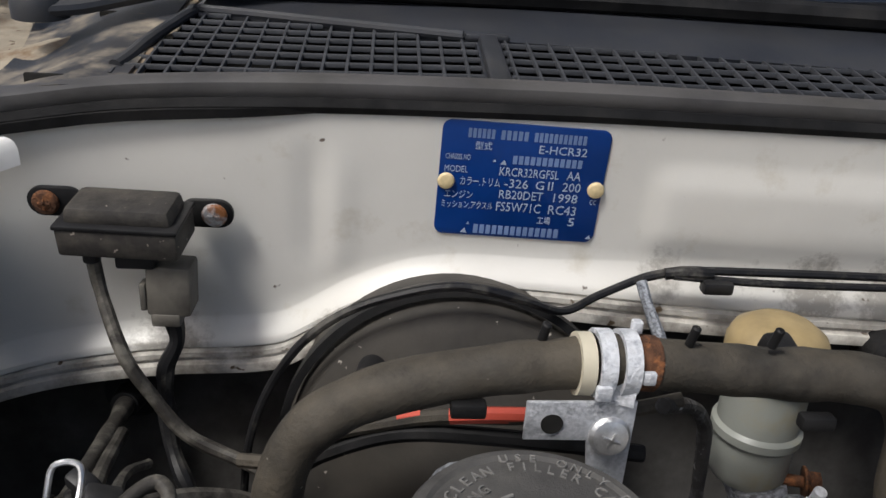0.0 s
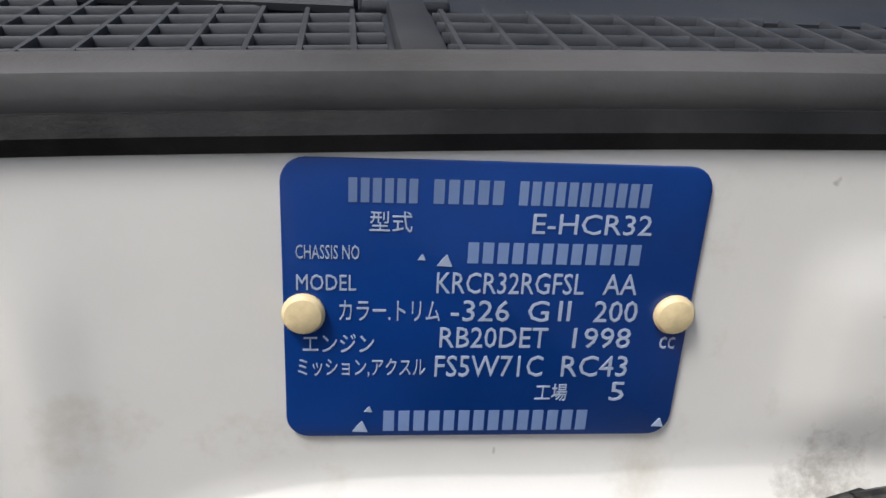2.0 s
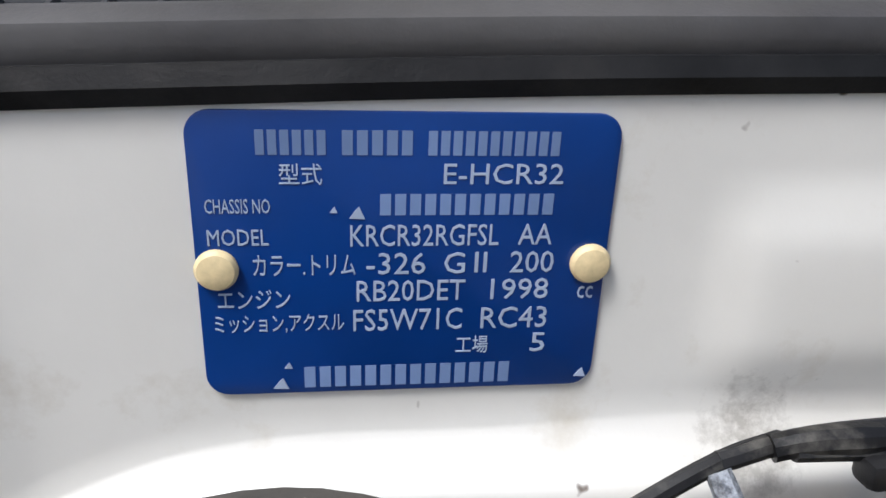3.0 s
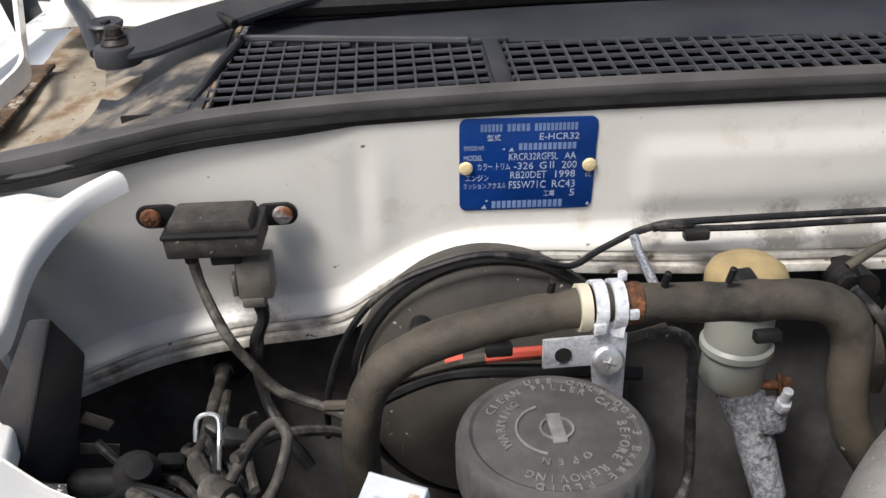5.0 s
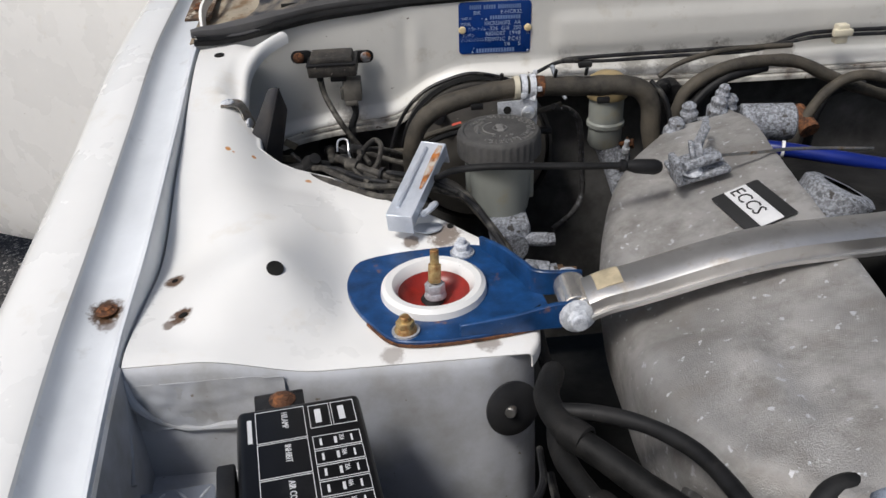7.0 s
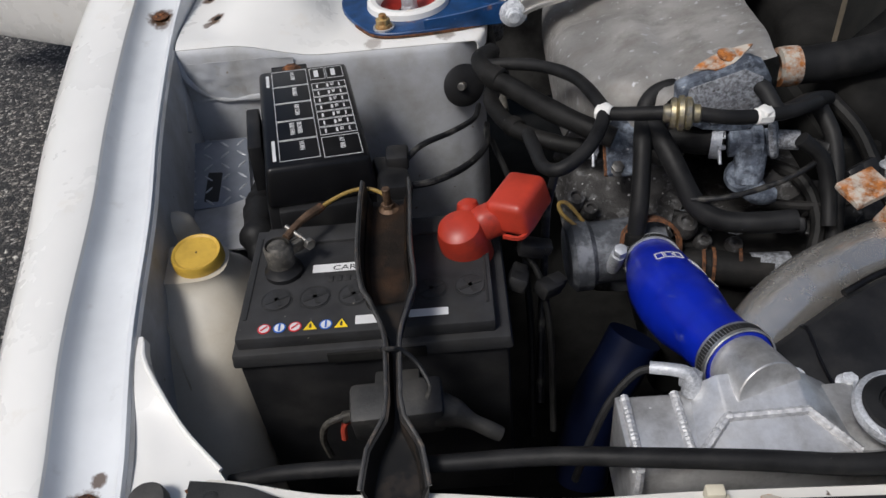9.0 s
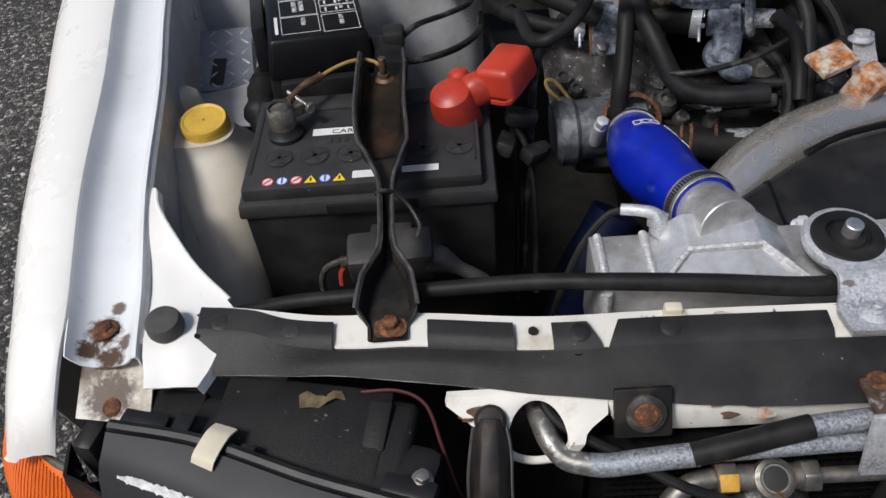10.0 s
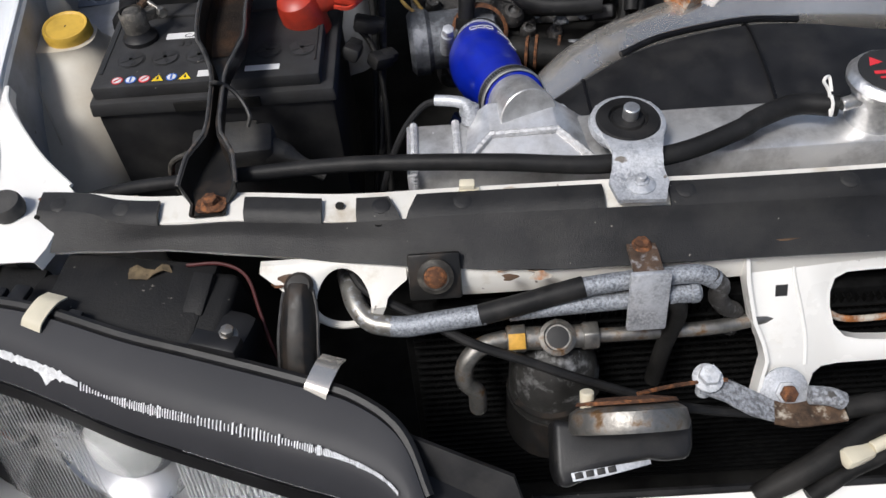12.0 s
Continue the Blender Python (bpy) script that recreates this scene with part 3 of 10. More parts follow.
SEAL_Z = [0.902, 0.9005, 0.8980, 0.8995, 0.9050, 0.9130, 0.9183, 0.9205, 0.9215, 0.921, 0.919, 0.917]
# firewall: upper white panel with its turned-out lower lip
EDGE_X = [-0.30, -0.224, -0.172, -0.11, -0.053, -0.033, -0.014, 0.009, 0.028, 0.05, 0.085, 0.135, 0.2, 0.315, 0.5, 0.9]
EDGE_Z = [0.742, 0.759, 0.773, 0.782, 0.788, 0.799, 0.8115, 0.822, 0.827, 0.829, 0.828, 0.8255, 0.822, 0.819, 0.818, 0.815]


def wall_y(x, z):
    y = 0.4474 - 0.085 * (z - 0.879) - 0.03 * (x - 0.03) - 1.1 * max(0.0, -0.10 - x) ** 2
    y += 0.0022 * math.exp(-((x + 0.033) / 0.006) ** 2) * smoothstep((z - 0.82) / 0.02) * smoothstep((0.90 - z) / 0.02)
    y -= 0.0018 * math.exp(-((x + 0.020) / 0.006) ** 2) * smoothstep((z - 0.82) / 0.02) * smoothstep((0.90 - z) / 0.02)
    y -= 0.003 * smoothstep((x - 0.135) / 0.012) * smoothstep((0.895 - z) / 0.012) * smoothstep((z - 0.845) / 0.01)
    return y


cols = [-0.264 + 0.006 * i for i in range(194)]
rows = []
for k in range(13):
    row = []
    for x in cols:
        ze = along(x, EDGE_X, EDGE_Z)
        lip = 0.0115 + 0.004 * smoothstep((x - 0.08) / 0.06)
        zt = min(0.920, along(x, SEAL_X, SEAL_Z) + 0.001)
        z = zt - (zt - ze - lip) * k / 12
        row.append((x, wall_y(x, z), z))
    rows.append(row)
for dy, dz in ((0.0004, -0.12), (0.0011, -0.25), (0.0021, -0.4), (0.0035, -0.56), (0.0052, -0.72), (0.007, -0.86), (0.0084, -0.96), (0.0094, -1.06), (0.0096, -1.2), (0.0088, -1.26)):
    row = []
    for x in cols:
        ze = along(x, EDGE_X, EDGE_Z)
        lip = 0.0115 + 0.004 * smoothstep((x - 0.08) / 0.06)
        row.append((x, wall_y(x, ze + lip) - dy, ze + lip + lip * dz))
    rows.append(row)
firewall = thing("firewall", (0.1, 0.45, 0.72), "white painted firewall panel with dirty turned-out lower lip", "car panel", kind="structure")
part("upper_panel", sheet(rows, 0.0012), FIREWHITE, firewall, "white painted steel panel, stained along the lip")
low_rows = [[(p[0], p[1] + dy, p[2] + dz) for p in rows[-1]] for dy, dz in ((0.0, 0.0006), (-0.0012, -0.0012), (-0.0042, -0.0022), (-0.0046, -0.0048), (-0.0028, -0.0058), (-0.0034, -0.0072), (-0.0068, -0.0080), (-0.0074, -0.0098), (-0.0070, -0.0135))]
part("weld_flange", sheet(low_rows, 0.001), DIRTYLIP, firewall, "dirty welded flange under the lip")
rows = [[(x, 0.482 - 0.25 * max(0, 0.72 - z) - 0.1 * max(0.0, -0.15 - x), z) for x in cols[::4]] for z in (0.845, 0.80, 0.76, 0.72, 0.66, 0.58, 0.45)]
part("lower_panel", sheet(rows, 0.0012), GREYBAY, firewall, "grey lower bulkhead with darker patches")

# splashes of dried dirt on the white paint
rng = random.Random(31)
splash = []
for i in range(150):
    x = -0.235 + 0.16 * rng.random() ** 1.2
    z = along(x, EDGE_X, EDGE_Z) + 0.018 + 0.075 * rng.random()
    r = 0.0003 + 0.0007 * rng.random() ** 3
    if z < along(x, SEAL_X, SEAL_Z) - 0.02:
        splash.append(domed((x, wall_y(x, z) + 0.0001, z), (0, -1, 0.08), r, 0.0003, 7))
part("dirt_splash", join(*splash), DARKBAY, firewall, "small dark splashes of dirt")["kind"] = "stuff"
# embossed chassis mark, unreadable strokes
marks = []
for i in range(12):
    x = 0.203 + 0.0072 * i
    z = 0.880 + 0.0004 * i
    marks.append(box((x, wall_y(x, z) - 0.0002, z), (0.0044, 0.0006, 0.0008), (7, 0, 0), 0.0002, 1))
    marks.append(box((x - 0.002, wall_y(x, z) - 0.0002, z + 0.002), (0.0008, 0.0006, 0.0048), (7, 8, 0), 0.0002, 1))
part("stamped_mark", join(*marks), OLDWHITE, firewall, "faint stamped strokes in the paint")

# cowl: seal, grille, scuttle tray, windscreen foot


def seal_line(x, dy=0.0, dz=0.0):
    y = 0.449 - 0.03 * (x - 0.03) - 1.1 * max(0.0, -0.10 - x) ** 2
    return (x, y + dy, along(x, SEAL_X, SEAL_Z) + dz)


seal = thing("hood_seal", seal_line(0.1), "black rubber hood seal along the cowl edge", "rubber seal")
line = [seal_line(-0.268 + 0.01 * i) for i in range(119)]
prof = [(-0.006, -0.006), (0.006, -0.006), (0.0072, -0.003), (0.0064, -0.001), (0.0078, 0.002), (0.0072, 0.006), (0.003, 0.0085), (-0.002, 0.0088), (-0.006, 0.006), (-0.0065, 0.0)]
grow = [0.55, 0.85, 1.0, 1.05, 1.15, 1.2, 1.2, 1.15, 1.1, 1.05] + [1.0] * 109
part("bulb", sweep(line, [[(u * g, v * g + 0.002) for u, v in prof] for g in grow]), SEALRUBBER, seal)
low = [seal_line(-0.262 + 0.01 * i, -0.0045, -0.0032) for i in range(118)]
part("grip_flange", sweep(low, [(-0.0025, -0.0035), (0.0025, -0.0035), (0.0042, 0.0), (0.003, 0.004), (-0.003, 0.004), (-0.0042, 0.0)]), RUBBER, seal)
step = [seal_line(-0.265 + 0.018 * i, -0.0065, -0.0060) for i in range(14)]
part("lip", sweep(step, [[(-0.003 * k, -0.0025 * k), (0.003 * k, -0.0035 * k), (0.004 * k, 0.002), (-0.003 * k, 0.003)] for k in [0.9] * 10 + [0.85, 0.75, 0.5, 0.2]]), RUBBER, seal)

cowl = thing("cowl_panel", (0.1, 0.52, 0.92), "black plastic cowl with a square-mesh air grille below the windscreen", "cowl")


def cowl_z(x, y):
    return 0.9215 + 0.17 * (y - 0.464) + 0.004 * smoothstep((x + 0.1) / 0.2)


# solid frame of the cowl round the openings
def cowl_strip(x0, x1, ya, yb, n=24):
    rows = []
    for k in range(4):
        row = []
        for i in range(n + 1):
            x = x0 + (x1 - x0) * i / n
            a, b = ya(x), yb(x)
            y = a + (b - a) * k / 3
            row.append((x, y, cowl_z(x, y)))
        rows.append(row)
    return sheet(rows, 0.003)


def g_front(x):
    return 0.464


def g_back(x):
    return 0.549 - 0.226 * (x + 0.025) if x < 0.06 else 0.533 - 0.075 * (x - 0.077)


parts = [cowl_strip(-0.14, 0.95, lambda x: 0.454, g_front, 40), cowl_strip(-0.112, 0.95, g_back, lambda x: 0.60, 60),
         cowl_strip(0.052, 0.066, g_front, g_back, 2), cowl_strip(0.345, 0.95, g_front, g_back, 8)]

part("frame", join(*parts), COWL, cowl)
part("end_rib", tube([(-0.1315, 0.474, 0.9235), (-0.1285, 0.487, 0.9262), (-0.1245, 0.505, 0.931), (-0.119, 0.535, 0.936), (-0.114, 0.562, 0.9395), (-0.106, 0.5695, 0.9405), (-0.025, 0.551, 0.9395), (0.045, 0.535, 0.9385)], 0.0034, 10), COWL, cowl)
part("centre_rib", join(box((0.059, 0.499, 0.932), (0.011, 0.072, 0.006), (9.5, 0, 0), 0.002), box((0.059, 0.536, 0.9385), (0.026, 0.008, 0.005), (9, 0, 0), 0.002)), COWL, cowl)
BAR = [(-0.0008, 0.0016), (0.0008, 0.0016), (0.0010, 0.0034), (0.0006, 0.0042), (-0.0006, 0.0042), (-0.0010, 0.0034)]
x = -0.131
while x < 0.345:
    if not 0.050 < x < 0.068:
        y0, y1 = 0.464, g_back(x)
        if x < -0.110:
            y1 = 0.464 + (x + 0.1335) / 0.0125 * 0.033 if x < -0.121 else 0.497 + (x + 0.121) / 0.011 * 0.068
        if y1 - y0 > 0.004:
            part("grille_bar", sweep([(x, y0 + (y1 - y0) * q, cowl_z(x, y0 + (y1 - y0) * q) - 0.003) for q in (0, 0.5, 1)], BAR), GRILLE, cowl)
    x += 0.0125
for k in range(1, 9):
    y = 0.464 + 0.0125 * k
    left_end = -0.1335 + 0.0125 * (y - 0.464) / 0.033 if y < 0.497 else -0.121 + 0.011 * (y - 0.497) / 0.068
    for x0, x1 in ((left_end, min(0.052, -0.025 - (y - 0.549) / 0.226)), (0.066, min(0.345, 0.077 - (y - 0.533) / 0.075))):
        if x1 - x0 > 0.01:
            part("grille_crossbar", sweep([(x0, y, cowl_z(x0, y) - 0.003), ((x0 + x1) / 2, y, cowl_z((x0 + x1) / 2, y) - 0.003), (x1, y, cowl_z(x1, y) - 0.003)], BAR), GRILLE, cowl)
# added dark walls close the well so its openings look deep
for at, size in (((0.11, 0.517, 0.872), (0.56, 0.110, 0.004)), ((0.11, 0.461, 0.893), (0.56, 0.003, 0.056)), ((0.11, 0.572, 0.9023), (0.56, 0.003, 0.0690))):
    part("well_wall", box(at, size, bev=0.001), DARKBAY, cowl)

scuttle = thing("scuttle_corner", (-0.21, 0.53, 0.91), "dirty bare-metal scuttle corner with flaking paint beside the cowl", "car panel", kind="structure")
rows = []
for i in range(12):
    row = []
    for k in range(12):
        x = -0.272 + 0.014 * k
        y = seal_line(x)[1] + 0.003 + (0.697 - seal_line(x)[1]) * i / 11
        z = 0.897 + 0.16 * (y - 0.455) + 0.022 * smoothstep((x + 0.23) / 0.10) + 0.004 * noise.noise(Vector((x * 25, y * 25, 0)))
        row.append((x, y, z))
    rows.append(row)
part("tray", sheet(rows, 0.0015), material("dirty_bare_scuttle", (0.33, 0.285, 0.215), 0.75, vary=0.15, scale=30, grain=0.4, grain_scale=300, stain=(0.17, 0.11, 0.06), stain_scale=32, stain_from=0.54, stain_soft=0.08, specks=(0.08, 0.05, 0.03), speck_scale=160, speck_from=0.7), scuttle)
DUSTWASH = material("dust_washed_black_plastic", (0.030, 0.031, 0.036), 0.5, vary=0.2, scale=22, grain=0.2, grain_scale=500, stain=(0.36, 0.31, 0.235), stain_scale=24, stain_from=0.63, stain_soft=0.12, stain_rough=0.85, specks=(0.10, 0.075, 0.05), speck_scale=170, speck_from=0.74, spec=0.4)
rows = []
for i in range(18):
    y = 0.447 + 0.155 * i / 17
    xl = along(y, [0.447, 0.46, 0.475, 0.49, 0.51, 0.55, 0.602], [-0.240, -0.232, -0.220, -0.208, -0.203, -0.208, -0.222])
    row = []
    for k in range(14):
        q = k / 13
        x = xl + (-0.1225 - xl) * q
        zl = 0.8985 + 0.16 * (y - 0.455) + 0.022 * smoothstep((xl + 0.23) / 0.10)
        row.append((x, y, zl + (cowl_z(x, y) + 0.0006 - zl) * smoothstep(q * 1.25) + 0.0016 * math.sin(q * 9 + y * 40) * q * (1 - q)))
    rows.append(row)
part("black_cover", sheet(rows, 0.002), DUSTWASH, scuttle, "black plastic cover washed with beige dust")
part("drain_rib", tube([(-0.262, 0.668, 0.960), (-0.242, 0.632, 0.953), (-0.228, 0.602, 0.943), (-0.219, 0.578, 0.934)], [0.0065, 0.0065, 0.006, 0.004], 12), COWL, scuttle)
fix = part("fixing_cap", lathe([(0, 0), (0.012, 0), (0.013, 0.003), (0.0115, 0.0045), (0.0085, 0.003), (0, 0.003)], (-0.2165, 0.604, 0.948), (0, -0.17, 1), 28), COWL, scuttle)
part("screw", domed((-0.2165, 0.604, 0.951), (0, -0.17, 1), 0.004, 0.0025, 14), BLACKPAINT, fix)

part("pillar_foot", sheet([[(-0.275 + 0.155 * k / 6, 0.612 + 0.9 * t + 0.02 * (1 - k / 6), 0.944 + 0.006 * math.sin(k) * 0.3 + 0.50 * t) for k in range(7)] for t in (0, 0.04, 0.1, 0.2, 0.4)], 0.002), OLDWHITE, scuttle, "white foot of the windscreen pillar")
wiper = thing("wiper_arm", (-0.188, 0.536, 0.945), "black wiper arm on its pivot at the cowl corner", "wiper")
part("pivot_base", lathe([(0, 0), (0.0150, 0), (0.0150, 0.008), (0.0135, 0.0115), (0.011, 0.012), (0, 0.012)], (-0.1875, 0.532, 0.937), (0, -0.1, 1), 32), COWL, wiper)
part("pivot_nut", join(hexnut((-0.188, 0.534, 0.949), (0, -0.1, 1), 0.013, 0.006, 0.010), domed((-0.188, 0.534, 0.954), (0, -0.1, 1), 0.006, 0.007, 20)), BLACKPAINT, wiper)
part("arm", ribbon([(-0.186, 0.529, 0.946), (-0.170, 0.538, 0.9485), (-0.147, 0.556, 0.953), (-0.118, 0.578, 0.958), (-0.07, 0.600, 0.965), (0.0, 0.618, 0.972), (0.12, 0.635, 0.98)], [0.026, 0.030, 0.029, 0.026, 0.019, 0.014, 0.012], 0.007, up=(-0.25, -0.62, 0.75), bev=0.002), COWL, wiper)
part("hinge_pin", rod((-0.133, 0.580, 0.958), (-0.113, 0.554, 0.954), 0.0035), BLACKPAINT, wiper)
wiper2 = thing("wiper_arm", (0.37, 0.50, 0.94), "black wiper arm pivot at the far end of the grille", "wiper")
part("pivot_cap", lathe([(0, 0), (0.017, 0), (0.017, 0.010), (0.013, 0.015), (0, 0.017)], (0.372, 0.508, 0.938)), PLASTIC, wiper2)
part("arm", ribbon([(0.372, 0.508, 0.948), (0.42, 0.53, 0.955), (0.52, 0.56, 0.965), (0.7, 0.58, 0.97)], [0.024, 0.022, 0.016, 0.012], 0.009, bev=0.002), BLACKPAINT, wiper2)

screen = thing("windscreen", (0.25, 0.62, 0.95), "dark windscreen foot behind the cowl", "windscreen")
part("pane", sheet([[(x, 0.60 + 0.85 * t - 0.05 * x * x, 0.948 + 0.55 * t) for x in (-0.12, 0.0, 0.3, 0.6, 0.95)] for t in (0, 0.3, 0.7, 1.0)], 0.005), SCREEN, screen)
part("lower_trim", tube([(-0.12, 0.603, 0.956), (0.0, 0.602, 0.956), (0.2, 0.602, 0.957), (0.5, 0.59, 0.955), (0.95, 0.56, 0.95)], 0.008, 8), RUBBER, screen)

hinge = part("hood_hinge", ribbon([(-0.262, 0.462, 0.896), (-0.262, 0.475, 0.915), (-0.256, 0.50, 0.926), (-0.252, 0.535, 0.934), (-0.262, 0.565, 0.945), (-0.272, 0.60, 0.975), (-0.276, 0.63, 1.03)], [0.011, 0.012, 0.012, 0.014, 0.014, 0.014, 0.014], 0.003, up=(1, 0, 0.3)), WHITE, scuttle, "white painted hood hinge strap")
part("hinge_base", box((-0.270, 0.535, 0.915), (0.03, 0.12, 0.003), (9, 0, 0)), RUSTPAINT, hinge)
for y in (0.503, 0.543):
    part("bolt", hexnut((-0.270, y, 0.912 + 0.16 * (y - 0.5)), (0, 0, 1), 0.011, 0.006, 0.009), RUST, hinge, "rusted bolt")

# fender: bead, hood flange, crown and outer skin
fender = thing("front_fender", (-0.30, 0.0, 0.70), "white front fender with a bluish-grey hood flange", "fender")
CROWN = [0.040, 0.042, 0.0435, 0.0455, 0.0445, 0.0435, 0.043, 0.0435, 0.0445, 0.0435, 0.0432, 0.0432]
BULGE_Y, BULGE = [-0.523, -0.46, -0.40, -0.33, -0.2, 0.0, 0.1, 0.25, 0.5, 0.9], [0.66, 0.79, 0.86, 0.92, 1.05, 1.13, 1.1, 0.98, 0.95, 0.95]
ys = [-0.523, -0.5215, -0.519, -0.515, -0.51, -0.505, -0.50, -0.495, -0.49, -0.487] + [-0.48 + 0.02 * i for i in range(69)]
NOSE_Y, NOSE_X, NOSE_Z = [-0.523, -0.519, -0.515, -0.50, -0.48, -0.46], [-0.027, -0.0205, -0.0165, -0.0095, -0.0035, 0.0], [-0.042, -0.029, -0.0215, -0.0125, -0.0045, 0.0]
inner, outer = [], []
for y in ys:
    x, z = gap(y)
    w = along(y, FENDER_Y, CROWN)
    e = smoothstep((-0.53 - y) / 0.08)
    inner.append([(x - 0.001, y, z - 0.03), (x - 0.001, y, z + 0.001), (x - 0.0025, y, z + 0.0035), (x - 0.0055, y, z + 0.003), (x - 0.008, y, z), (x - 0.012, y, z - 0.003),
                  (x - 0.018, y, z - 0.0045), (x - w * 0.72, y, z - 0.004), (x - w * 0.86, y, z - 0.001), (x - w * 0.96, y, z + 0.005), (x - w, y, z + 0.009)])
    x, z = x + along(y, NOSE_Y, NOSE_X), z + along(y, NOSE_Y, NOSE_Z)
    b = along(y, BULGE_Y, BULGE)
    outer.append([(x - w - b * d, y, z + h) for d, h in ((0, 0.009), (0.0012, 0.0115), (0.005, 0.0128), (0.020, 0.0122), (0.035, 0.0092), (0.047, 0.0035), (0.056, -0.005), (0.063, -0.020), (0.067, -0.045), (0.070, -0.09), (0.074, -0.2), (0.079, -0.36))])
FLANGEPAINT = grimed(material("bluish_flange_paint_rusting", (0.68, 0.70, 0.72), 0.35, vary=0.05, scale=12, grain=0.03, stain=(0.5, 0.5, 0.5), stain_scale=30, stain_from=0.68, coat=0.2),
                     [(0.0865, -0.463, 0.041, 0.020, 1.0), (0.094, -0.482, 0.037, 0.016, 1.0), (0.079, -0.476, 0.038, 0.014, 1.0), (0.091, -0.446, 0.042, 0.009, 0.9), (0.101, -0.472, 0.039, 0.010, 0.9), (0.027, 0.046, 0.103, 0.024, 1.0), (0.030, 0.033, 0.101, 0.014, 0.7)], (0.085, 0.048, 0.026))
part("flange", sheet([r for r, y in zip(inner, ys) if y > -0.488], 0.0012), FLANGEPAINT, fender, "bluish-grey hood flange with rust patches")
skin = []
for r, y in zip(outer, ys):
    floor_z = 0.45 + 0.238 * smoothstep((-0.40 - y) / 0.07)
    path = [Vector(p) for p in r]
    out = []
    for i in range(len(path)):
        q = i / (len(path) - 1) * (len(path) - 1)
        k = min(int(q), len(path) - 2)
        p = path[k].lerp(path[k + 1], q - k)
        out.append(p)
    low = [p for p in out if p.z >= floor_z]
    last = low[-1] if low else out[0]
    skin.append([p if p.z >= floor_z else Vector((last.x - 0.0004 * n, last.y, max(floor_z, min(last.z, floor_z + 0.004)) - 0.0003 * n)) for n, p in enumerate(out)])
part("skin", sheet(skin, 0.0015), WHITE, fender, "glossy white outer skin")
for x, y in ((-0.273, 0.046), (-0.2135, -0.462)):
    g = gap(y)[1]
    part("bolt", hexnut((x, y, g - 0.003), (0, 0, 1), 0.009, 0.004, 0.008), RUST, fender, "rusted fender bolt")

# inner apron with the strut tower
BAY_Y = [-0.013, 0.0, 0.06, 0.12, 0.152, 0.179, 0.203, 0.25, 0.262, 0.267, 0.271, 0.293, 0.2955, 0.302, 0.345, 0.375, 0.40, 0.418, 0.43, 0.436]
BAY_X = [0.036, 0.044, 0.048, 0.036, 0.004, -0.03, -0.066, -0.108, -0.138, -0.168, -0.186, -0.1890, -0.198, -0.2035, -0.207, -0.207, -0.200, -0.187, -0.169, -0.155]


def apron_z(x, y):
    left = 1 - smoothstep((x + 0.20) / 0.09)
    z = 0.779 + 0.017 * left + 0.02 * smoothstep((y - 0.1) / 0.12)
    z += 0.071 * smoothstep((y - 0.1) / 0.34) * (1 - smoothstep((x + 0.225) / 0.07))
    peak = 1 - (abs((x + 0.150) / (0.060 if x > -0.150 else 0.085)) ** 2.6 + abs((y - 0.085) / (0.135 if y > 0.085 else 0.092)) ** 2.6) ** (1 / 2.6)
    z += 0.036 * (0.35 * smoothstep(peak) + 0.65 * max(0.0, peak)) / (1 + 0.12 * math.exp(-peak * 30))
    z -= 0.004 * smoothstep((-0.002 - y) / 0.02)
    flat = smoothstep((1.14 - math.hypot((x + 0.02) / 0.080, (y - 0.066) / 0.066)) / 0.16)
    z -= max(0.0, z - 0.779) * flat
    return z - 0.02 * smoothstep((0.043 - math.hypot(x + 0.026, y - 0.066)) / 0.008)


apron = thing("inner_apron", (-0.15, 0.1, 0.75), "white inner fender apron with a pressed strut tower top", "car panel", kind="structure")
rows = []
for y in sorted([-0.013 + 0.443 * i / 63 for i in range(64)] + [0.262, 0.2645, 0.267, 0.2695, 0.271, 0.2725, 0.2905, 0.2925, 0.294, 0.2955, 0.298, 0.3005]):
    x0 = gap(y)[0] + 0.001
    x1 = float(np.interp(y, BAY_Y, BAY_X)) if 0.262 < y < 0.302 else along(y, BAY_Y, BAY_X)
    row = []
    for k in range(34):
        x = x0 + (x1 - x0) * k / 33
        z = apron_z(x, y)
        if y > 0.33 and x > -0.235:
            edge_z = along(y, [0.33, 0.345, 0.375, 0.40, 0.418, 0.432], [0.857, 0.862, 0.8745, 0.884, 0.892, 0.899])
            z += (edge_z - z) * smoothstep((x + 0.235) / (x1 + 0.235))
        row.append((x, y, z))
    d = 1 + 0.25 * smoothstep((y - 0.30) / 0.04)
    row += [(x1 + 0.0018 * d, y, row[-1][2] - 0.0005 * d), (x1 + 0.0034 * d, y, row[-1][2] - 0.0018 * d), (x1 + 0.0044 * d, y, row[-1][2] - 0.0045 * d), (x1 + 0.0045 * d, y, row[-1][2] - 0.013)]
    rows.append(row)
def apron_spots(places):
    return [(x + 0.15, y - 0.1, apron_z(x, y) - 0.75, r, w) for x, y, r, w in places]


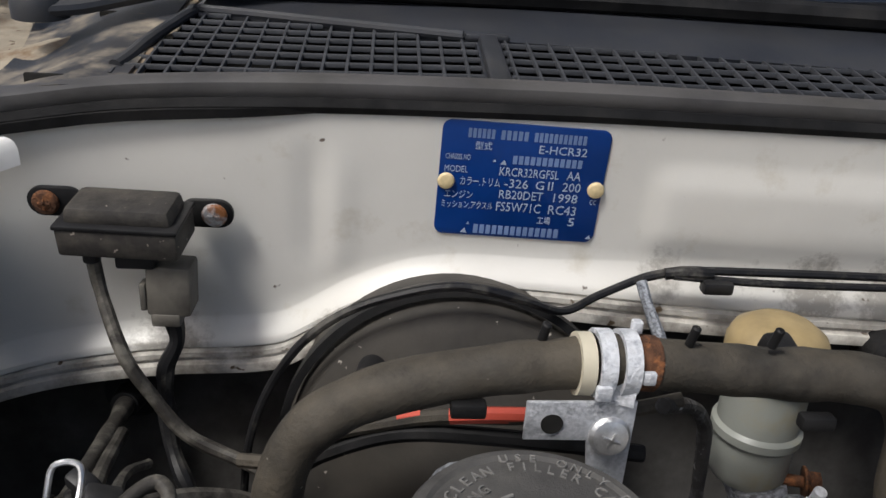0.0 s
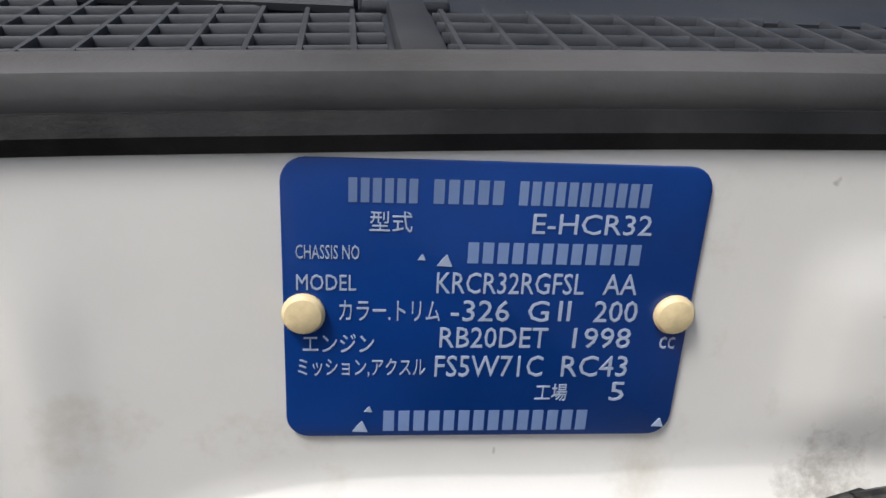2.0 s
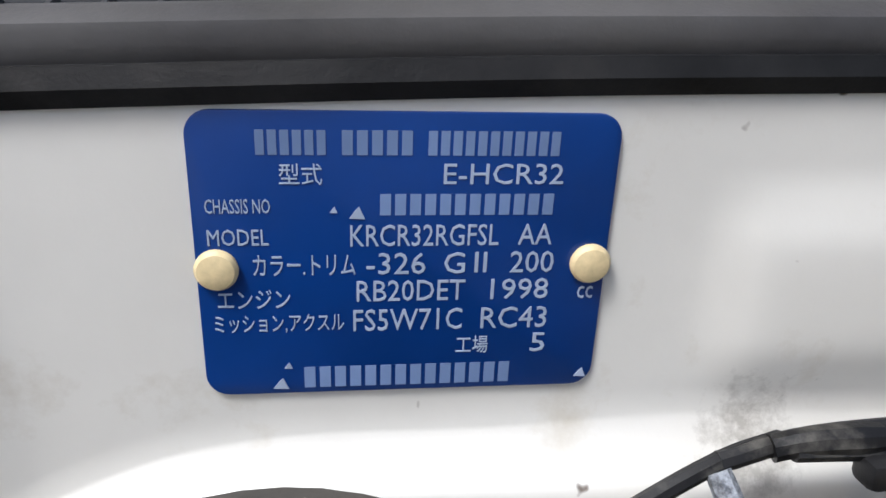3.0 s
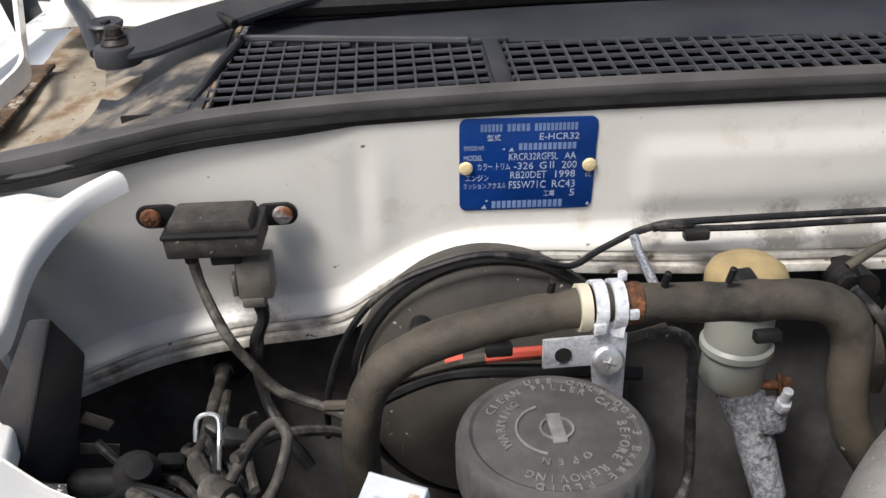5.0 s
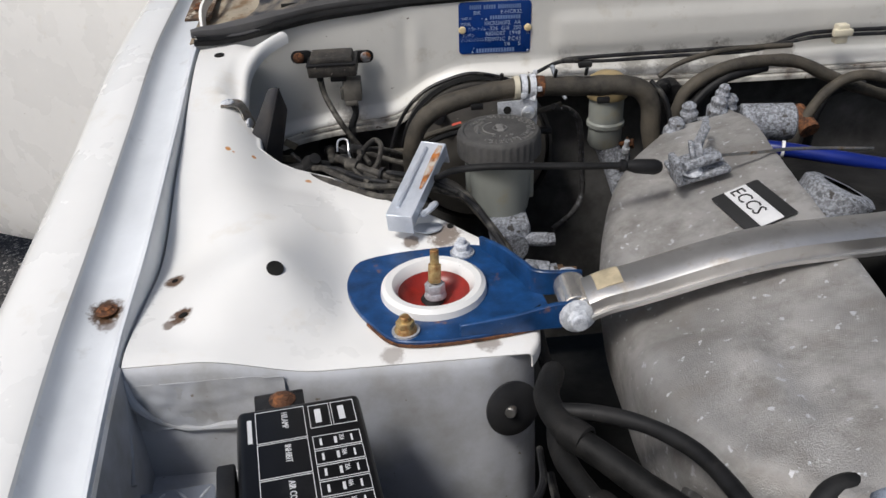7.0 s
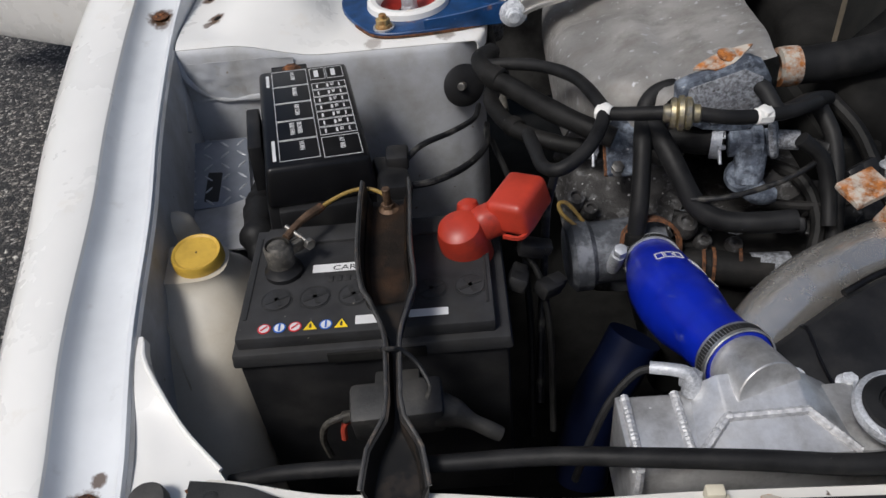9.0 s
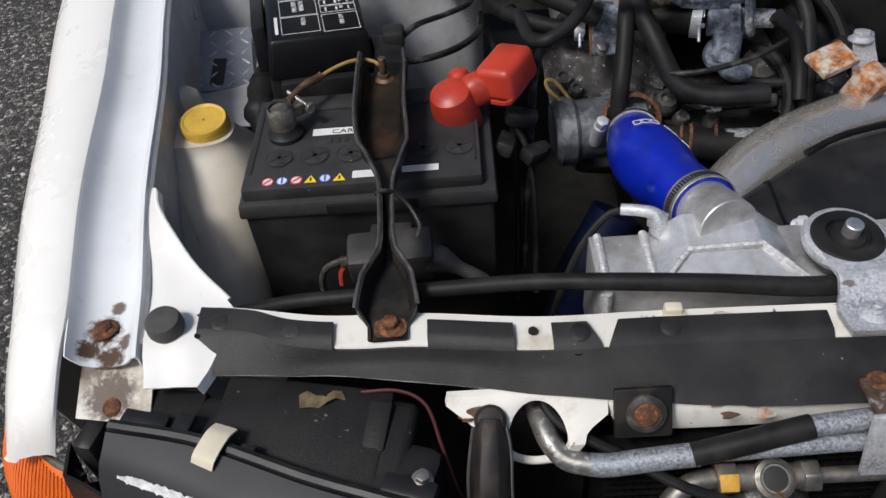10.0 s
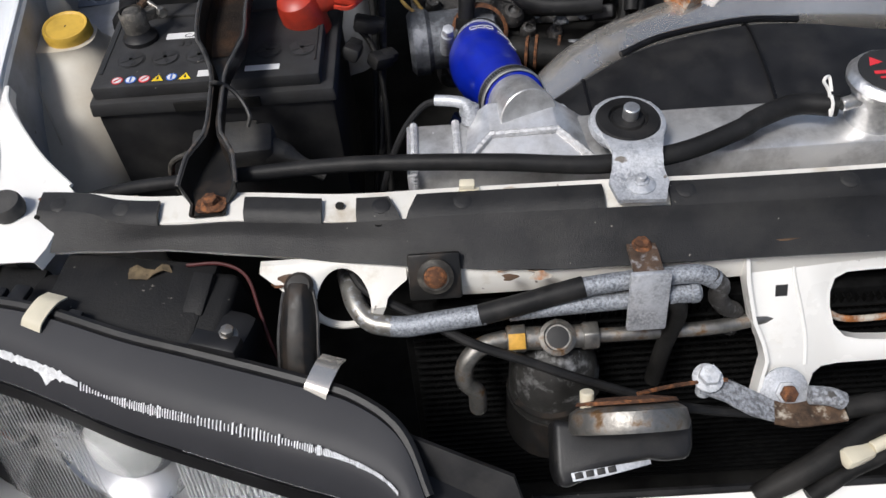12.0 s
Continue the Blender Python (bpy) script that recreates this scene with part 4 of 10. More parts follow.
spots = apron_spots(((-0.233, 0.089, 0.015, 1.0), (-0.216, 0.036, 0.016, 1.0), (-0.224, 0.030, 0.010, 0.8), (-0.042, 0.143, 0.014, 0.8), (-0.012, 0.148, 0.026, 0.8), (-0.06, -0.004, 0.016, 0.5), (0.01, 0.0, 0.016, 0.6)))
orange_spots = apron_spots(((-0.209, 0.248, 0.0048, 1.0), (-0.187, 0.252, 0.0045, 1.0), (-0.1375, 0.2425, 0.0058, 0.9), (-0.204, 0.246, 0.003, 0.7)))
APRONWHITE = grimed(material("white_apron_paint", (0.80, 0.79, 0.76), 0.3, vary=0.02, scale=9, grain=0.02, grain_scale=900, coat=0.3, stain=(0.66, 0.60, 0.50), stain_scale=14, stain_from=0.70, stain_soft=0.14, specks=(0.16, 0.12, 0.08), speck_scale=150, speck_from=0.80), spots, (0.11, 0.062, 0.032))
APRONWHITE = grimed(APRONWHITE, orange_spots, (0.55, 0.24, 0.06))
part("top", sheet(rows, 0.0012), APRONWHITE, apron)
# wall shade is put into the paint colour here
# front wall of the tower and the pocket beside the battery
rows = []
for k in range(9):
    d = [0, 0.002, 0.006, 0.02, 0.05, 0.09, 0.13, 0.17, 0.25][k]
    row = []
    for i in range(40):
        a = i / 39
        if a < 0.62:
            x = -0.252 + (0.012 + 0.252) * a / 0.62
            y = -0.0135 - 0.002 * min(k, 2)
        else:
            t = (a - 0.62) / 0.38
            ang = radians(-90 + 110 * min(1, t * 1.6))
            x = 0.012 + 0.034 * math.cos(ang) - 0.0
            y = 0.020 + 0.0345 * math.sin(ang) + 0.16 * max(0, t - 0.625)
        row.append((x, y - 0.10 * d, apron_z(min(x, 0.036), max(y, -0.013)) - 0.0005 - d))
    rows.append(row)
part("tower_wall", sheet(rows, 0.0012), SHADEDWHITE, apron, "white tower wall with sealer beads, greyed for its shade")
rows = []
for i in range(22):
    y = -0.014 - 0.022 * i
    x, z = gap(y)
    rows.append([(x - 0.0006, y, z + 0.0008), (x + 0.0012, y, z - 0.001), (x + 0.002, y, z - 0.01), (x + 0.003, y, z - 0.04), (x + 0.004, y, z - 0.12), (x + 0.004, y, 0.5)])
part("side_wall", sheet(rows, 0.0012), SHADEDWHITE, apron, "white inner side wall, greyed for its shade")
bead = [(-0.248, -0.018, 0.786), (-0.244, -0.022, 0.77), (-0.236, -0.024, 0.758), (-0.224, -0.022, 0.746), (-0.205, -0.024, 0.742), (-0.18, -0.024, 0.743), (-0.15, -0.024, 0.742)]
part("sealer_bead", tube(bead, 0.0024, 8, wobble=0.8), SHADEDWHITE, apron, "brushed seam sealer bead")
part("sealer_bead", tube([(-0.252, -0.016, 0.79), (-0.247, -0.028, 0.775), (-0.243, -0.05, 0.748), (-0.238, -0.07, 0.738)], 0.002, 8, wobble=0.8), SHADEDWHITE, apron)
rows = []
for i in range(26):
    x = -0.247 + 0.0044 * i
    rows.append([(x, -0.0165 - 0.10 * (0.79 - z) - 0.0012 - 0.0030 * abs(noise.noise(Vector((x * 42, z * 130, 2)))) - 0.0014 * noise.noise(Vector((x * 130, z * 50, 7))), z) for z in [0.781 - 0.0032 * k + 0.004 * noise.noise(Vector((x * 25, k * 0.1, 5))) for k in range(13)]])
part("sealer_smear", sheet(rows, 0.0008), SHADEDWHITE, apron, "crinkled brushed-on sealer", smooth=70)
part("shelf", sheet([[(x, y, 0.700) for x in (-0.25, -0.2, -0.15, -0.1)] for y in (-0.02, -0.08, -0.14, -0.2)], 0.0015), SHADEDWHITE, apron, "white shelf in the shaded grey tone")
# holes, spots and rust on the top; holes are dark discs for their inner shade
for x, y, r, mt, nm, sx in ((-0.236, 0.4026, 0.0055, DARKBAY, "hole", 1.0), (-0.147, 0.067, 0.0068, DARKBAY, "hole", 1.0), (-0.006, 0.158, 0.003, DARKBAY, "hole", 1.0),
                            (-0.2335, 0.090, 0.0026, DARKBAY, "hole", 1.0), (-0.2145, 0.036, 0.0026, DARKBAY, "hole", 1.5)):
    e = 0.004
    slope_x = math.degrees(math.atan2(apron_z(x + e, y) - apron_z(x - e, y), 2 * e))
    slope_y = math.degrees(math.atan2(apron_z(x, y + e) - apron_z(x, y - e), 2 * e))
    m = pose(x, y, apron_z(x, y) + 0.0004, slope_y, -slope_x, 0)
    rim = [(r * sx * math.cos(a) * (1 + (0.0 if nm == "hole" else 0.25 * math.sin(3 * a + x * 90))), r * math.sin(a) * (1 + (0.0 if nm == "hole" else 0.2 * math.cos(2 * a + y * 70)))) for a in [radians(18 * k) for k in range(20)]]
    part(nm, slab(rim, -0.0004, 0.0003, m, 0), mt, apron, "dark disc in place of a hole" if nm == "hole" else "rusted spot in the paint")
# open door beyond the fender: hinge line, then outward along the skin
door = thing("open_door", (-0.40, 1.07, 0.20), "white car door standing open beyond the fender", "car door")
DM = pose(-0.40, 1.055, 0.0, 0, 0, 154.5)


def door_row(z, bulge):
    return [DM @ Vector((u, bulge * (1 - 0.12 * u), z)) for u in (0.0, 0.01, 0.15, 0.35, 0.6, 0.85, 1.1, 1.24, 1.25)]


part("skin", sheet([door_row(z, g) for z, g in ((0.185, -0.02), (0.188, 0.0), (0.20, 0.006), (0.26, 0.016), (0.335, 0.024), (0.40, 0.028), (0.55, 0.03), (0.70, 0.026), (0.84, 0.012), (0.90, -0.005))], 0.02), WHITE, door, "smooth white outer skin")
part("moulding", sweep([DM @ Vector((u, 0.026 * (1 - 0.12 * u), 0.352)) for u in (0.01, 0.2, 0.5, 0.8, 1.1, 1.235)], [(-0.012, -0.017), (0.004, -0.017), (0.010, -0.008), (0.011, 0.004), (0.006, 0.015), (-0.012, 0.017)]), WHITE, door, "white rub moulding")
part("inner_panel", sheet([[DM @ Vector((u, -0.06, z)) for u in (0.02, 0.4, 0.8, 1.22)] for z in (0.20, 0.5, 0.88)], 0.01), PLASTIC, door, "dark inner trim")
part("mirror", hexahedron([(-0.470, 0.985, 0.93), (-0.440, 0.975, 0.93), (-0.430, 0.975, 0.88), (-0.452, 0.982, 0.855), (-0.480, 1.04, 0.93), (-0.445, 1.035, 0.93), (-0.435, 1.035, 0.88), (-0.458, 1.04, 0.855)], 0.006), PLASTIC, door, "black mirror housing")

# raised hood over the bay, out of view: added to block skylight and darken reflections
hood = thing("hood", (0.34, 0.62, 0.99), "unseen white car hood raised over the engine bay", "car hood")
HM = pose(0.34, 0.60, 1.0, 100, 0, 0)
part("outer_panel", sheet([[HM @ Vector((u, v, -0.035 - 0.03 * (u / 0.62) ** 2 - 0.02 * (v / 1.0) ** 2)) for u in (-0.61, -0.6, -0.4, -0.2, 0.0, 0.2, 0.4, 0.6, 0.61)] for v in (0.0, 0.01, 0.25, 0.5, 0.75, 1.0, 1.02)], 0.002), WHITE, hood, "white outer skin")
part("inner_panel", sheet([[HM @ Vector((u, v, -0.012 - 0.02 * (u / 0.62) ** 2)) for u in (-0.59, -0.3, 0.0, 0.3, 0.59)] for v in (0.01, 0.3, 0.65, 1.0)], 0.003), OLDWHITE, hood, "plain white underside")
part("insulation", sheet([[HM @ Vector((u, v, 0.001 - 0.02 * (u / 0.62) ** 2)) for u in (-0.5, -0.25, 0.0, 0.25, 0.5)] for v in (0.12, 0.35, 0.6, 0.85)], 0.008), DUSTPLASTIC, hood, "black insulation mat")

# added floor of the bay and far side, near-black in place of deep shade
bay = thing("bay_floor", (0.2, 0.0, 0.40), "added dark bottom of the engine bay, coloured for deep shade", "engine bay", kind="structure")
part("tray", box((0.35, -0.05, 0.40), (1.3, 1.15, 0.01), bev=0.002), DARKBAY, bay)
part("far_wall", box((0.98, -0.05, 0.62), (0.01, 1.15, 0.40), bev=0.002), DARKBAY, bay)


# ---- on and before the firewall ----
plate = thing("identification_plate", (0.072, 0.446, 0.879), "blue enamelled maker's plate with silver lettering on the white firewall", "plate")
PM = pose(0.0706, wall_y(0.0706, 0.8815) - 0.0016, 0.8815, 94.83, 1.2, -1.72)
part("plate_sheet", slab(rounded(0.0829, 0.0612, 0.0048, 6), -0.0005, 0.0005, PM, 0.0003), PLATEBLUE, plate)


def plate_at(px, py):
    """Reading position on the plate, in millimetres from its centre."""
    return PM @ Matrix.Translation((0.001 * px, 0.001 * py, 0.0005))


def plate_text(text, x0, x1, y0, y1):
    """Raised letters set into a field of the plate, in millimetres."""
    bm = lettering(text, 1.0, Matrix.Identity(4), 0.02)
    xs, ys = [v.co.x for v in bm.verts], [v.co.y for v in bm.verts]
    kx, ky = 0.001 * (x1 - x0) / (max(xs) - min(xs)), 0.001 * (y1 - y0) / (max(ys) - min(ys))
    for v in bm.verts:
        v.co = Vector(((v.co.x - min(xs)) * kx, (v.co.y - min(ys)) * ky, v.co.z * 0.0075))
    part("lettering", moved(bm, plate_at(x0, y0)), LETTER, plate, smooth=0)


for text, x0, x1, y0, y1 in (("E-HCR32", 6.7, 30.5, 16.4, 20.6), ("CHASSIS NO", -38.8, -26.6, 10.5, 13.4), ("MODEL", -38.8, -27.2, 3.8, 7.2), ("KRCR32RGFSL", -11.4, 18.4, 3.4, 8.0), ("AA", 22.4, 29.4, 3.5, 8.0),
                             ("カラー.トリム", -30.5, -10.4, -2.8, 1.7), ("-326", -8.2, 3.7, -2.8, 1.9), ("G", 7.5, 11.8, -2.8, 1.9), ("II", 13.8, 16.3, -2.6, 1.9), ("200", 21.2, 30.3, -2.8, 2.0),
                             ("エンジン", -37.8, -23.5, -10.1, -5.9), ("RB20DET", -10.2, 12.1, -8.9, -4.2), ("1998", 17.5, 29.7, -8.9, -4.2), ("cc", 36.1, 39.4, -9.0, -6.2),
                             ("ミッション,アクスル", -38.8, -12.8, -15.8, -11.5), ("FS5W71C", -10.9, 11.8, -15.8, -10.8), ("RC43", 15.8, 30.0, -15.8, -10.8), ("工場", 10.8, 17.7, -21.8, -17.6), ("5", 27.0, 30.2, -21.8, -17.2), ("型式", -24.7, -16.6, 16.3, 20.5)):
    plate_text(text, x0, x1, y0, y1)
# the maker's name and the running number stay plain bars, one to a letter
for x0, x1, y0, y1, n in ((-29.1, -15.5, 22.2, 27.0, 6), (-13.2, 0.9, 22.2, 27.0, 5), (3.2, 29.5, 22.2, 27.0, 11), (-6.0, 29.4, 10.0, 14.4, 12), (-21.7, 23.2, -29.2, -24.2, 14)):
    w = (x1 - x0) / n
    part("print_line", join(*[moved(box((0, 0, 0), (0.00072 * w, 0.001 * (y1 - y0), 0.0002), bev=0.0), plate_at(x0 + w * (k + 0.5), (y0 + y1) / 2)) for k in range(n)]), PLATEBAR, plate, "row of plain bars", smooth=0)
for x, y, r in ((-10.1, 10.2, 0.0016), (-26.2, -28.4, 0.0017), (-24.5, -23.9, 0.0009), (38.8, -27.7, 0.0014), (-14.6, 11.0, 0.0008)):
    part("paint_chip", moved(slab([(r, -r * 0.6), (0.3 * r, r), (-0.2 * r, 0.5 * r), (-r * 0.9, -r * 0.5)], 0, 0.0002, None, 0), plate_at(x, y)), LETTER, plate, smooth=0)
for x, y in ((-37.5, -1.2), (38.0, -0.8)):
    part("rivet", moved(domed((0, 0, 0), (0, 0, 1), 0.0043, 0.0022, 24), plate_at(x, y)), RIVET, plate, "cream plastic rivet")
RUSTYZINC = material("half_rusted_zinc_screw", (0.42, 0.42, 0.43), 0.55, metal=0.5, vary=0.2, scale=150, grain=0.4, stain=(0.27, 0.11, 0.04), stain_scale=140, stain_from=0.50, stain_rough=0.9)
sensor = thing("pressure_sensor", (-0.118, 0.435, 0.862), "dusty black pressure sensor box screwed to the firewall", "sensor")
TANPLUG = material("tan_grey_connector_plastic", (0.125, 0.115, 0.098), 0.6, vary=0.15, scale=60, grain=0.2, stain=(0.07, 0.064, 0.056), stain_scale=50, stain_from=0.58, stain_soft=0.12)
SENSORDUST = material("brown_dusted_sensor_case", (0.040, 0.037, 0.034), 0.65, vary=0.2, scale=60, grain=0.35, grain_scale=600, stain=(0.085, 0.076, 0.064), stain_scale=45, stain_from=0.55, stain_soft=0.12, specks=(0.34, 0.30, 0.25), speck_scale=280, speck_from=0.73, spec=0.3)
SB = pose(-0.117, 0.424, 0.861, 8, 0, -3)
part("case", moved(join(box((0, 0, -0.004), (0.055, 0.030, 0.015), bev=0.002), box((0, 0.001, 0.0075), (0.050, 0.026, 0.009), bev=0.003, top=(0.94, 0.9))), SB), SENSORDUST, sensor)
part("rim", moved(box((0, 0, 0.0035), (0.056, 0.031, 0.0025), bev=0.0008), SB), PLASTIC, sensor)
for x, y, z in ((-0.155, 0.432, 0.867), (-0.080, 0.4425, 0.8595)):
    ear = part("ear", slab(rounded(0.026, 0.015, 0.0072, 6), -0.0015, 0.0015, pose(x + (0.004 if x < -0.1 else -0.004), y + 0.001, z, 96, 0, 0), 0.0006), PLASTIC, sensor)
    part("screw", join(domed((x, y - 0.001, z), (0, -1, -0.1), 0.0062, 0.003, 18), box((x, y - 0.0042, z), (0.006, 0.0006, 0.0011), bev=0.0001), box((x, y - 0.0042, z), (0.0011, 0.0006, 0.006), bev=0.0001)), RUST if x < -0.1 else RUSTYZINC, ear, "rusty cross-head screw")
part("nipple", rod((-0.133, 0.420, 0.853), (-0.133, 0.420, 0.842), 0.004), PLASTIC, sensor)
part("lock_tab", box((-0.112, 0.42, 0.846), (0.018, 0.012, 0.010), bev=0.0015), PLASTIC, sensor)
plug = part("connector", join(box((-0.098, 0.424, 0.829), (0.021, 0.018, 0.026), (0, 2, 0), 0.002), box((-0.100, 0.421, 0.814), (0.014, 0.013, 0.007), bev=0.0015)), TANPLUG, sensor, "tan-grey wiring connector")
part("latch", box((-0.110, 0.419, 0.826), (0.003, 0.008, 0.014), bev=0.0008), TANPLUG, plug)
solid("vacuum_hose", tube([(-0.133, 0.420, 0.848), (-0.130, 0.419, 0.825), (-0.117, 0.402, 0.803), (-0.106, 0.40, 0.783), (-0.089, 0.398, 0.760), (-0.060, 0.39, 0.750), (-0.035, 0.37, 0.752)], 0.0034, 10, wobble=0.15), CABLEGREY, (-0.11, 0.40, 0.79), "thin grey dusty vacuum hose hanging from the sensor", "hose")
solid("taped_wire", tube([(-0.098, 0.421, 0.813), (-0.097, 0.42, 0.80), (-0.103, 0.418, 0.785), (-0.103, 0.415, 0.765), (-0.10, 0.408, 0.745), (-0.09, 0.395, 0.73), (-0.075, 0.385, 0.71)], 0.0042, 10, 10, 0.5), WIRE, (-0.10, 0.418, 0.78), "black tape-wrapped wire below the sensor connector", "wire")

booster = thing("brake_booster", (0.038, 0.42, 0.755), "dusty black round brake booster on the bulkhead", "brake booster")
BW = (0, -1, 0.06)
part("drum", lathe([(0, 0.0), (0.086, 0.0), (0.0875, 0.006), (0.0875, 0.018), (0.085, 0.021), (0.0845, 0.036), (0.081, 0.044), (0.072, 0.048), (0.056, 0.052), (0.036, 0.060), (0.020, 0.064), (0, 0.064)], (0.043, 0.446, 0.7435), BW, 64), BOOSTER, booster)
part("crimp_ring", lathe([(0.0865, 0), (0.0905, 0.001), (0.0905, 0.008), (0.0865, 0.009)], (0.043, 0.4165, 0.7460), BW, 64), RUBBER, booster)
part("hose_stub", rod((0.0, 0.40, 0.80), (-0.003, 0.375, 0.803), 0.007), PLASTIC, booster)
master = thing("brake_master_cylinder", (0.055, 0.23, 0.735), "oxidised brake master cylinder under the fluid reservoir", "master cylinder")
part("cylinder_body", join(rod((0.045, 0.385, 0.742), (0.055, 0.20, 0.733), 0.017), box((0.055, 0.235, 0.745), (0.04, 0.06, 0.025), bev=0.006)), OXIDE, master)
part("outlet", join(rod((0.065, 0.21, 0.738), (0.092, 0.205, 0.738), 0.007), hexnut((0.090, 0.205, 0.738), (1, 0, 0), 0.011, 0.008)), OXIDE, master)
part("outlet", join(rod((0.065, 0.185, 0.72), (0.088, 0.18, 0.718), 0.009), hexnut((0.088, 0.18, 0.718), (1, 0, 0), 0.012, 0.008)), OXIDE, master)
part("bleed_screw", join(hexnut((0.095, 0.18, 0.718), (1, 0, 0), 0.009, 0.007), rod((0.10, 0.18, 0.718), (0.115, 0.18, 0.717), 0.003)), COPPER, master, "coppery bleed screw")
part("foot", box((0.06, 0.175, 0.705), (0.035, 0.03, 0.05), (20, 0, 0), 0.007), OXIDE, master)

RC = Vector((0.050, 0.2495, 0.0))
res = thing("brake_fluid_reservoir", (RC.x, RC.y, 0.755), "milky brake fluid reservoir with a large ribbed black cap", "fluid reservoir")
part("tank", lathe([(0, 0.752), (0.020, 0.752), (0.028, 0.757), (0.030, 0.77), (0.0312, 0.80), (0.0325, 0.812), (0.036, 0.820), (0.036, 0.825), (0, 0.825)], (RC.x, RC.y, 0), n=40), FLUIDTANK, res)
for dx, w in ((-0.031, 0.006), (0.029, 0.008)):
    part("tank_rib", box((RC.x + dx, RC.y - 0.003, 0.787), (w, 0.010, 0.042), bev=0.002), FLUIDTANK, res)
capm = part("cap", lathe([(0.034, 0.8165), (0.0405, 0.8165), (0.0408, 0.8185), (0.0405, 0.821), (0.0403, 0.834), (0.0398, 0.837), (0.038, 0.8392), (0.035, 0.8398), (0.0335, 0.8388), (0.031, 0.8396), (0, 0.8402)], (RC.x, RC.y, 0), n=144, ripple=(36, 0.0009, 3, 4)), GREYBLACK, res, "greyed black screw cap with raised lettering")


def ring_text(text, radius, start, sweep_deg, size, z):
    out = []
    for i, ch in enumerate(text):
        if ch == " ":
            continue
        a = start - sweep_deg * i / max(1, len(text) - 1)
        m = Matrix.Translation((RC.x, RC.y, z)) @ pose(0, 0, 0, 0, 0, a - 90) @ Matrix.Translation((0, radius, 0))
        out.append(lettering(ch, size, m, 0.0006, 0.9, "CENTER"))
    return join(*out)


part("lettering", join(ring_text("CLEAN FILLER CAP BEFORE REMOVING", 0.0265, 150, 270, 0.0058, 0.8396), ring_text("USE ONLY DOT 3 BRAKE FLUID", 0.0315, 100, 210, 0.0052, 0.8393), ring_text("WARNING", 0.020, 200, 70, 0.0055, 0.84), ring_text("OPEN", 0.018, -60, 50, 0.0052, 0.84)), CAPLETTER, capm)
part("arrow", tube([(RC.x + 0.0155 * math.cos(radians(a)), RC.y + 0.0155 * math.sin(radians(a)), 0.8404) for a in range(110, 251, 14)], 0.0006, 6), CAPLETTER, capm)
part("emblem", join(lathe([(0.0062, 0), (0.0072, 0), (0.0072, 0.0008), (0.0062, 0.0008)], (RC.x + 0.001, RC.y, 0.8402), n=24), box((RC.x + 0.001, RC.y, 0.8405), (0.006, 0.018, 0.0012), bev=0.0003)), CAPLETTER, capm)

clutch = thing("clutch_fluid_reservoir", (0.19, 0.385, 0.76), "small yellowed clutch fluid reservoir with an amber cap", "fluid reservoir")
part("tank", lathe([(0, 0.752), (0.017, 0.752), (0.0195, 0.757), (0.019, 0.775), (0.0215, 0.778), (0.0215, 0.782), (0.0195, 0.784), (0.0195, 0.818), (0, 0.818)], (0.190, 0.386, 0), n=32), FLUIDTANK, clutch)
part("cap", lathe([(0.0225, 0.812), (0.0232, 0.814), (0.0232, 0.828), (0.021, 0.833), (0.014, 0.838), (0.0, 0.840)], (0.190, 0.386, 0), n=40, ripple=(20, 0.0006, 1, 2)), AMBERCAP, clutch, "amber tinted plastic cap")
part("cap_loop", box((0.176, 0.362, 0.838), (0.013, 0.012, 0.010), (20, 0, 10), 0.002), PLASTIC, clutch)
ccyl = thing("clutch_master_cylinder", (0.2, 0.36, 0.72), "white corroded clutch master cylinder", "master cylinder")
part("cylinder_body", join(rod((0.19, 0.386, 0.755), (0.197, 0.368, 0.735), 0.013), rod((0.193, 0.375, 0.752), (0.208, 0.35, 0.69), 0.013, 0.010), box((0.205, 0.36, 0.745), (0.016, 0.016, 0.02), bev=0.004)), OXIDE, ccyl)
part("mounting_bolt", join(hexnut((0.213, 0.372, 0.757), (0.9, -0.3, 0.1), 0.010, 0.008, 0.008), rod((0.20, 0.375, 0.757), (0.214, 0.372, 0.757), 0.003)), RUST, ccyl, "rusty bolt")
part("bleed_nut", join(hexnut((0.206, 0.352, 0.756), (0, -0.3, 1), 0.008, 0.007), rod((0.206, 0.351, 0.762), (0.206, 0.348, 0.772), 0.003)), WHITECORR, ccyl)

heater = thing("heater_hose", (0.09, 0.322, 0.845), "thick dusty rubber hose bending in front of the booster", "hose")
part("hose_run", tube([(-0.036, 0.325, 0.725), (-0.036, 0.319, 0.765), (-0.034, 0.316, 0.797), (-0.024, 0.315, 0.824), (0.0, 0.316, 0.841), (0.041, 0.319, 0.850), (0.077, 0.321, 0.8535)], 0.0098, 16, wobble=0.12), HOSE, heater)
part("hose_run", tube([(0.086, 0.323, 0.853), (0.11, 0.325, 0.851), (0.155, 0.327, 0.847), (0.19, 0.328, 0.845), (0.211, 0.328, 0.838), (0.222, 0.327, 0.82), (0.224, 0.325, 0.79), (0.232, 0.322, 0.76), (0.25, 0.32, 0.735)], 0.0105, 16, wobble=0.12), HOSE, heater)
part("rusty_end", rod((0.096, 0.324, 0.8525), (0.106, 0.3245, 0.8515), 0.0108), RUST, heater, "rust-stained pipe joint")
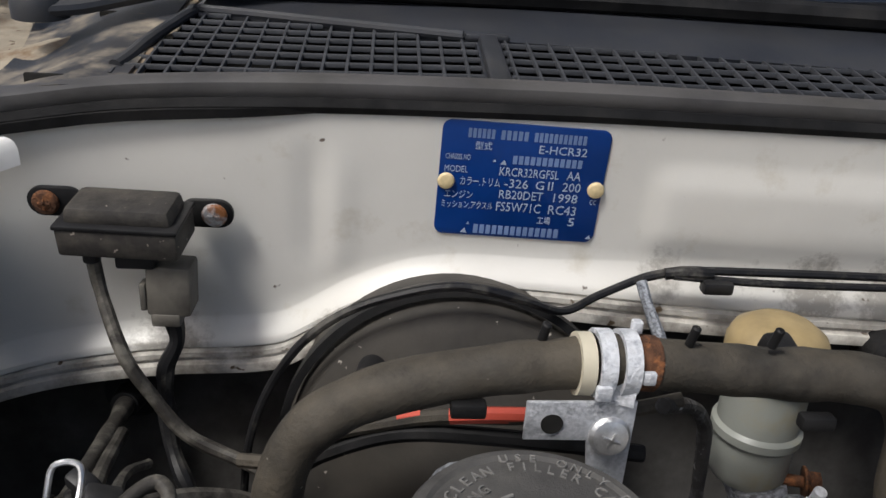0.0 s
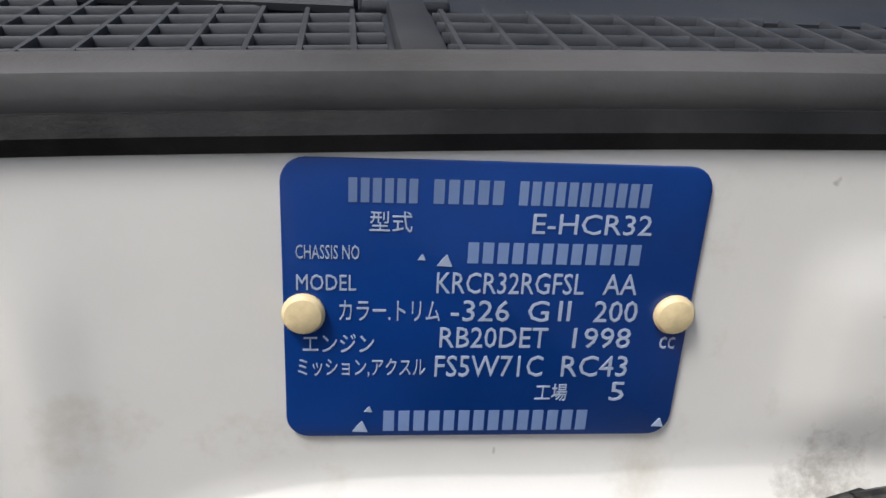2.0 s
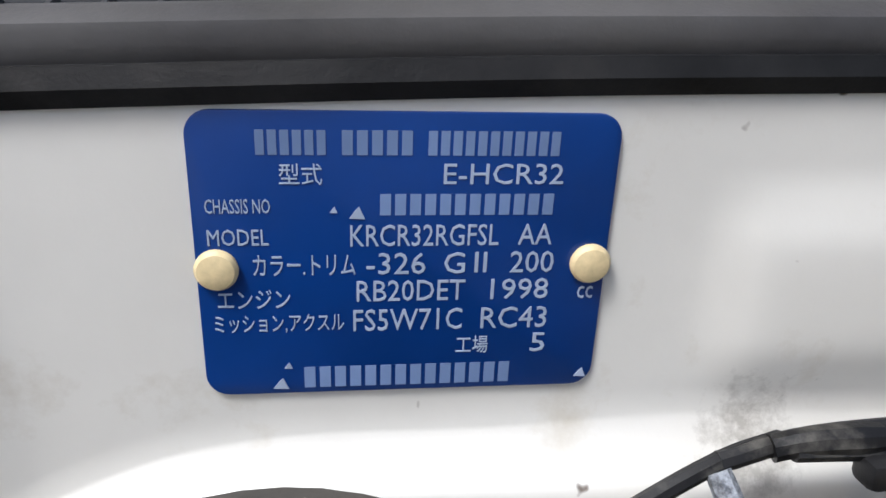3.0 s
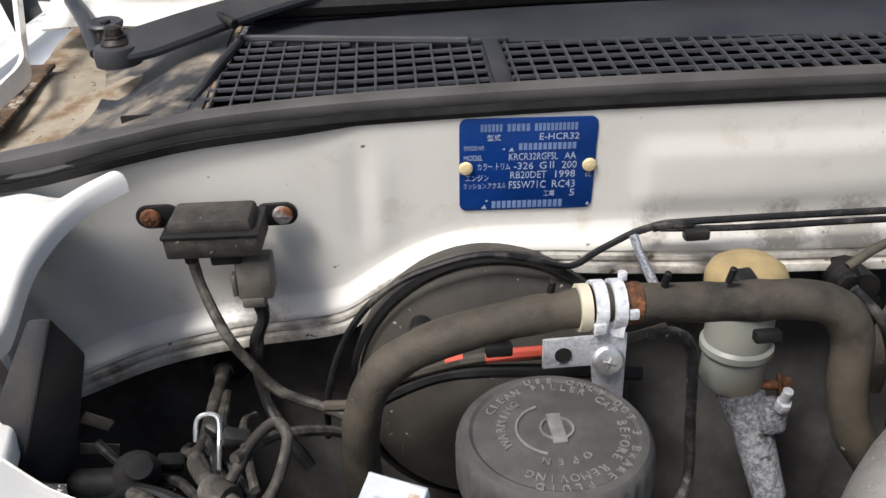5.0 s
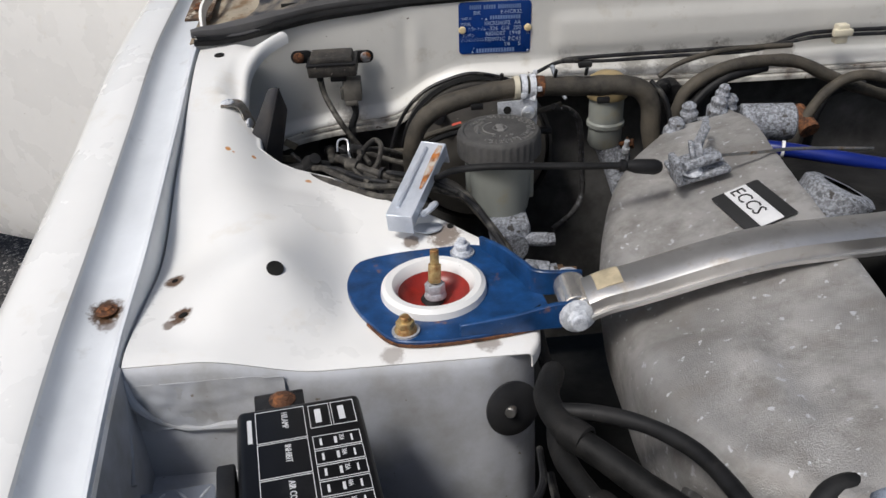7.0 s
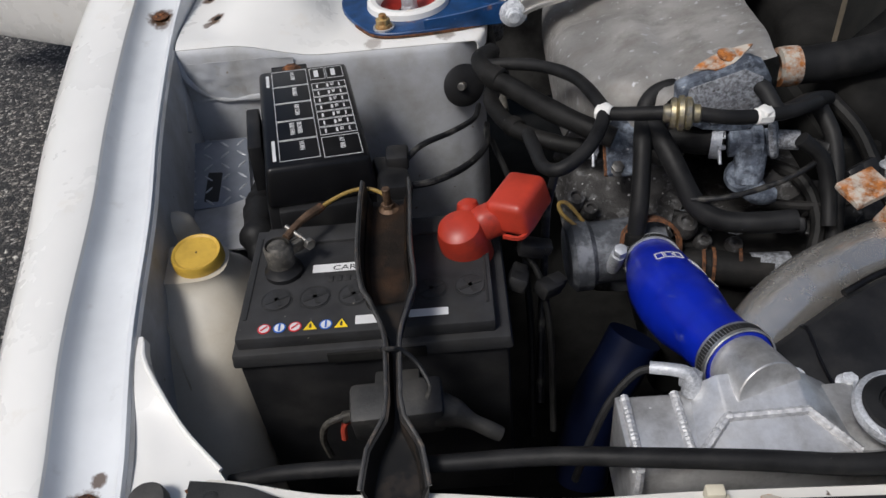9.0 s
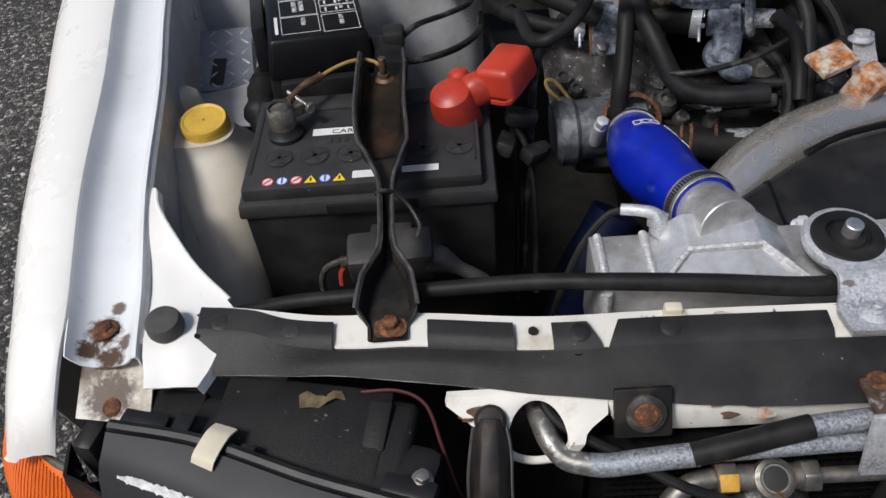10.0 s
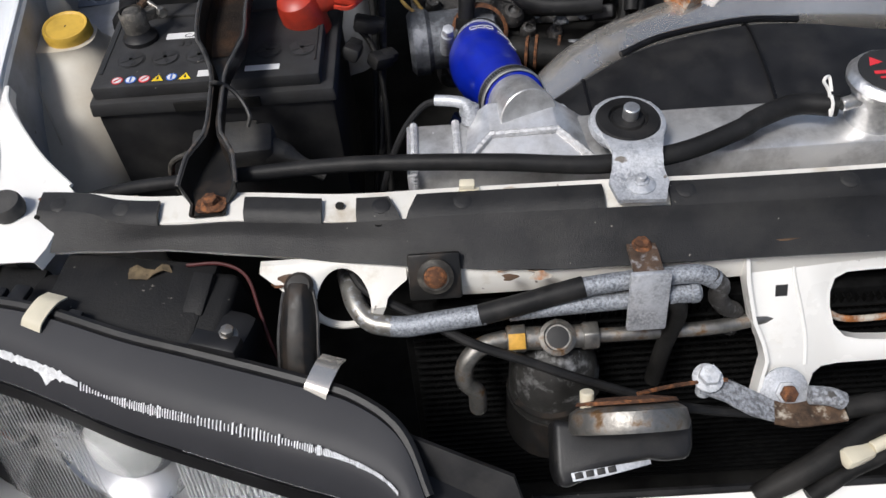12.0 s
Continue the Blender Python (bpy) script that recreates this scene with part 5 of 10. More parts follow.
part("cream_collar", lathe([(0.0085, 0), (0.0118, 0), (0.0118, 0.0055), (0.0085, 0.0055)], (0.0745, 0.3205, 0.8535), (1, 0.03, -0.02), 28), CREAM, heater, "cream plastic collar")
for x in (0.0815, 0.0905):
    part("clamp_band", lathe([(0.0108, 0), (0.0128, 0), (0.0128, 0.006), (0.0108, 0.006)], (x, 0.3215, 0.8535), (1, 0.03, -0.02), 28), WHITECORR, heater, "white corroded clamp band")
part("clamp_tail", join(box((0.0835, 0.309, 0.848), (0.006, 0.003, 0.006), bev=0.0008), box((0.100, 0.311, 0.8535), (0.005, 0.003, 0.005), bev=0.0008), box((0.098, 0.327, 0.866), (0.004, 0.004, 0.005), bev=0.0008)), WHITECORR, heater)
for x, z in ((0.035, 0.8405), (0.166, 0.8375)):
    part("rubber_spacer", box((x, 0.309, z), (0.013, 0.006, 0.006), bev=0.0012), RUBBER, heater)
for x in (0.062, 0.118, 0.15):
    part("mould_stub", rod((x, 0.324, 0.86), (x + 0.001, 0.322, 0.869), 0.0018), RUBBER, heater)

hb = thing("hose_bracket", (0.078, 0.312, 0.825), "corroded zinc bracket with a bright bolt below the hose clamp", "bracket")
part("bracket_plate", slab([(0.0565, 0.826), (0.0565, 0.8425), (0.0975, 0.8435), (0.0975, 0.804), (0.083, 0.806), (0.0805, 0.826)], -0.0008, 0.0008, Matrix.Translation((0, 0.3115, 0)) @ pose(0, 0, 0, 90, 0, 0), 0.0004), ZINC, hb)
# dark disc drawn for the depth of the hole
part("hole", lathe([(0, 0), (0.0042, 0), (0.0042, 0.0004), (0, 0.0004)], (0.0665, 0.3104, 0.8335), (0, -1, 0), 18), DARKBAY, hb)
part("bolt", join(domed((0.0885, 0.3105, 0.829), (0, -1, 0.2), 0.0078, 0.004, 24), box((0.0885, 0.306, 0.8295), (0.007, 0.0008, 0.0012), (0, 20, 0), 0.0002), box((0.0885, 0.306, 0.8295), (0.0012, 0.0008, 0.007), (0, 20, 0), 0.0002)), BARE, hb, "bright cross-head bolt")
part("upright", ribbon([(0.09, 0.3115, 0.842), (0.091, 0.314, 0.849), (0.091, 0.318, 0.856)], 0.012, 0.0015), ZINC, hb)

solid("booster_wire", tube([(0.150, 0.430, 0.842), (0.135, 0.428, 0.839), (0.112, 0.424, 0.830), (0.092, 0.412, 0.827), (0.068, 0.402, 0.838), (0.038, 0.40, 0.8445), (0.010, 0.40, 0.839), (-0.014, 0.40, 0.829), (-0.034, 0.40, 0.812), (-0.050, 0.40, 0.786), (-0.060, 0.40, 0.755), (-0.064, 0.40, 0.72)], 0.0022, 8), WIRE, (0.038, 0.40, 0.845), "thin black wire following the rim of the brake booster", "wire")
wl = thing("firewall_wiring", (0.3, 0.43, 0.842), "black wiring run clipped along the firewall lip", "wiring")
part("wire", tube([(0.135, 0.428, 0.839), (0.157, 0.428, 0.8435), (0.20, 0.427, 0.8445), (0.261, 0.426, 0.8445), (0.33, 0.424, 0.8445), (0.387, 0.422, 0.845), (0.417, 0.42, 0.854), (0.458, 0.419, 0.857), (0.60, 0.414, 0.855)], 0.0024, 8), WIRE, wl)
part("wire", tube([(0.150, 0.425, 0.842), (0.20, 0.4235, 0.840), (0.28, 0.4215, 0.8405), (0.36, 0.419, 0.8405), (0.41, 0.417, 0.849), (0.46, 0.415, 0.853), (0.60, 0.41, 0.85)], 0.0022, 8), WIRE, wl)
part("tape_lump", tube([(0.146, 0.427, 0.842), (0.154, 0.426, 0.8435), (0.170, 0.4255, 0.8435)], [0.004, 0.0052, 0.0035], 10, wobble=0.4), WIRE, wl)
part("wire_clip", box((0.172, 0.422, 0.838), (0.016, 0.008, 0.007), bev=0.002), PLASTIC, wl)
part("cream_clip", join(box((0.4635, 0.412, 0.856), (0.014, 0.012, 0.022), bev=0.002), box((0.4635, 0.408, 0.858), (0.022, 0.008, 0.008), bev=0.0015)), CREAM, wl, "cream cable clip")
bp = thing("brake_pipe", (0.15, 0.38, 0.80), "grey corroded brake pipe running down beside the booster", "pipe")
part("pipe_run", tube([(0.134, 0.426, 0.838), (0.137, 0.418, 0.828), (0.142, 0.41, 0.816), (0.146, 0.40, 0.806)], 0.0027, 8, wobble=0.4), PIPEALU, bp)
part("pipe_run", tube([(0.120, 0.34, 0.822), (0.138, 0.355, 0.812), (0.150, 0.366, 0.800), (0.157, 0.37, 0.782), (0.161, 0.37, 0.73), (0.160, 0.362, 0.70), (0.148, 0.35, 0.685), (0.12, 0.33, 0.675)], 0.0034, 10, wobble=0.2), GRIMYALU, bp)
solid("red_sleeved_pipe", join(tube([(0.034, 0.355, 0.8045), (0.05, 0.352, 0.8075), (0.066, 0.35, 0.809)], 0.0036, 8), tube([(0.012, 0.359, 0.7995), (0.022, 0.358, 0.802)], 0.0036, 8)), REDWIRE, (0.035, 0.356, 0.804), "red sleeved length of a pipe behind the hose", "pipe")
solid("fuel_pipe", tube([(-0.058, 0.362, 0.774), (-0.040, 0.36, 0.776), (-0.018, 0.36, 0.790), (0.005, 0.359, 0.797), (0.03, 0.356, 0.8035), (0.066, 0.35, 0.808), (0.105, 0.345, 0.816), (0.13, 0.345, 0.822)], 0.0033, 8), HOSE, (0.0, 0.36, 0.795), "dusty pipe passing behind the thick hose", "pipe")
solid("fuel_pipe", tube([(-0.034, 0.36, 0.77), (-0.018, 0.36, 0.781), (0.015, 0.358, 0.793), (0.066, 0.352, 0.795), (0.12, 0.35, 0.79)], 0.004, 8), RUBBER, (0.015, 0.358, 0.793), "black rubber pipe before the booster", "pipe")
for pts, r, mt in (([(0.246, 0.38, 0.832), (0.262, 0.382, 0.842), (0.286, 0.385, 0.849), (0.33, 0.39, 0.854), (0.40, 0.395, 0.852)], 0.003, HOSE),
                   ([(0.258, 0.355, 0.765), (0.262, 0.357, 0.80), (0.276, 0.36, 0.825), (0.32, 0.362, 0.845), (0.384, 0.362, 0.846), (0.43, 0.36, 0.826), (0.462, 0.36, 0.812), (0.55, 0.36, 0.78)], 0.007, HOSE),
                   ([(0.262, 0.33, 0.755), (0.270, 0.345, 0.79), (0.285, 0.356, 0.812), (0.315, 0.36, 0.833), (0.36, 0.365, 0.84)], 0.006, RUBBER),
                   ([(0.222, 0.335, 0.845), (0.236, 0.325, 0.828), (0.243, 0.318, 0.80), (0.243, 0.31, 0.78)], 0.0028, WIRE),
                   ([(0.38, 0.33, 0.72), (0.40, 0.34, 0.78), (0.43, 0.345, 0.82), (0.47, 0.34, 0.83), (0.53, 0.33, 0.80)], 0.006, HOSE),
                   ([(0.42, 0.36, 0.70), (0.425, 0.365, 0.76), (0.44, 0.37, 0.80), (0.48, 0.37, 0.81)], 0.005, RUBBER)):
    solid("bulkhead_hose", tube(pts, r, 12, wobble=0.15), mt, pts[1], "dusty black hose crossing the rear of the engine bay", "hose", group="hoses by the bulkhead")
hv = thing("heater_valve", (0.30, 0.40, 0.80), "dark rusty heater valve on the bulkhead", "valve")
part("valve_body", join(rod((0.275, 0.44, 0.80), (0.275, 0.405, 0.80), 0.012), box((0.277, 0.415, 0.786), (0.026, 0.02, 0.016), bev=0.003)), DUSTPLASTIC, hv)
part("valve_bolt", hexnut((0.258, 0.40, 0.812), (0, -1, 0), 0.012, 0.008, 0.01), RUBBER, hv)
part("rusty_stub", rod((0.40, 0.36, 0.79), (0.405, 0.33, 0.775), 0.009, 0.011), RUST, hv)

zb = thing("zinc_bracket", (-0.045, 0.19, 0.80), "bent zinc-plated bracket with a rust streak standing on the apron", "bracket")
top = [Vector((-0.062, 0.147, 0.8115)), Vector((-0.0395, 0.1365, 0.8125)), Vector((-0.003, 0.221, 0.841)), Vector((-0.0255, 0.2335, 0.840))]


dn = Vector((0.001, 0.001, -0.0115))
part("top_web", quad(*top, 0.0016), SMOOTHZINC, zb)
part("front_flange", quad(top[0], top[0] + Vector((0.001, -0.001, -0.016)), top[1] + Vector((0.001, -0.001, -0.016)), top[1], 0.0016), SMOOTHZINC, zb)
part("side_flange", quad(top[1], top[1] + dn, top[2] + dn, top[2], 0.0016), SMOOTHZINC, zb)
part("end_flange", quad(top[2], top[2] + Vector((0.003, 0.001, -0.02)), top[3] + Vector((0.003, 0.001, -0.02)), top[3], 0.0016), SMOOTHZINC, zb)
mid = [a.lerp(b, 0.32) for a, b in zip((top[0], top[3]), (top[1], top[2]))]
up = Vector((0, -0.0012, 0.0012))
part("pressed_rib", tube([mid[0].lerp(mid[1], 0.1) + up * 0.3, mid[0].lerp(mid[1], 0.3) + up, mid[0].lerp(mid[1], 0.9) + up], 0.0022, 8), SMOOTHZINC, zb)
rs = [top[1].lerp(top[2], t) + Vector((-0.0035, 0.002, 0.0006)) for t in (0.35, 0.55, 0.8, 0.95)]
part("rust_streak", ribbon(rs, [0.002, 0.006, 0.007, 0.004], 0.0005), ORANGERUST, zb, "orange rust streak")
part("foot", join(slab([(0.013 * math.cos(a), 0.010 * math.sin(a)) for a in [radians(20 * k) for k in range(18)]], 0, 0.0016, pose(-0.026, 0.157, apron_z(-0.03, 0.155) + 0.0008), 0.0004), box((-0.036, 0.158, 0.804), (0.014, 0.012, 0.002), bev=0.0005)), SMOOTHZINC, zb)
part("curl", tube([(-0.022, 0.165, 0.806), (-0.018, 0.158, 0.812), (-0.024, 0.150, 0.811), (-0.03, 0.152, 0.806)], 0.003, 8), SMOOTHZINC, zb)

ig = thing("ignition_module", (-0.185, 0.30, 0.82), "flat black module standing beside the apron ledge", "module")
MODULE = material("scuffed_blue_black_plastic", (0.017, 0.018, 0.022), 0.5, vary=0.2, scale=30, grain=0.25, grain_scale=500, stain=(0.045, 0.040, 0.036), stain_scale=22, stain_from=0.56, stain_soft=0.14, spec=0.35)


part("case", hexahedron([(-0.1716, 0.300, 0.8794), (-0.1597, 0.298, 0.8811), (-0.1843, 0.280, 0.8079), (-0.2083, 0.280, 0.8103), (-0.173, 0.318, 0.862), (-0.1571, 0.315, 0.8504), (-0.173, 0.300, 0.7852), (-0.200, 0.302, 0.786)], 0.0022), MODULE, ig)
part("fin_ridge", rod((-0.1605, 0.2975, 0.8795), (-0.1845, 0.2800, 0.8090), 0.0011), PLASTIC, ig)
lb = part("mounting_strap", ribbon([(-0.221, 0.312, 0.862), (-0.208, 0.311, 0.862), (-0.201, 0.308, 0.857), (-0.197, 0.305, 0.845), (-0.194, 0.304, 0.835)], [0.018, 0.018, 0.012, 0.016, 0.014], 0.002), STEEL, ig, "rusty steel strap")
part("screw", join(domed((-0.216, 0.312, 0.8625), (0, 0, 1), 0.0065, 0.003, 18), box((-0.216, 0.312, 0.866), (0.006, 0.0012, 0.0008), (0, 0, 30), 0.0002), box((-0.216, 0.312, 0.866), (0.0012, 0.006, 0.0008), (0, 0, 30), 0.0002)), WHITECORR, lb)
part("strap_screw", domed((-0.1955, 0.298, 0.845), (0.9, -0.4, 0.2), 0.005, 0.003, 16), ZINC, ig)

hs = thing("wiring_harness", (-0.1, 0.26, 0.80), "dusty grey taped wiring harness along the apron edge", "wiring")
part("trunk", tube([(-0.1355, 0.452, 0.7425), (-0.1312, 0.41, 0.7517), (-0.1237, 0.36, 0.7692), (-0.1158, 0.322, 0.786), (-0.110, 0.288, 0.803), (-0.093, 0.262, 0.807), (-0.073, 0.247, 0.804), (-0.045, 0.226, 0.806), (-0.012, 0.212, 0.806), (0.006, 0.205, 0.800), (0.020, 0.185, 0.79), (0.031, 0.155, 0.785), (0.042, 0.118, 0.78), (0.052, 0.08, 0.76), (0.058, 0.03, 0.73), (0.062, -0.02, 0.70)], [0.0048, 0.0040, 0.0036, 0.0036, 0.0042, 0.0050, 0.0046, 0.0040, 0.0040, 0.0050, 0.0055], 12, wobble=0.3), CABLEGREY, hs)
part("trunk", tube([(-0.125, 0.41, 0.7517), (-0.1165, 0.36, 0.7692), (-0.1075, 0.322, 0.784), (-0.101, 0.288, 0.800), (-0.086, 0.256, 0.803), (-0.068, 0.240, 0.800), (-0.042, 0.220, 0.801), (-0.010, 0.207, 0.800), (0.012, 0.196, 0.793)], 0.0033, 10, wobble=0.2), CABLEGREY, hs)
part("branch", tube([(-0.135, 0.272, 0.802), (-0.124, 0.262, 0.806), (-0.110, 0.245, 0.806), (-0.089, 0.222, 0.806), (-0.067, 0.212, 0.806), (-0.043, 0.212, 0.805), (-0.012, 0.206, 0.803)], 0.0031, 10), CABLEGREY, hs)
part("branch", tube([(-0.150, 0.285, 0.79), (-0.134, 0.276, 0.801), (-0.11, 0.262, 0.803), (-0.088, 0.24, 0.803), (-0.06, 0.222, 0.804)], 0.0030, 10), WIRE, hs)
part("loop", tube([(-0.09, 0.268, 0.808), (-0.082, 0.285, 0.815), (-0.072, 0.295, 0.818), (-0.066, 0.287, 0.814), (-0.070, 0.268, 0.805), (-0.078, 0.255, 0.80)], 0.0027, 12), CABLEGREY, hs)
part("branch", tube([(0.0, 0.206, 0.801), (0.017, 0.178, 0.798), (0.03, 0.145, 0.79), (0.045, 0.10, 0.775), (0.05, 0.07, 0.76)], 0.003, 8), WIRE, hs)
part("boot", join(lathe([(0.004, 0), (0.010, 0.003), (0.011, 0.012), (0.007, 0.018), (0.006, 0.024), (0, 0.0245)], (-0.1425, 0.295, 0.790), (0.3, -0.4, 0.6), 16), rod((-0.17, 0.295, 0.79), (-0.142, 0.287, 0.796), 0.007)), RUBBER, hs)
part("collar", tube([(-0.099, 0.268, 0.806), (-0.088, 0.258, 0.807)], 0.0066, 14), CABLEGREY, hs)
part("tie", lathe([(0.0056, 0), (0.0072, 0), (0.0072, 0.0035), (0.0056, 0.0035)], (-0.066, 0.241, 0.8045), (0.8, -0.55, 0.05), 20), WIRE, hs)
part("tie", lathe([(0.0058, 0), (0.0074, 0), (0.0074, 0.004), (0.0058, 0.004)], (-0.02, 0.215, 0.8062), (0.9, -0.4, 0.0), 20), WIRE, hs)
part("wire_clip", tube([(-0.112, 0.300, 0.806), (-0.110, 0.305, 0.816), (-0.101, 0.305, 0.816), (-0.100, 0.296, 0.806), (-0.097, 0.278, 0.806)], 0.0012, 8), BARE, hs, "bright wire clip")
part("grommet", lathe([(0, 0), (0.016, 0.0), (0.0165, 0.003), (0.013, 0.006), (0.009, 0.009), (0.0075, 0.02), (0, 0.021)], (-0.1355, 0.466, 0.741), (0, -0.9, 0.1), 28), RUBBER, hs)

cable = thing("throttle_cable", (0.08, 0.14, 0.848), "black throttle cable with rubber boots crossing to the intake plenum", "cable")
part("sleeve", tube([(-0.025, 0.205, 0.81), (-0.012, 0.185, 0.825), (0.0, 0.16, 0.842), (0.03, 0.148, 0.849), (0.08, 0.143, 0.8475), (0.142, 0.141, 0.8438)], 0.0031, 10), RUBBER, cable)
part("boot", lathe([(0.0034, 0), (0.0055, 0.001), (0.0055, 0.004), (0.004, 0.006), (0.0062, 0.014), (0.0068, 0.03), (0.0055, 0.034), (0.004, 0.036)], (0.139, 0.1412, 0.844), (1, 0.0, -0.12), 18), RUBBER, cable)

# more of the loom beside the apron
for pts, r, mt in (([(-0.128, 0.335, 0.775), (-0.122, 0.312, 0.79), (-0.105, 0.30, 0.797), (-0.09, 0.28, 0.80), (-0.08, 0.262, 0.80)], 0.0023, WIRE),
                   ([(-0.10, 0.37, 0.765), (-0.098, 0.34, 0.785), (-0.092, 0.31, 0.80), (-0.085, 0.285, 0.808), (-0.078, 0.262, 0.808)], 0.0023, CABLEGREY),
                   ([(-0.15, 0.31, 0.775), (-0.135, 0.298, 0.786), (-0.118, 0.285, 0.795), (-0.10, 0.262, 0.80), (-0.075, 0.238, 0.802)], 0.0023, WIRE),
                   ([(-0.088, 0.275, 0.815), (-0.074, 0.300, 0.806), (-0.05, 0.32, 0.79), (-0.03, 0.33, 0.77)], 0.0028, CABLEGREY),
                   ([(-0.14, 0.262, 0.800), (-0.12, 0.245, 0.801), (-0.098, 0.226, 0.801), (-0.07, 0.205, 0.80), (-0.045, 0.20, 0.80)], 0.0028, CABLEGREY),
                   ([(-0.06, 0.23, 0.812), (-0.04, 0.215, 0.814), (-0.018, 0.202, 0.812), (0.004, 0.192, 0.804)], 0.0025, WIRE)):
    part("branch", tube(pts, r, 8, wobble=0.2), mt, hs)
for x, y, z, a in ((-0.128, 0.305, 0.79, 20), (-0.105, 0.315, 0.80, -30), (-0.15, 0.292, 0.785, 50), (-0.092, 0.298, 0.808, 10)):
    part("plug", box((x, y, z), (0.013, 0.008, 0.008), (15, 20, a), 0.002), PLASTIC, hs)

for pts, r, mt in (([(-0.112, 0.300, 0.798), (-0.104, 0.282, 0.805), (-0.096, 0.262, 0.806), (-0.088, 0.244, 0.804), (-0.078, 0.228, 0.803)], 0.0023, CABLEGREY),
                   ([(-0.1212, 0.35, 0.772), (-0.112, 0.318, 0.792), (-0.101, 0.292, 0.803), (-0.097, 0.272, 0.805), (-0.084, 0.250, 0.803)], 0.0023, WIRE),
                   ([(-0.160, 0.305, 0.806), (-0.150, 0.30, 0.797), (-0.138, 0.296, 0.789), (-0.122, 0.29, 0.786)], 0.0023, WIRE)):
    part("branch", tube(pts, r, 10, wobble=0.2), mt, hs)
TAGDIM = material("dim_paper_tag", (0.17, 0.145, 0.105), 0.8, vary=0.2, scale=120)
part("paper_tag", box((-0.1605, 0.312, 0.813), (0.014, 0.001, 0.009), (20, 35, 10), 0.0003), TAGDIM, hs, "dull paper tag")
part("paper_tag", box((-0.1625, 0.311, 0.797), (0.018, 0.001, 0.009), (20, 15, 10), 0.0003), TAGDIM, hs, "dull paper tag")

# ---- strut tower, brace and engine ----
TZ = 0.7795
strut = thing("strut_mount", (-0.026, 0.066, TZ), "blue strut brace plate with white mount ring and rusty damper rod", "strut mount")
outline = [(-0.096, 0.081), (-0.0925, 0.106), (-0.083, 0.119), (-0.052, 0.127), (-0.015, 0.130), (0.012, 0.130), (0.03, 0.118), (0.048, 0.088), (0.056, 0.06), (0.060, 0.03), (0.055, 0.014), (0.03, 0.006), (-0.022, 0.0), (-0.056, 0.004), (-0.074, 0.025), (-0.0895, 0.054)]
cx, cy = -0.026, 0.066
outline = [(p.x, p.y) for p in curve([(x, y, 0) for x, y in outline[-1:] + outline + outline[:2]], 4)][4:-5]
rows = []
for k in range(73):
    a = radians(5 * k)
    d = Vector((math.cos(a), math.sin(a)))
    far = 0.05
    for p, q in zip(outline, outline[1:] + outline[:1]):
        p, q = Vector(p) - Vector((cx, cy)), Vector(q) - Vector((cx, cy))
        e = q - p
        den = d.x * e.y - d.y * e.x
        if abs(den) > 1e-9:
            t, u = (p.x * e.y - p.y * e.x) / den, (p.x * d.y - p.y * d.x) / den
            if t > 0 and -1e-6 <= u <= 1 + 1e-6:
                far = t
    rows.append([(cx + d.x * r, cy + d.y * r, z) for r, z in ((0.030, TZ + 0.001), (0.030, TZ + 0.0052), (far - 0.0008, TZ + 0.0052), (far, TZ + 0.0044), (far, TZ + 0.001))])
part("brace_plate", sheet(rows, 0), BLUEPAINT, strut, "blue painted steel plate, rusty at the edges")
cx, cy = -0.026, 0.066
part("rust_edge", sweep([(x, y, TZ + 0.0015) for x, y in outline[36:58]], [(-0.0012, -0.001), (0.0012, -0.001), (0.0012, 0.0012), (-0.0012, 0.0012)]), RUST, strut)
part("mount_ring", lathe([(0.0285, 0.0005), (0.030, 0.005), (0.033, 0.0085), (0.038, 0.009), (0.0415, 0.0065), (0.0425, 0.001)], (cx, cy, TZ + 0.004), n=48), WHITE, strut, "white painted mount ring")
part("red_cup", lathe([(0.031, 0.004), (0.0295, 0.001), (0.0275, -0.005), (0.022, -0.0095), (0.015, -0.011), (0.0, -0.0115)], (cx, cy, TZ + 0.006), n=40), REDPAINT, strut, "red dished spring seat")
part("bush", lathe([(0.009, 0), (0.010, 0.002), (0.008, 0.005), (0, 0.005)], (cx - 0.001, cy, TZ - 0.0055), n=24), RUBBER, strut)
part("rod_nut", hexnut((cx + 0.001, cy, TZ - 0.001), (0, 0.06, 1), 0.0145, 0.012, 0.009), ZINC, strut, "zinc centre nut")
part("damper_rod", join(rod((cx + 0.001, cy, TZ + 0.012), (cx + 0.002, cy + 0.004, 0.806), 0.0052), rod((cx + 0.002, cy + 0.004, 0.806), (cx + 0.0025, cy + 0.006, 0.818), 0.0036)), YELLOWZINC, strut, "rust-yellow damper rod")
for x, y, mt, nm in ((0.001, 0.117, WHITECORR, "white corroded nut"), (-0.0495, 0.014, YELLOWZINC, "yellowed nut on a plain washer")):
    n1 = part("washer", lathe([(0.004, 0), (0.0105, 0), (0.0105, 0.0018), (0.004, 0.0018)], (x, y, TZ + 0.005), n=24), ZINC, strut)
    part("nut", join(hexnut((x, y, TZ + 0.0066), (0, 0, 1), 0.0125, 0.0085, 0.0085), rod((x, y, TZ + 0.014), (x, y, TZ + 0.0195), 0.0038)), mt, strut, nm)
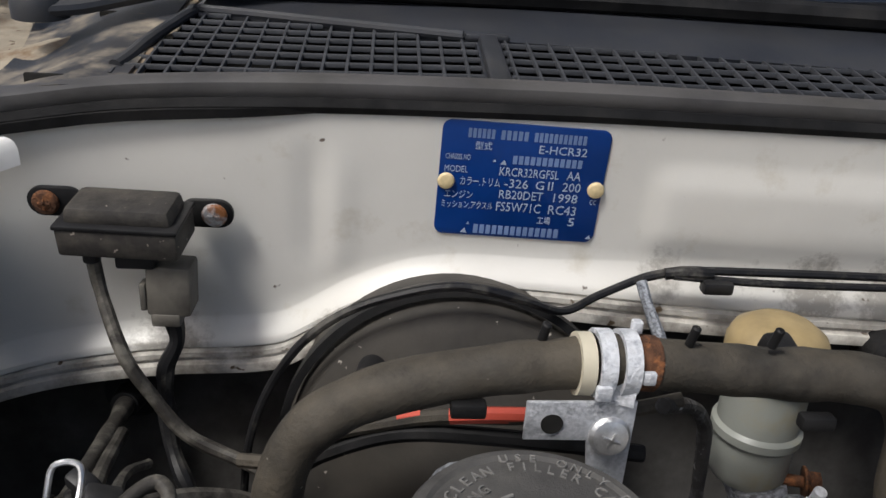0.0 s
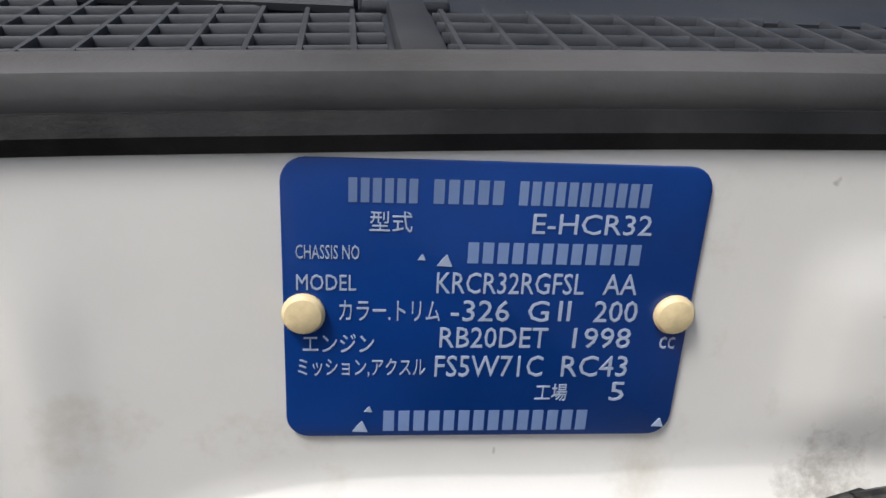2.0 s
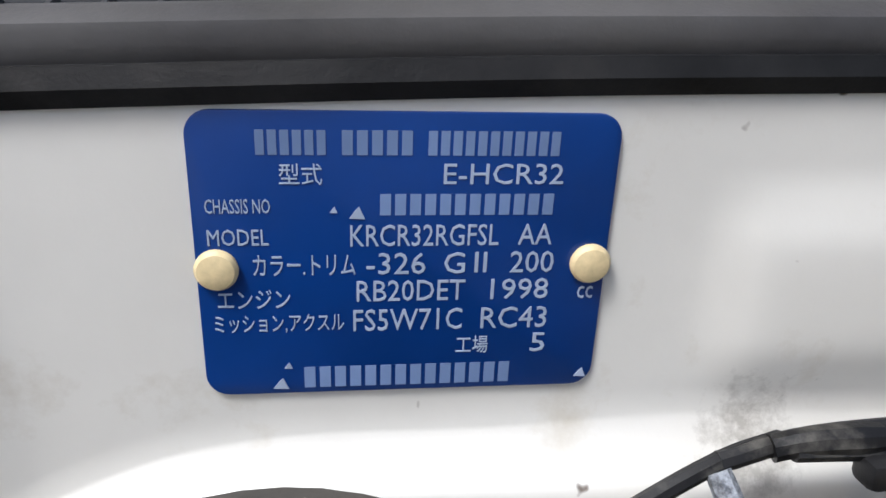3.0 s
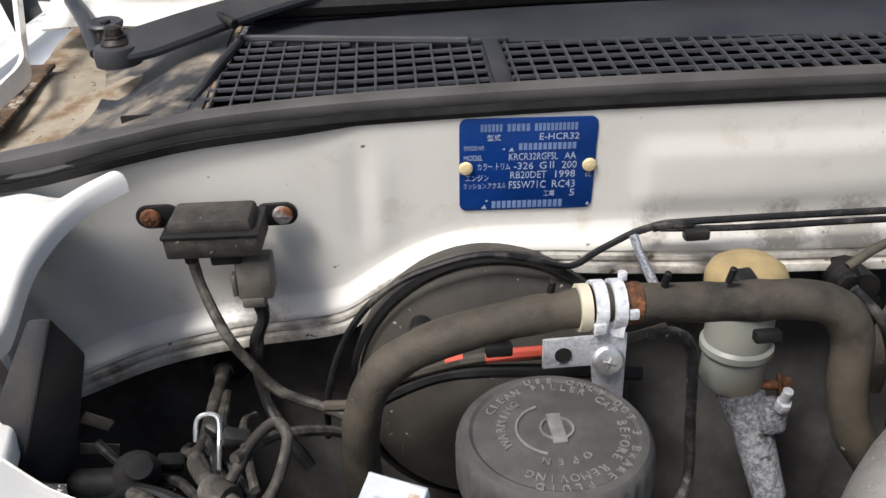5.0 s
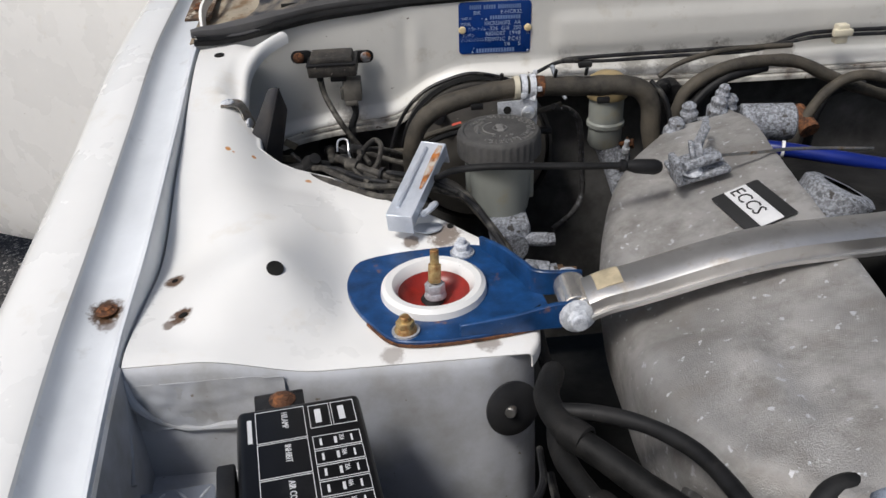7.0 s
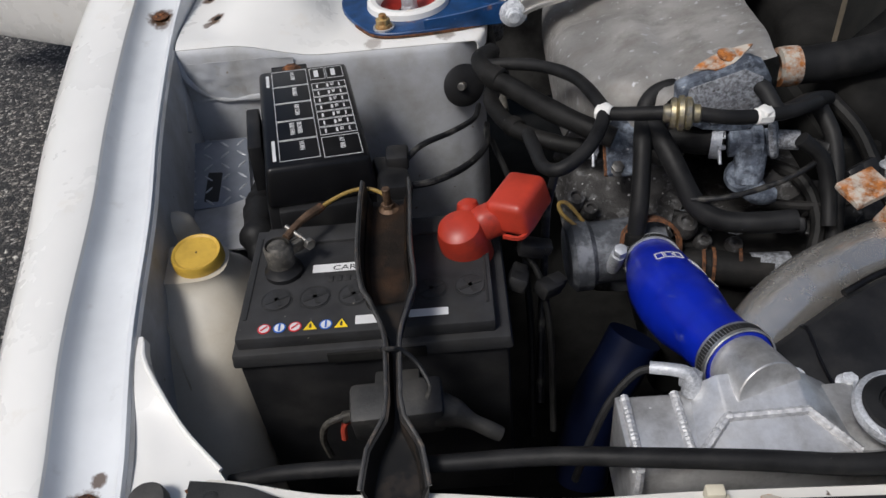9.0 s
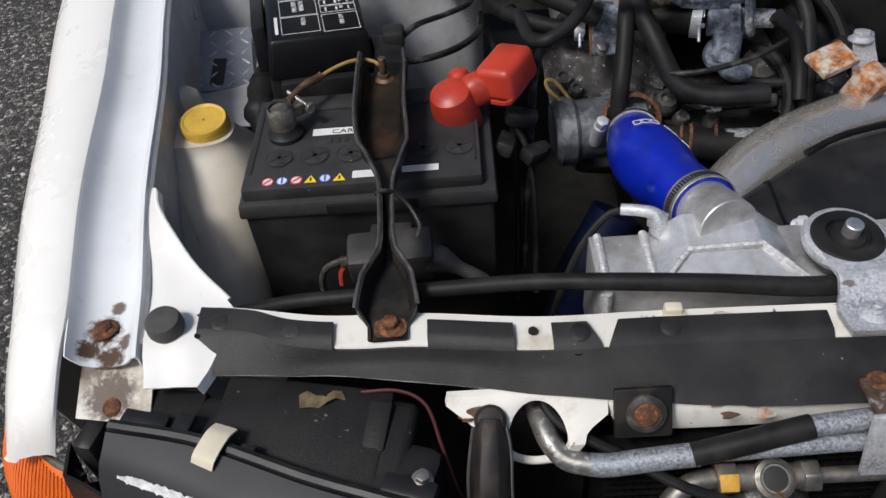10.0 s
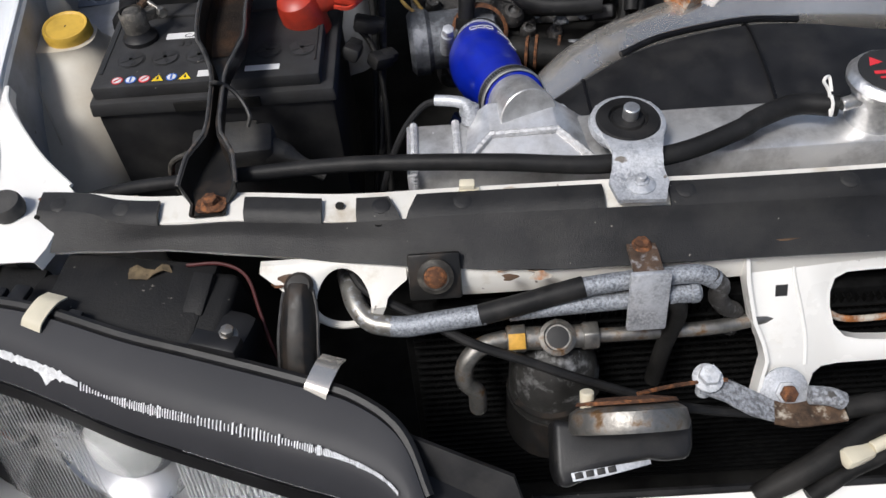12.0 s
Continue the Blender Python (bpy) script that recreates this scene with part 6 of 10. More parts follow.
# two ears that carry the bar
for pts, h, nm in (([(-0.010, 0.004, TZ + 0.009), (0.03, 0.007, TZ + 0.010), (0.062, 0.0105, TZ + 0.0115), (0.090, 0.0110, TZ + 0.0115)], [0.012, 0.016, 0.022, 0.020], "front ear"), ([(0.018, 0.126, TZ + 0.009), (0.033, 0.099, TZ + 0.012), (0.046, 0.067, TZ + 0.0145), (0.056, 0.050, TZ + 0.015), (0.088, 0.047, TZ + 0.015)], [0.012, 0.016, 0.020, 0.022, 0.020], "rear ear")):
    path = curve(pts, 6)
    hs_ = np.interp(np.linspace(0, 1, len(path)), np.linspace(0, 1, len(h)), h)
    part("ear", bevelled(sweep(path, [[(-0.002, -q / 2), (0.002, -q / 2), (0.002, q / 2), (-0.002, q / 2)] for q in hs_]), 0.0008, 1, 50), BLUEPAINT, strut, "blue upright ear")
# flat dark triangle in place of an opening
part("triangle_hole", slab([(0.0, 0.0), (0.016, 0.012), (0.012, -0.004)], 0, 0.0004, pose(0.038, 0.022, TZ + 0.0053), 0), DARKBAY, strut)

brace = thing("strut_brace_bar", (0.2, 0.035, 0.81), "polished aluminium strut brace bar across the engine", "strut brace")
barpath = curve([(0.086, 0.020, 0.7995), (0.10, 0.0200, 0.8050), (0.12, 0.0198, 0.8095), (0.14, 0.0196, 0.8150), (0.16, 0.0190, 0.8212), (0.18, 0.0180, 0.8272), (0.20, 0.0178, 0.8318), (0.222, 0.0178, 0.8350), (0.25, 0.0182, 0.8365), (0.30, 0.020, 0.837), (0.40, 0.026, 0.8365), (0.70, 0.044, 0.832)], 6)
sec = [(-0.0165, -0.008), (0.0165, -0.008), (0.0175, -0.003), (0.0165, 0.0045), (0.011, 0.0075), (0.0, 0.0083), (-0.011, 0.0075), (-0.0165, 0.0045), (-0.0175, -0.003)]
part("tube", sweep(barpath, sec), POLISHED, brace)
part("end_barrel", join(rod((0.0775, 0.012, 0.7935), (0.0775, 0.044, 0.7945), 0.0122, n=28), box((0.087, 0.022, 0.7965), (0.018, 0.030, 0.016), (0, -18, 0), 0.003)), SATINPIPE, brace, "satin end barrel")
part("bolt", join(hexnut((0.0768, 0.0085, 0.7905), (0, -1, 0.05), 0.015, 0.008, 0.0135), rod((0.0768, 0.001, 0.7905), (0.0768, -0.003, 0.7905), 0.006)), WHITECORR, brace, "white corroded bolt head")
part("nut", hexnut((0.0775, 0.050, 0.7945), (0, 1, 0), 0.013, 0.008, 0.011), WHITECORR, brace)
part("tape_patch", sheet([[(x + 0.0012 * noise.noise(Vector((q * 9, x * 300, 0))), 0.0198 + q, along(x, [0.08, 0.10, 0.12, 0.14], [0.7973, 0.8050, 0.8095, 0.8150]) + along(abs(q), [0.0, 0.011, 0.0165, 0.0178], [0.0090, 0.0082, 0.0052, 0.0030])) for q in (0.0172, 0.0165, 0.011, 0.006, 0.0, -0.006, -0.009)] for x in (0.091, 0.094, 0.098, 0.102, 0.106, 0.110)], 0.0005), TAPE, brace, "torn beige tape")
part("edge_lip", sweep([p + Vector((0, -0.0178, -0.0068)) for p in barpath], [(-0.001, -0.002), (0.002, -0.002), (0.002, 0.001), (-0.001, 0.001)]), POLISHED, brace)

PL_Y = [-0.21, -0.19, -0.15, -0.08, 0.0, 0.08, 0.16, 0.22, 0.262, 0.292, 0.305]
PL_L = [0.176, 0.160, 0.126, 0.109, 0.108, 0.113, 0.133, 0.158, 0.190, 0.228, 0.26]
PL_R = [0.252, 0.252, 0.258, 0.266, 0.276, 0.283, 0.290, 0.297, 0.300, 0.300, 0.298]


def plen_z(x, y):
    z = 0.8 + 0.32 * (x - 0.17) - 0.10 * max(0.0, x - 0.24)
    z -= 0.012 * smoothstep((y - 0.22) / 0.09)
    z += 0.007 * (1 - smoothstep((math.hypot((x - 0.135) / 0.055, (y + 0.105) / 0.085) - 0.75) / 0.3))
    z += 0.015 * smoothstep((x - 0.14) / 0.07) * smoothstep((-0.07 - y) / 0.11)
    z += 0.0045 * math.exp(-((x - 0.165 - 0.25 * (y + 0.10)) / 0.014) ** 2) * smoothstep((0.0 - y) / 0.05)
    z -= 0.010 * math.exp(-((x - 0.125) / 0.022) ** 2) * smoothstep((y + 0.03) / 0.05) * smoothstep((0.12 - y) / 0.06)
    return z


plenum = thing("intake_plenum", (0.19, 0.05, 0.74), "weathered cast aluminium intake plenum with white oxidation", "intake plenum")
rows = []
for i in range(53):
    y = -0.197 + 0.502 * i / 52
    xl, xr = along(y, PL_Y, PL_L), along(y, PL_Y, PL_R)
    endf = min(1.0, 0.8 + smoothstep((y + 0.199) / 0.03)) * min(1.0, smoothstep((0.312 - y) / 0.03))
    lift = 0.085 * smoothstep((-0.085 - y) / 0.07)
    row = [(xl + 0.022, y, 0.66 + lift), (xl + 0.006, y, 0.70 + 0.7 * lift), (xl, y, 0.738 + 0.4 * lift)]
    r = 0.026
    zs = plen_z(xl + r, y)
    for k in range(7):
        a = radians(180 - 90 * k / 6)
        row.append((xl + r + r * math.cos(a), y, zs - 0.034 + (0.034) * math.sin(a) - 0.012 * (1 - endf)))
    n = 14
    for k in range(1, n + 1):
        x = xl + r + (xr - 0.008 - xl - r) * k / n
        row.append((x, y, plen_z(x, y) - 0.012 * (1 - endf)))
    row += [(xr - 0.003, y, plen_z(xr, y) - 0.003), (xr, y, plen_z(xr, y) - 0.010), (xr + 0.002, y, 0.78), (xr + 0.002, y, 0.70)]
    rows.append([(x, y + 0.0, z + 0.0012 * noise.noise(Vector((x * 45, y * 45, z * 45)))) for x, y, z in row])
bm = sheet(rows, 0)
holes = [e for e in bm.edges if len(e.link_faces) == 1]
bmesh.ops.holes_fill(bm, edges=holes, sides=0)
bmesh.ops.recalc_face_normals(bm, faces=bm.faces)
part("casting", bm, CASTALU, plenum, smooth=50)
fl = part("front_flange", slab([(0.178, 0.800), (0.176, 0.824), (0.186, 0.829), (0.202, 0.833), (0.226, 0.8425), (0.236, 0.838), (0.243, 0.826), (0.247, 0.787), (0.225, 0.783), (0.198, 0.787)], -0.006, 0.006, Matrix.Translation((0, -0.203, 0)) @ pose(0, 0, 0, 90, 0, 0), 0.0012), BLUEOXIDE, plenum, "blue-grey oxidised front flange")
part("flange_face", slab([(0.184, 0.806), (0.184, 0.824), (0.222, 0.836), (0.236, 0.829), (0.240, 0.793), (0.205, 0.792)], 0.006, 0.0074, Matrix.Translation((0, -0.203, 0)) @ pose(0, 0, 0, 90, 0, 0), 0.0005), OXIDE, fl)
part("rust_patch", slab([(0.019 * math.cos(a) * (1 + 0.3 * math.sin(3 * a)), 0.008 * math.sin(a)) for a in [radians(20 * k) for k in range(18)]], 0, 0.0012, pose(0.211, -0.196, 0.8372, 8, -17, 8), 0), ORANGERUST, fl, "orange corroded patch")
part("flange_bolt", join(hexnut((0.214, -0.193, 0.8385), (0.28, -0.1, 1), 0.010, 0.004, 0.008)), ORANGERUST, fl, "orange rusted bolt")
BM = pose(0.2365, 0.092, plen_z(0.2405, 0.098) + 0.0006, 0, -16.5, 8)
badge = part("badge", slab(rounded(0.042, 0.060, 0.002), 0, 0.001, BM, 0.0003), DARKPRINT, plenum, "black and silver badge")
part("badge_band", slab(rounded(0.0195, 0.058, 0.001), 0.001, 0.0016, BM, 0.0002), PRINT, badge)
part("lettering", lettering("ECCS", 0.0165, BM @ pose(-0.006, 0.027, 0.0017, 0, 0, -90), 0.0003, 1.05), DARKPRINT, badge, smooth=0)

cb = thing("cable_bracket", (0.205, 0.165, 0.825), "white oxidised throttle cable bracket with a drum on the plenum", "bracket")
part("bracket_plate", join(box((0.215, 0.165, 0.826), (0.046, 0.045, 0.005), (0, -14, 0), 0.0015), box((0.188, 0.142, 0.836), (0.006, 0.022, 0.024), (0, -10, 0), 0.002), box((0.225, 0.19, 0.84), (0.004, 0.012, 0.03), (0, 20, 0), 0.001)), OXIDE, cb)
part("drum", lathe([(0.004, 0), (0.012, 0), (0.012, 0.003), (0.009, 0.005), (0.012, 0.007), (0.012, 0.010), (0.004, 0.010)], (0.208, 0.166, 0.838), (0.9, -0.2, 0.2), 28), OXIDE, cb)
part("thread", rod((0.196, 0.144, 0.836), (0.228, 0.150, 0.842), 0.0045), OXIDE, cb)
part("bolt", hexnut((0.205, 0.150, 0.829), (0, -0.2, 1), 0.012, 0.007, 0.0095), WHITECORR, cb)
part("lever", ribbon([(0.225, 0.19, 0.832), (0.232, 0.20, 0.846), (0.237, 0.212, 0.85), (0.236, 0.222, 0.846)], 0.006, 0.003), OXIDE, cb)
part("return_cable", tube([(0.228, 0.150, 0.842), (0.26, 0.158, 0.838), (0.31, 0.172, 0.832), (0.38, 0.175, 0.825)], 0.0016, 8), STEEL, cb)

fit = thing("vacuum_fittings", (0.255, 0.292, 0.82), "oxidised lumpy vacuum fittings on the plenum rear", "pipe fitting")
for x, y, z, r in ((0.232, 0.28, 0.815, 0.010), (0.253, 0.295, 0.826, 0.0085), (0.284, 0.302, 0.826, 0.010), (0.299, 0.312, 0.824, 0.009), (0.291, 0.31, 0.838, 0.007)):
    part("fitting", join(lathe([(0, 0), (r, 0), (r * 1.1, r * 0.6), (r * 0.8, r), (r * 0.85, r * 1.6), (r * 0.4, r * 2), (0, r * 2)], (x, y, z - r), (0.2 * math.sin(x * 90), -0.15, 1), 16), box((x, y, z - r), (r * 1.6, r * 1.5, r), (0, 0, 30), 0.002)), OXIDE, fit)
solid("idle_pipe", rod((0.312, 0.306, 0.803), (0.366, 0.297, 0.803), 0.019, n=28, bev=0.002), OXIDE, (0.34, 0.30, 0.803), "stubby oxidised aluminium pipe behind the plenum", "pipe")
bh = thing("blue_vacuum_hose", (0.36, 0.25, 0.79), "thin glossy blue silicone hose behind the plenum", "hose")
part("hose_run", tube([(0.305, 0.275, 0.788), (0.322, 0.268, 0.790), (0.344, 0.257, 0.79), (0.395, 0.236, 0.785), (0.46, 0.22, 0.775)], 0.0075, 12), BLUEANOD, bh)
part("white_tie", lathe([(0.0076, 0), (0.0088, 0), (0.0088, 0.003), (0.0076, 0.003)], (0.339, 0.2595, 0.79), (0.9, -0.4, 0), 20), WHITEPLASTIC, bh)
th = thing("throttle_unit", (0.36, 0.16, 0.78), "white oxidised throttle body edge beside the plenum", "throttle body")
part("throttle_housing", join(lathe([(0.018, -0.03), (0.034, -0.03), (0.034, 0), (0.028, 0.004), (0.018, 0.004)], (0.352, 0.165, 0.79), (0.5, 0.1, 1), 32), box((0.36, 0.165, 0.75), (0.06, 0.05, 0.05), bev=0.008)), OXIDE, th)

head = thing("engine", (0.30, -0.05, 0.55), "grimy dark inline engine with cast covers and lumpy accessories", "engine")
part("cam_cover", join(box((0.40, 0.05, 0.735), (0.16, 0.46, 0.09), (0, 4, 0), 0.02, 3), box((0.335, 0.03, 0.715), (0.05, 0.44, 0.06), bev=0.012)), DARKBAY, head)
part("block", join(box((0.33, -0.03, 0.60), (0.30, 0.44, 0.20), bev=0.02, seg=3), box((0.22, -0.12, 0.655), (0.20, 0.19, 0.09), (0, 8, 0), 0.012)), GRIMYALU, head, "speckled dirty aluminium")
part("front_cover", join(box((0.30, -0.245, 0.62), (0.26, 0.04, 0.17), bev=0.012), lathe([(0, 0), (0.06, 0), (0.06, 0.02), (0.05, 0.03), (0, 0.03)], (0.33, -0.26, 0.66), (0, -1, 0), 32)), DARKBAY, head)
for i, (x, y, z, sx, sy, sz) in enumerate(((0.155, -0.20, 0.69, 0.05, 0.04, 0.03), (0.135, -0.175, 0.70, 0.03, 0.03, 0.03), (0.20, -0.215, 0.685, 0.035, 0.03, 0.04), (0.185, -0.205, 0.715, 0.012, 0.02, 0.02), (0.24, -0.235, 0.67, 0.05, 0.03, 0.03), (0.27, -0.21, 0.72, 0.03, 0.05, 0.03), (0.30, -0.22, 0.70, 0.04, 0.04, 0.05), (0.12, -0.14, 0.735, 0.02, 0.03, 0.05))):
    part("lug", box((x, y, z), (sx, sy, sz), (8 * i, 5 * i, 17 * i), 0.005, 2), GRIMYALU if i % 4 else OXIDE, head)
for i in range(9):
    x, y = 0.125 + 0.021 * i, -0.215 - 0.006 * ((i * 7) % 4)
    part("bolt", join(hexnut((x, y, 0.70 + 0.004 * ((i * 5) % 4)), (0.1, -0.5, 1), 0.009, 0.006, 0.007)), OXIDE, head)
rows = []
for i in range(23):
    u = i / 22
    row = []
    for k in range(19):
        v = k / 18
        x = 0.094 + 0.108 * u + 0.006 * v
        y = -0.148 - 0.015 * u - 0.088 * v * (0.72 + 0.28 * u)
        z = 0.744 - 0.006 * u - 0.042 * v - 0.03 * smoothstep((0.14 - u) / 0.14)
        z += 0.004 * noise.noise(Vector((x * 70, y * 70, 1))) + 0.003 * max(0.0, math.sin(u * 14)) * smoothstep((v - 0.5) / 0.2) + 0.002 * noise.noise(Vector((x * 210, y * 210, 4)))
        row.append((x, y, z))
    rows.append(row)
part("side_casting", sheet(rows, 0.004), GRIMYALU, head, "speckled dirty aluminium casting", smooth=60)
for x, y, z, r in ((0.106, -0.198, 0.722, 0.009), (0.117, -0.206, 0.716, 0.007), (0.186, -0.236, 0.718, 0.010), (0.199, -0.246, 0.708, 0.007), (0.222, -0.250, 0.706, 0.007)):
    part("boss", lathe([(0, 0), (r, 0), (r * 1.05, r * 0.5), (r * 0.8, r * 1.2), (r * 0.5, r * 1.3), (r * 0.45, r * 0.9), (0, r * 0.9)], (x, y, z - r * 0.5), (0.1, -0.35, 1), 18), GRIMYALU, head)
part("side_cover", sheet([[(0.335 + 0.02 * k, -0.11 + 0.02 * k + 0.0 * t, 0.70 + 0.04 * t + 0.01 * k) for k in range(6)] for t in range(5)], 0.004), material("olive_brown_cover", (0.16, 0.135, 0.10), 0.5, vary=0.2, scale=25, grain=0.2), head, "olive brown cover")

thermo = thing("thermostat_housing", (0.14, -0.24, 0.70), "grey cast thermostat housing with a rusty outlet", "thermostat housing")
part("casting", join(lathe([(0, 0), (0.024, 0), (0.029, 0.004), (0.029, 0.016), (0.025, 0.020), (0.025, 0.075), (0, 0.075)], (0.094, -0.243, 0.700), (1, 0.06, 0.02), 36), box((0.15, -0.235, 0.69), (0.05, 0.045, 0.05), bev=0.01)), material("grey_cast_metal", (0.075, 0.08, 0.09), 0.55, metal=0.3, vary=0.25, scale=40, grain=0.5, stain=(0.20, 0.21, 0.23), stain_scale=50, stain_from=0.56), thermo)
part("rust_collar", lathe([(0.022, 0), (0.0248, 0.001), (0.0248, 0.008), (0.022, 0.009)], (0.1555, -0.250, 0.712), (0.03, -0.85, 0.35), 28), RUST, thermo, "rusty outlet collar")
part("outlet_pipe", tube([(0.165, -0.247, 0.692), (0.20, -0.257, 0.692), (0.245, -0.266, 0.69), (0.30, -0.262, 0.688), (0.36, -0.25, 0.68)], 0.014, 16), GREYHOSE, thermo, "dusty rubber coolant pipe")
for x in (0.196, 0.204, 0.224):
    part("rusty_clip", lathe([(0.0142, 0), (0.0155, 0), (0.0155, 0.0025), (0.0142, 0.0025)], (x, -0.258, 0.692), (0.97, -0.2, 0), 24), RUST, thermo)
part("pipe_tail", rod((0.232, -0.264, 0.69), (0.262, -0.266, 0.69), 0.0145), OXIDE, thermo)

radhose = thing("blue_radiator_hose", (0.158, -0.34, 0.74), "glossy blue silicone radiator hose with worm-drive clamps", "hose")
hp = curve([(0.1565, -0.256, 0.7065), (0.1545, -0.285, 0.7165), (0.1535, -0.318, 0.729), (0.1565, -0.350, 0.7405), (0.1640, -0.386, 0.752), (0.1735, -0.424, 0.7640)], 8)
HOSE_R = [0.0190, 0.0205, 0.0240, 0.0262, 0.0266, 0.0255, 0.0215, 0.0208, 0.0212]
part("hose_run", tube(hp[:37:3] + [hp[37]], HOSE_R, 36), BLUESILICONE, radhose)
part("end_lip", lathe([(0.0190, 0), (0.0214, 0.001), (0.0214, 0.005), (0.0190, 0.006)], tuple(hp[36]), (0.22, -0.93, 0.28), 36), BLUESILICONE, radhose)


def clamp(parent, at, way, r, width, mat):
    band = part("clamp_band", lathe([(r, 0), (r + 0.0012, 0), (r + 0.0012, width), (r, width)], at, way, 48), mat, parent, "slotted steel clamp band")
    m = axis_frame(at, way)
    # raised dark bars stand in for the shade inside the slots
    slots = [moved(box((0, 0, 0), (0.0007, 0.0016, width * 0.55), bev=0), m @ pose(0, 0, 0, 0, 0, k * 5) @ Matrix.Translation((r + 0.0011, 0, width / 2))) for k in range(72)]
    part("slotted_band", join(*slots), DARKPRINT, band, smooth=0)["kind"] = "stuff"
    return m


clamp(radhose, (0.1672, -0.4015, 0.7570), (0.22, -0.93, 0.28), 0.0222, 0.010, BARE)
clamp(radhose, (0.1560, -0.262, 0.7086), (-0.06, -0.93, 0.33), 0.0203, 0.009, ZINC)
part("clamp_screw", join(rod((0.126, -0.263, 0.703), (0.128, -0.272, 0.726), 0.0055), hexnut((0.1282, -0.2725, 0.727), (0.1, -0.3, 1), 0.009, 0.006)), ZINC, radhose)
# maker's mark on the hose as plain white outlines and strokes


def on_hose(i, deg, lift=0.0004):
    """A frame lying on the hose at one station and angle round it, its x axis round the hose and y along it."""
    d = (hp[min(i + 1, len(hp) - 1)] - hp[i - 1]).normalized()
    side = d.cross(Vector((0, 0, 1))).normalized()
    up = side.cross(d).normalized()
    n = side * math.cos(radians(deg)) + up * math.sin(radians(deg))
    r = float(np.interp(i / (len(hp) - 1), np.linspace(0, 1, len(HOSE_R)), HOSE_R)) + lift
    x = n.cross(d)
    m = Matrix((x, d, n)).transposed().to_4x4()
    m.translation = hp[i] + n * r
    return m


marks = []
for k, deg in enumerate((78, 92, 106)):
    m = on_hose(15, deg)
    for cx_, cy_, w, h in ((0, 0.0042, 0.0058, 0.0008), (0, -0.0042, 0.0058, 0.0008), (-0.0026, 0, 0.0008, 0.0084), (0.0026, 0, 0.0008, 0.0084 if k != 1 else 0.003)):
        marks.append(moved(box((cx_, cy_, 0), (w, h, 0.0004), bev=0), m))
for k in range(3):
    for j in range(5):
        marks.append(moved(box((0, 0, 0), (0.0014, 0.0022, 0.0004), (0, 0, 12), 0), on_hose(16 + k, 122 + 5.0 * j + 3 * k)))
for j in range(2):
    marks.append(moved(box((0, 0, 0), (0.0010, 0.0085, 0.0004), (0, 0, -25 + 50 * j), 0), on_hose(23, 140 + 9 * j)))
part("print_marks", join(*marks), PRINT, radhose, "plain white printed marks", smooth=0)
# darker copy of the blue hose colour: the deep shade is painted in
solid("lower_radiator_hose", tube([(0.15, -0.262, 0.62), (0.138, -0.272, 0.60), (0.121, -0.285, 0.575), (0.106, -0.30, 0.54), (0.10, -0.32, 0.50)], 0.023, 24), material("shaded_blue_hose", (0.003, 0.006, 0.024), 0.45, vary=0.2, spec=0.2), (0.12, -0.285, 0.57), "blue silicone hose deep beside the engine, darkened for the shade there", "hose")

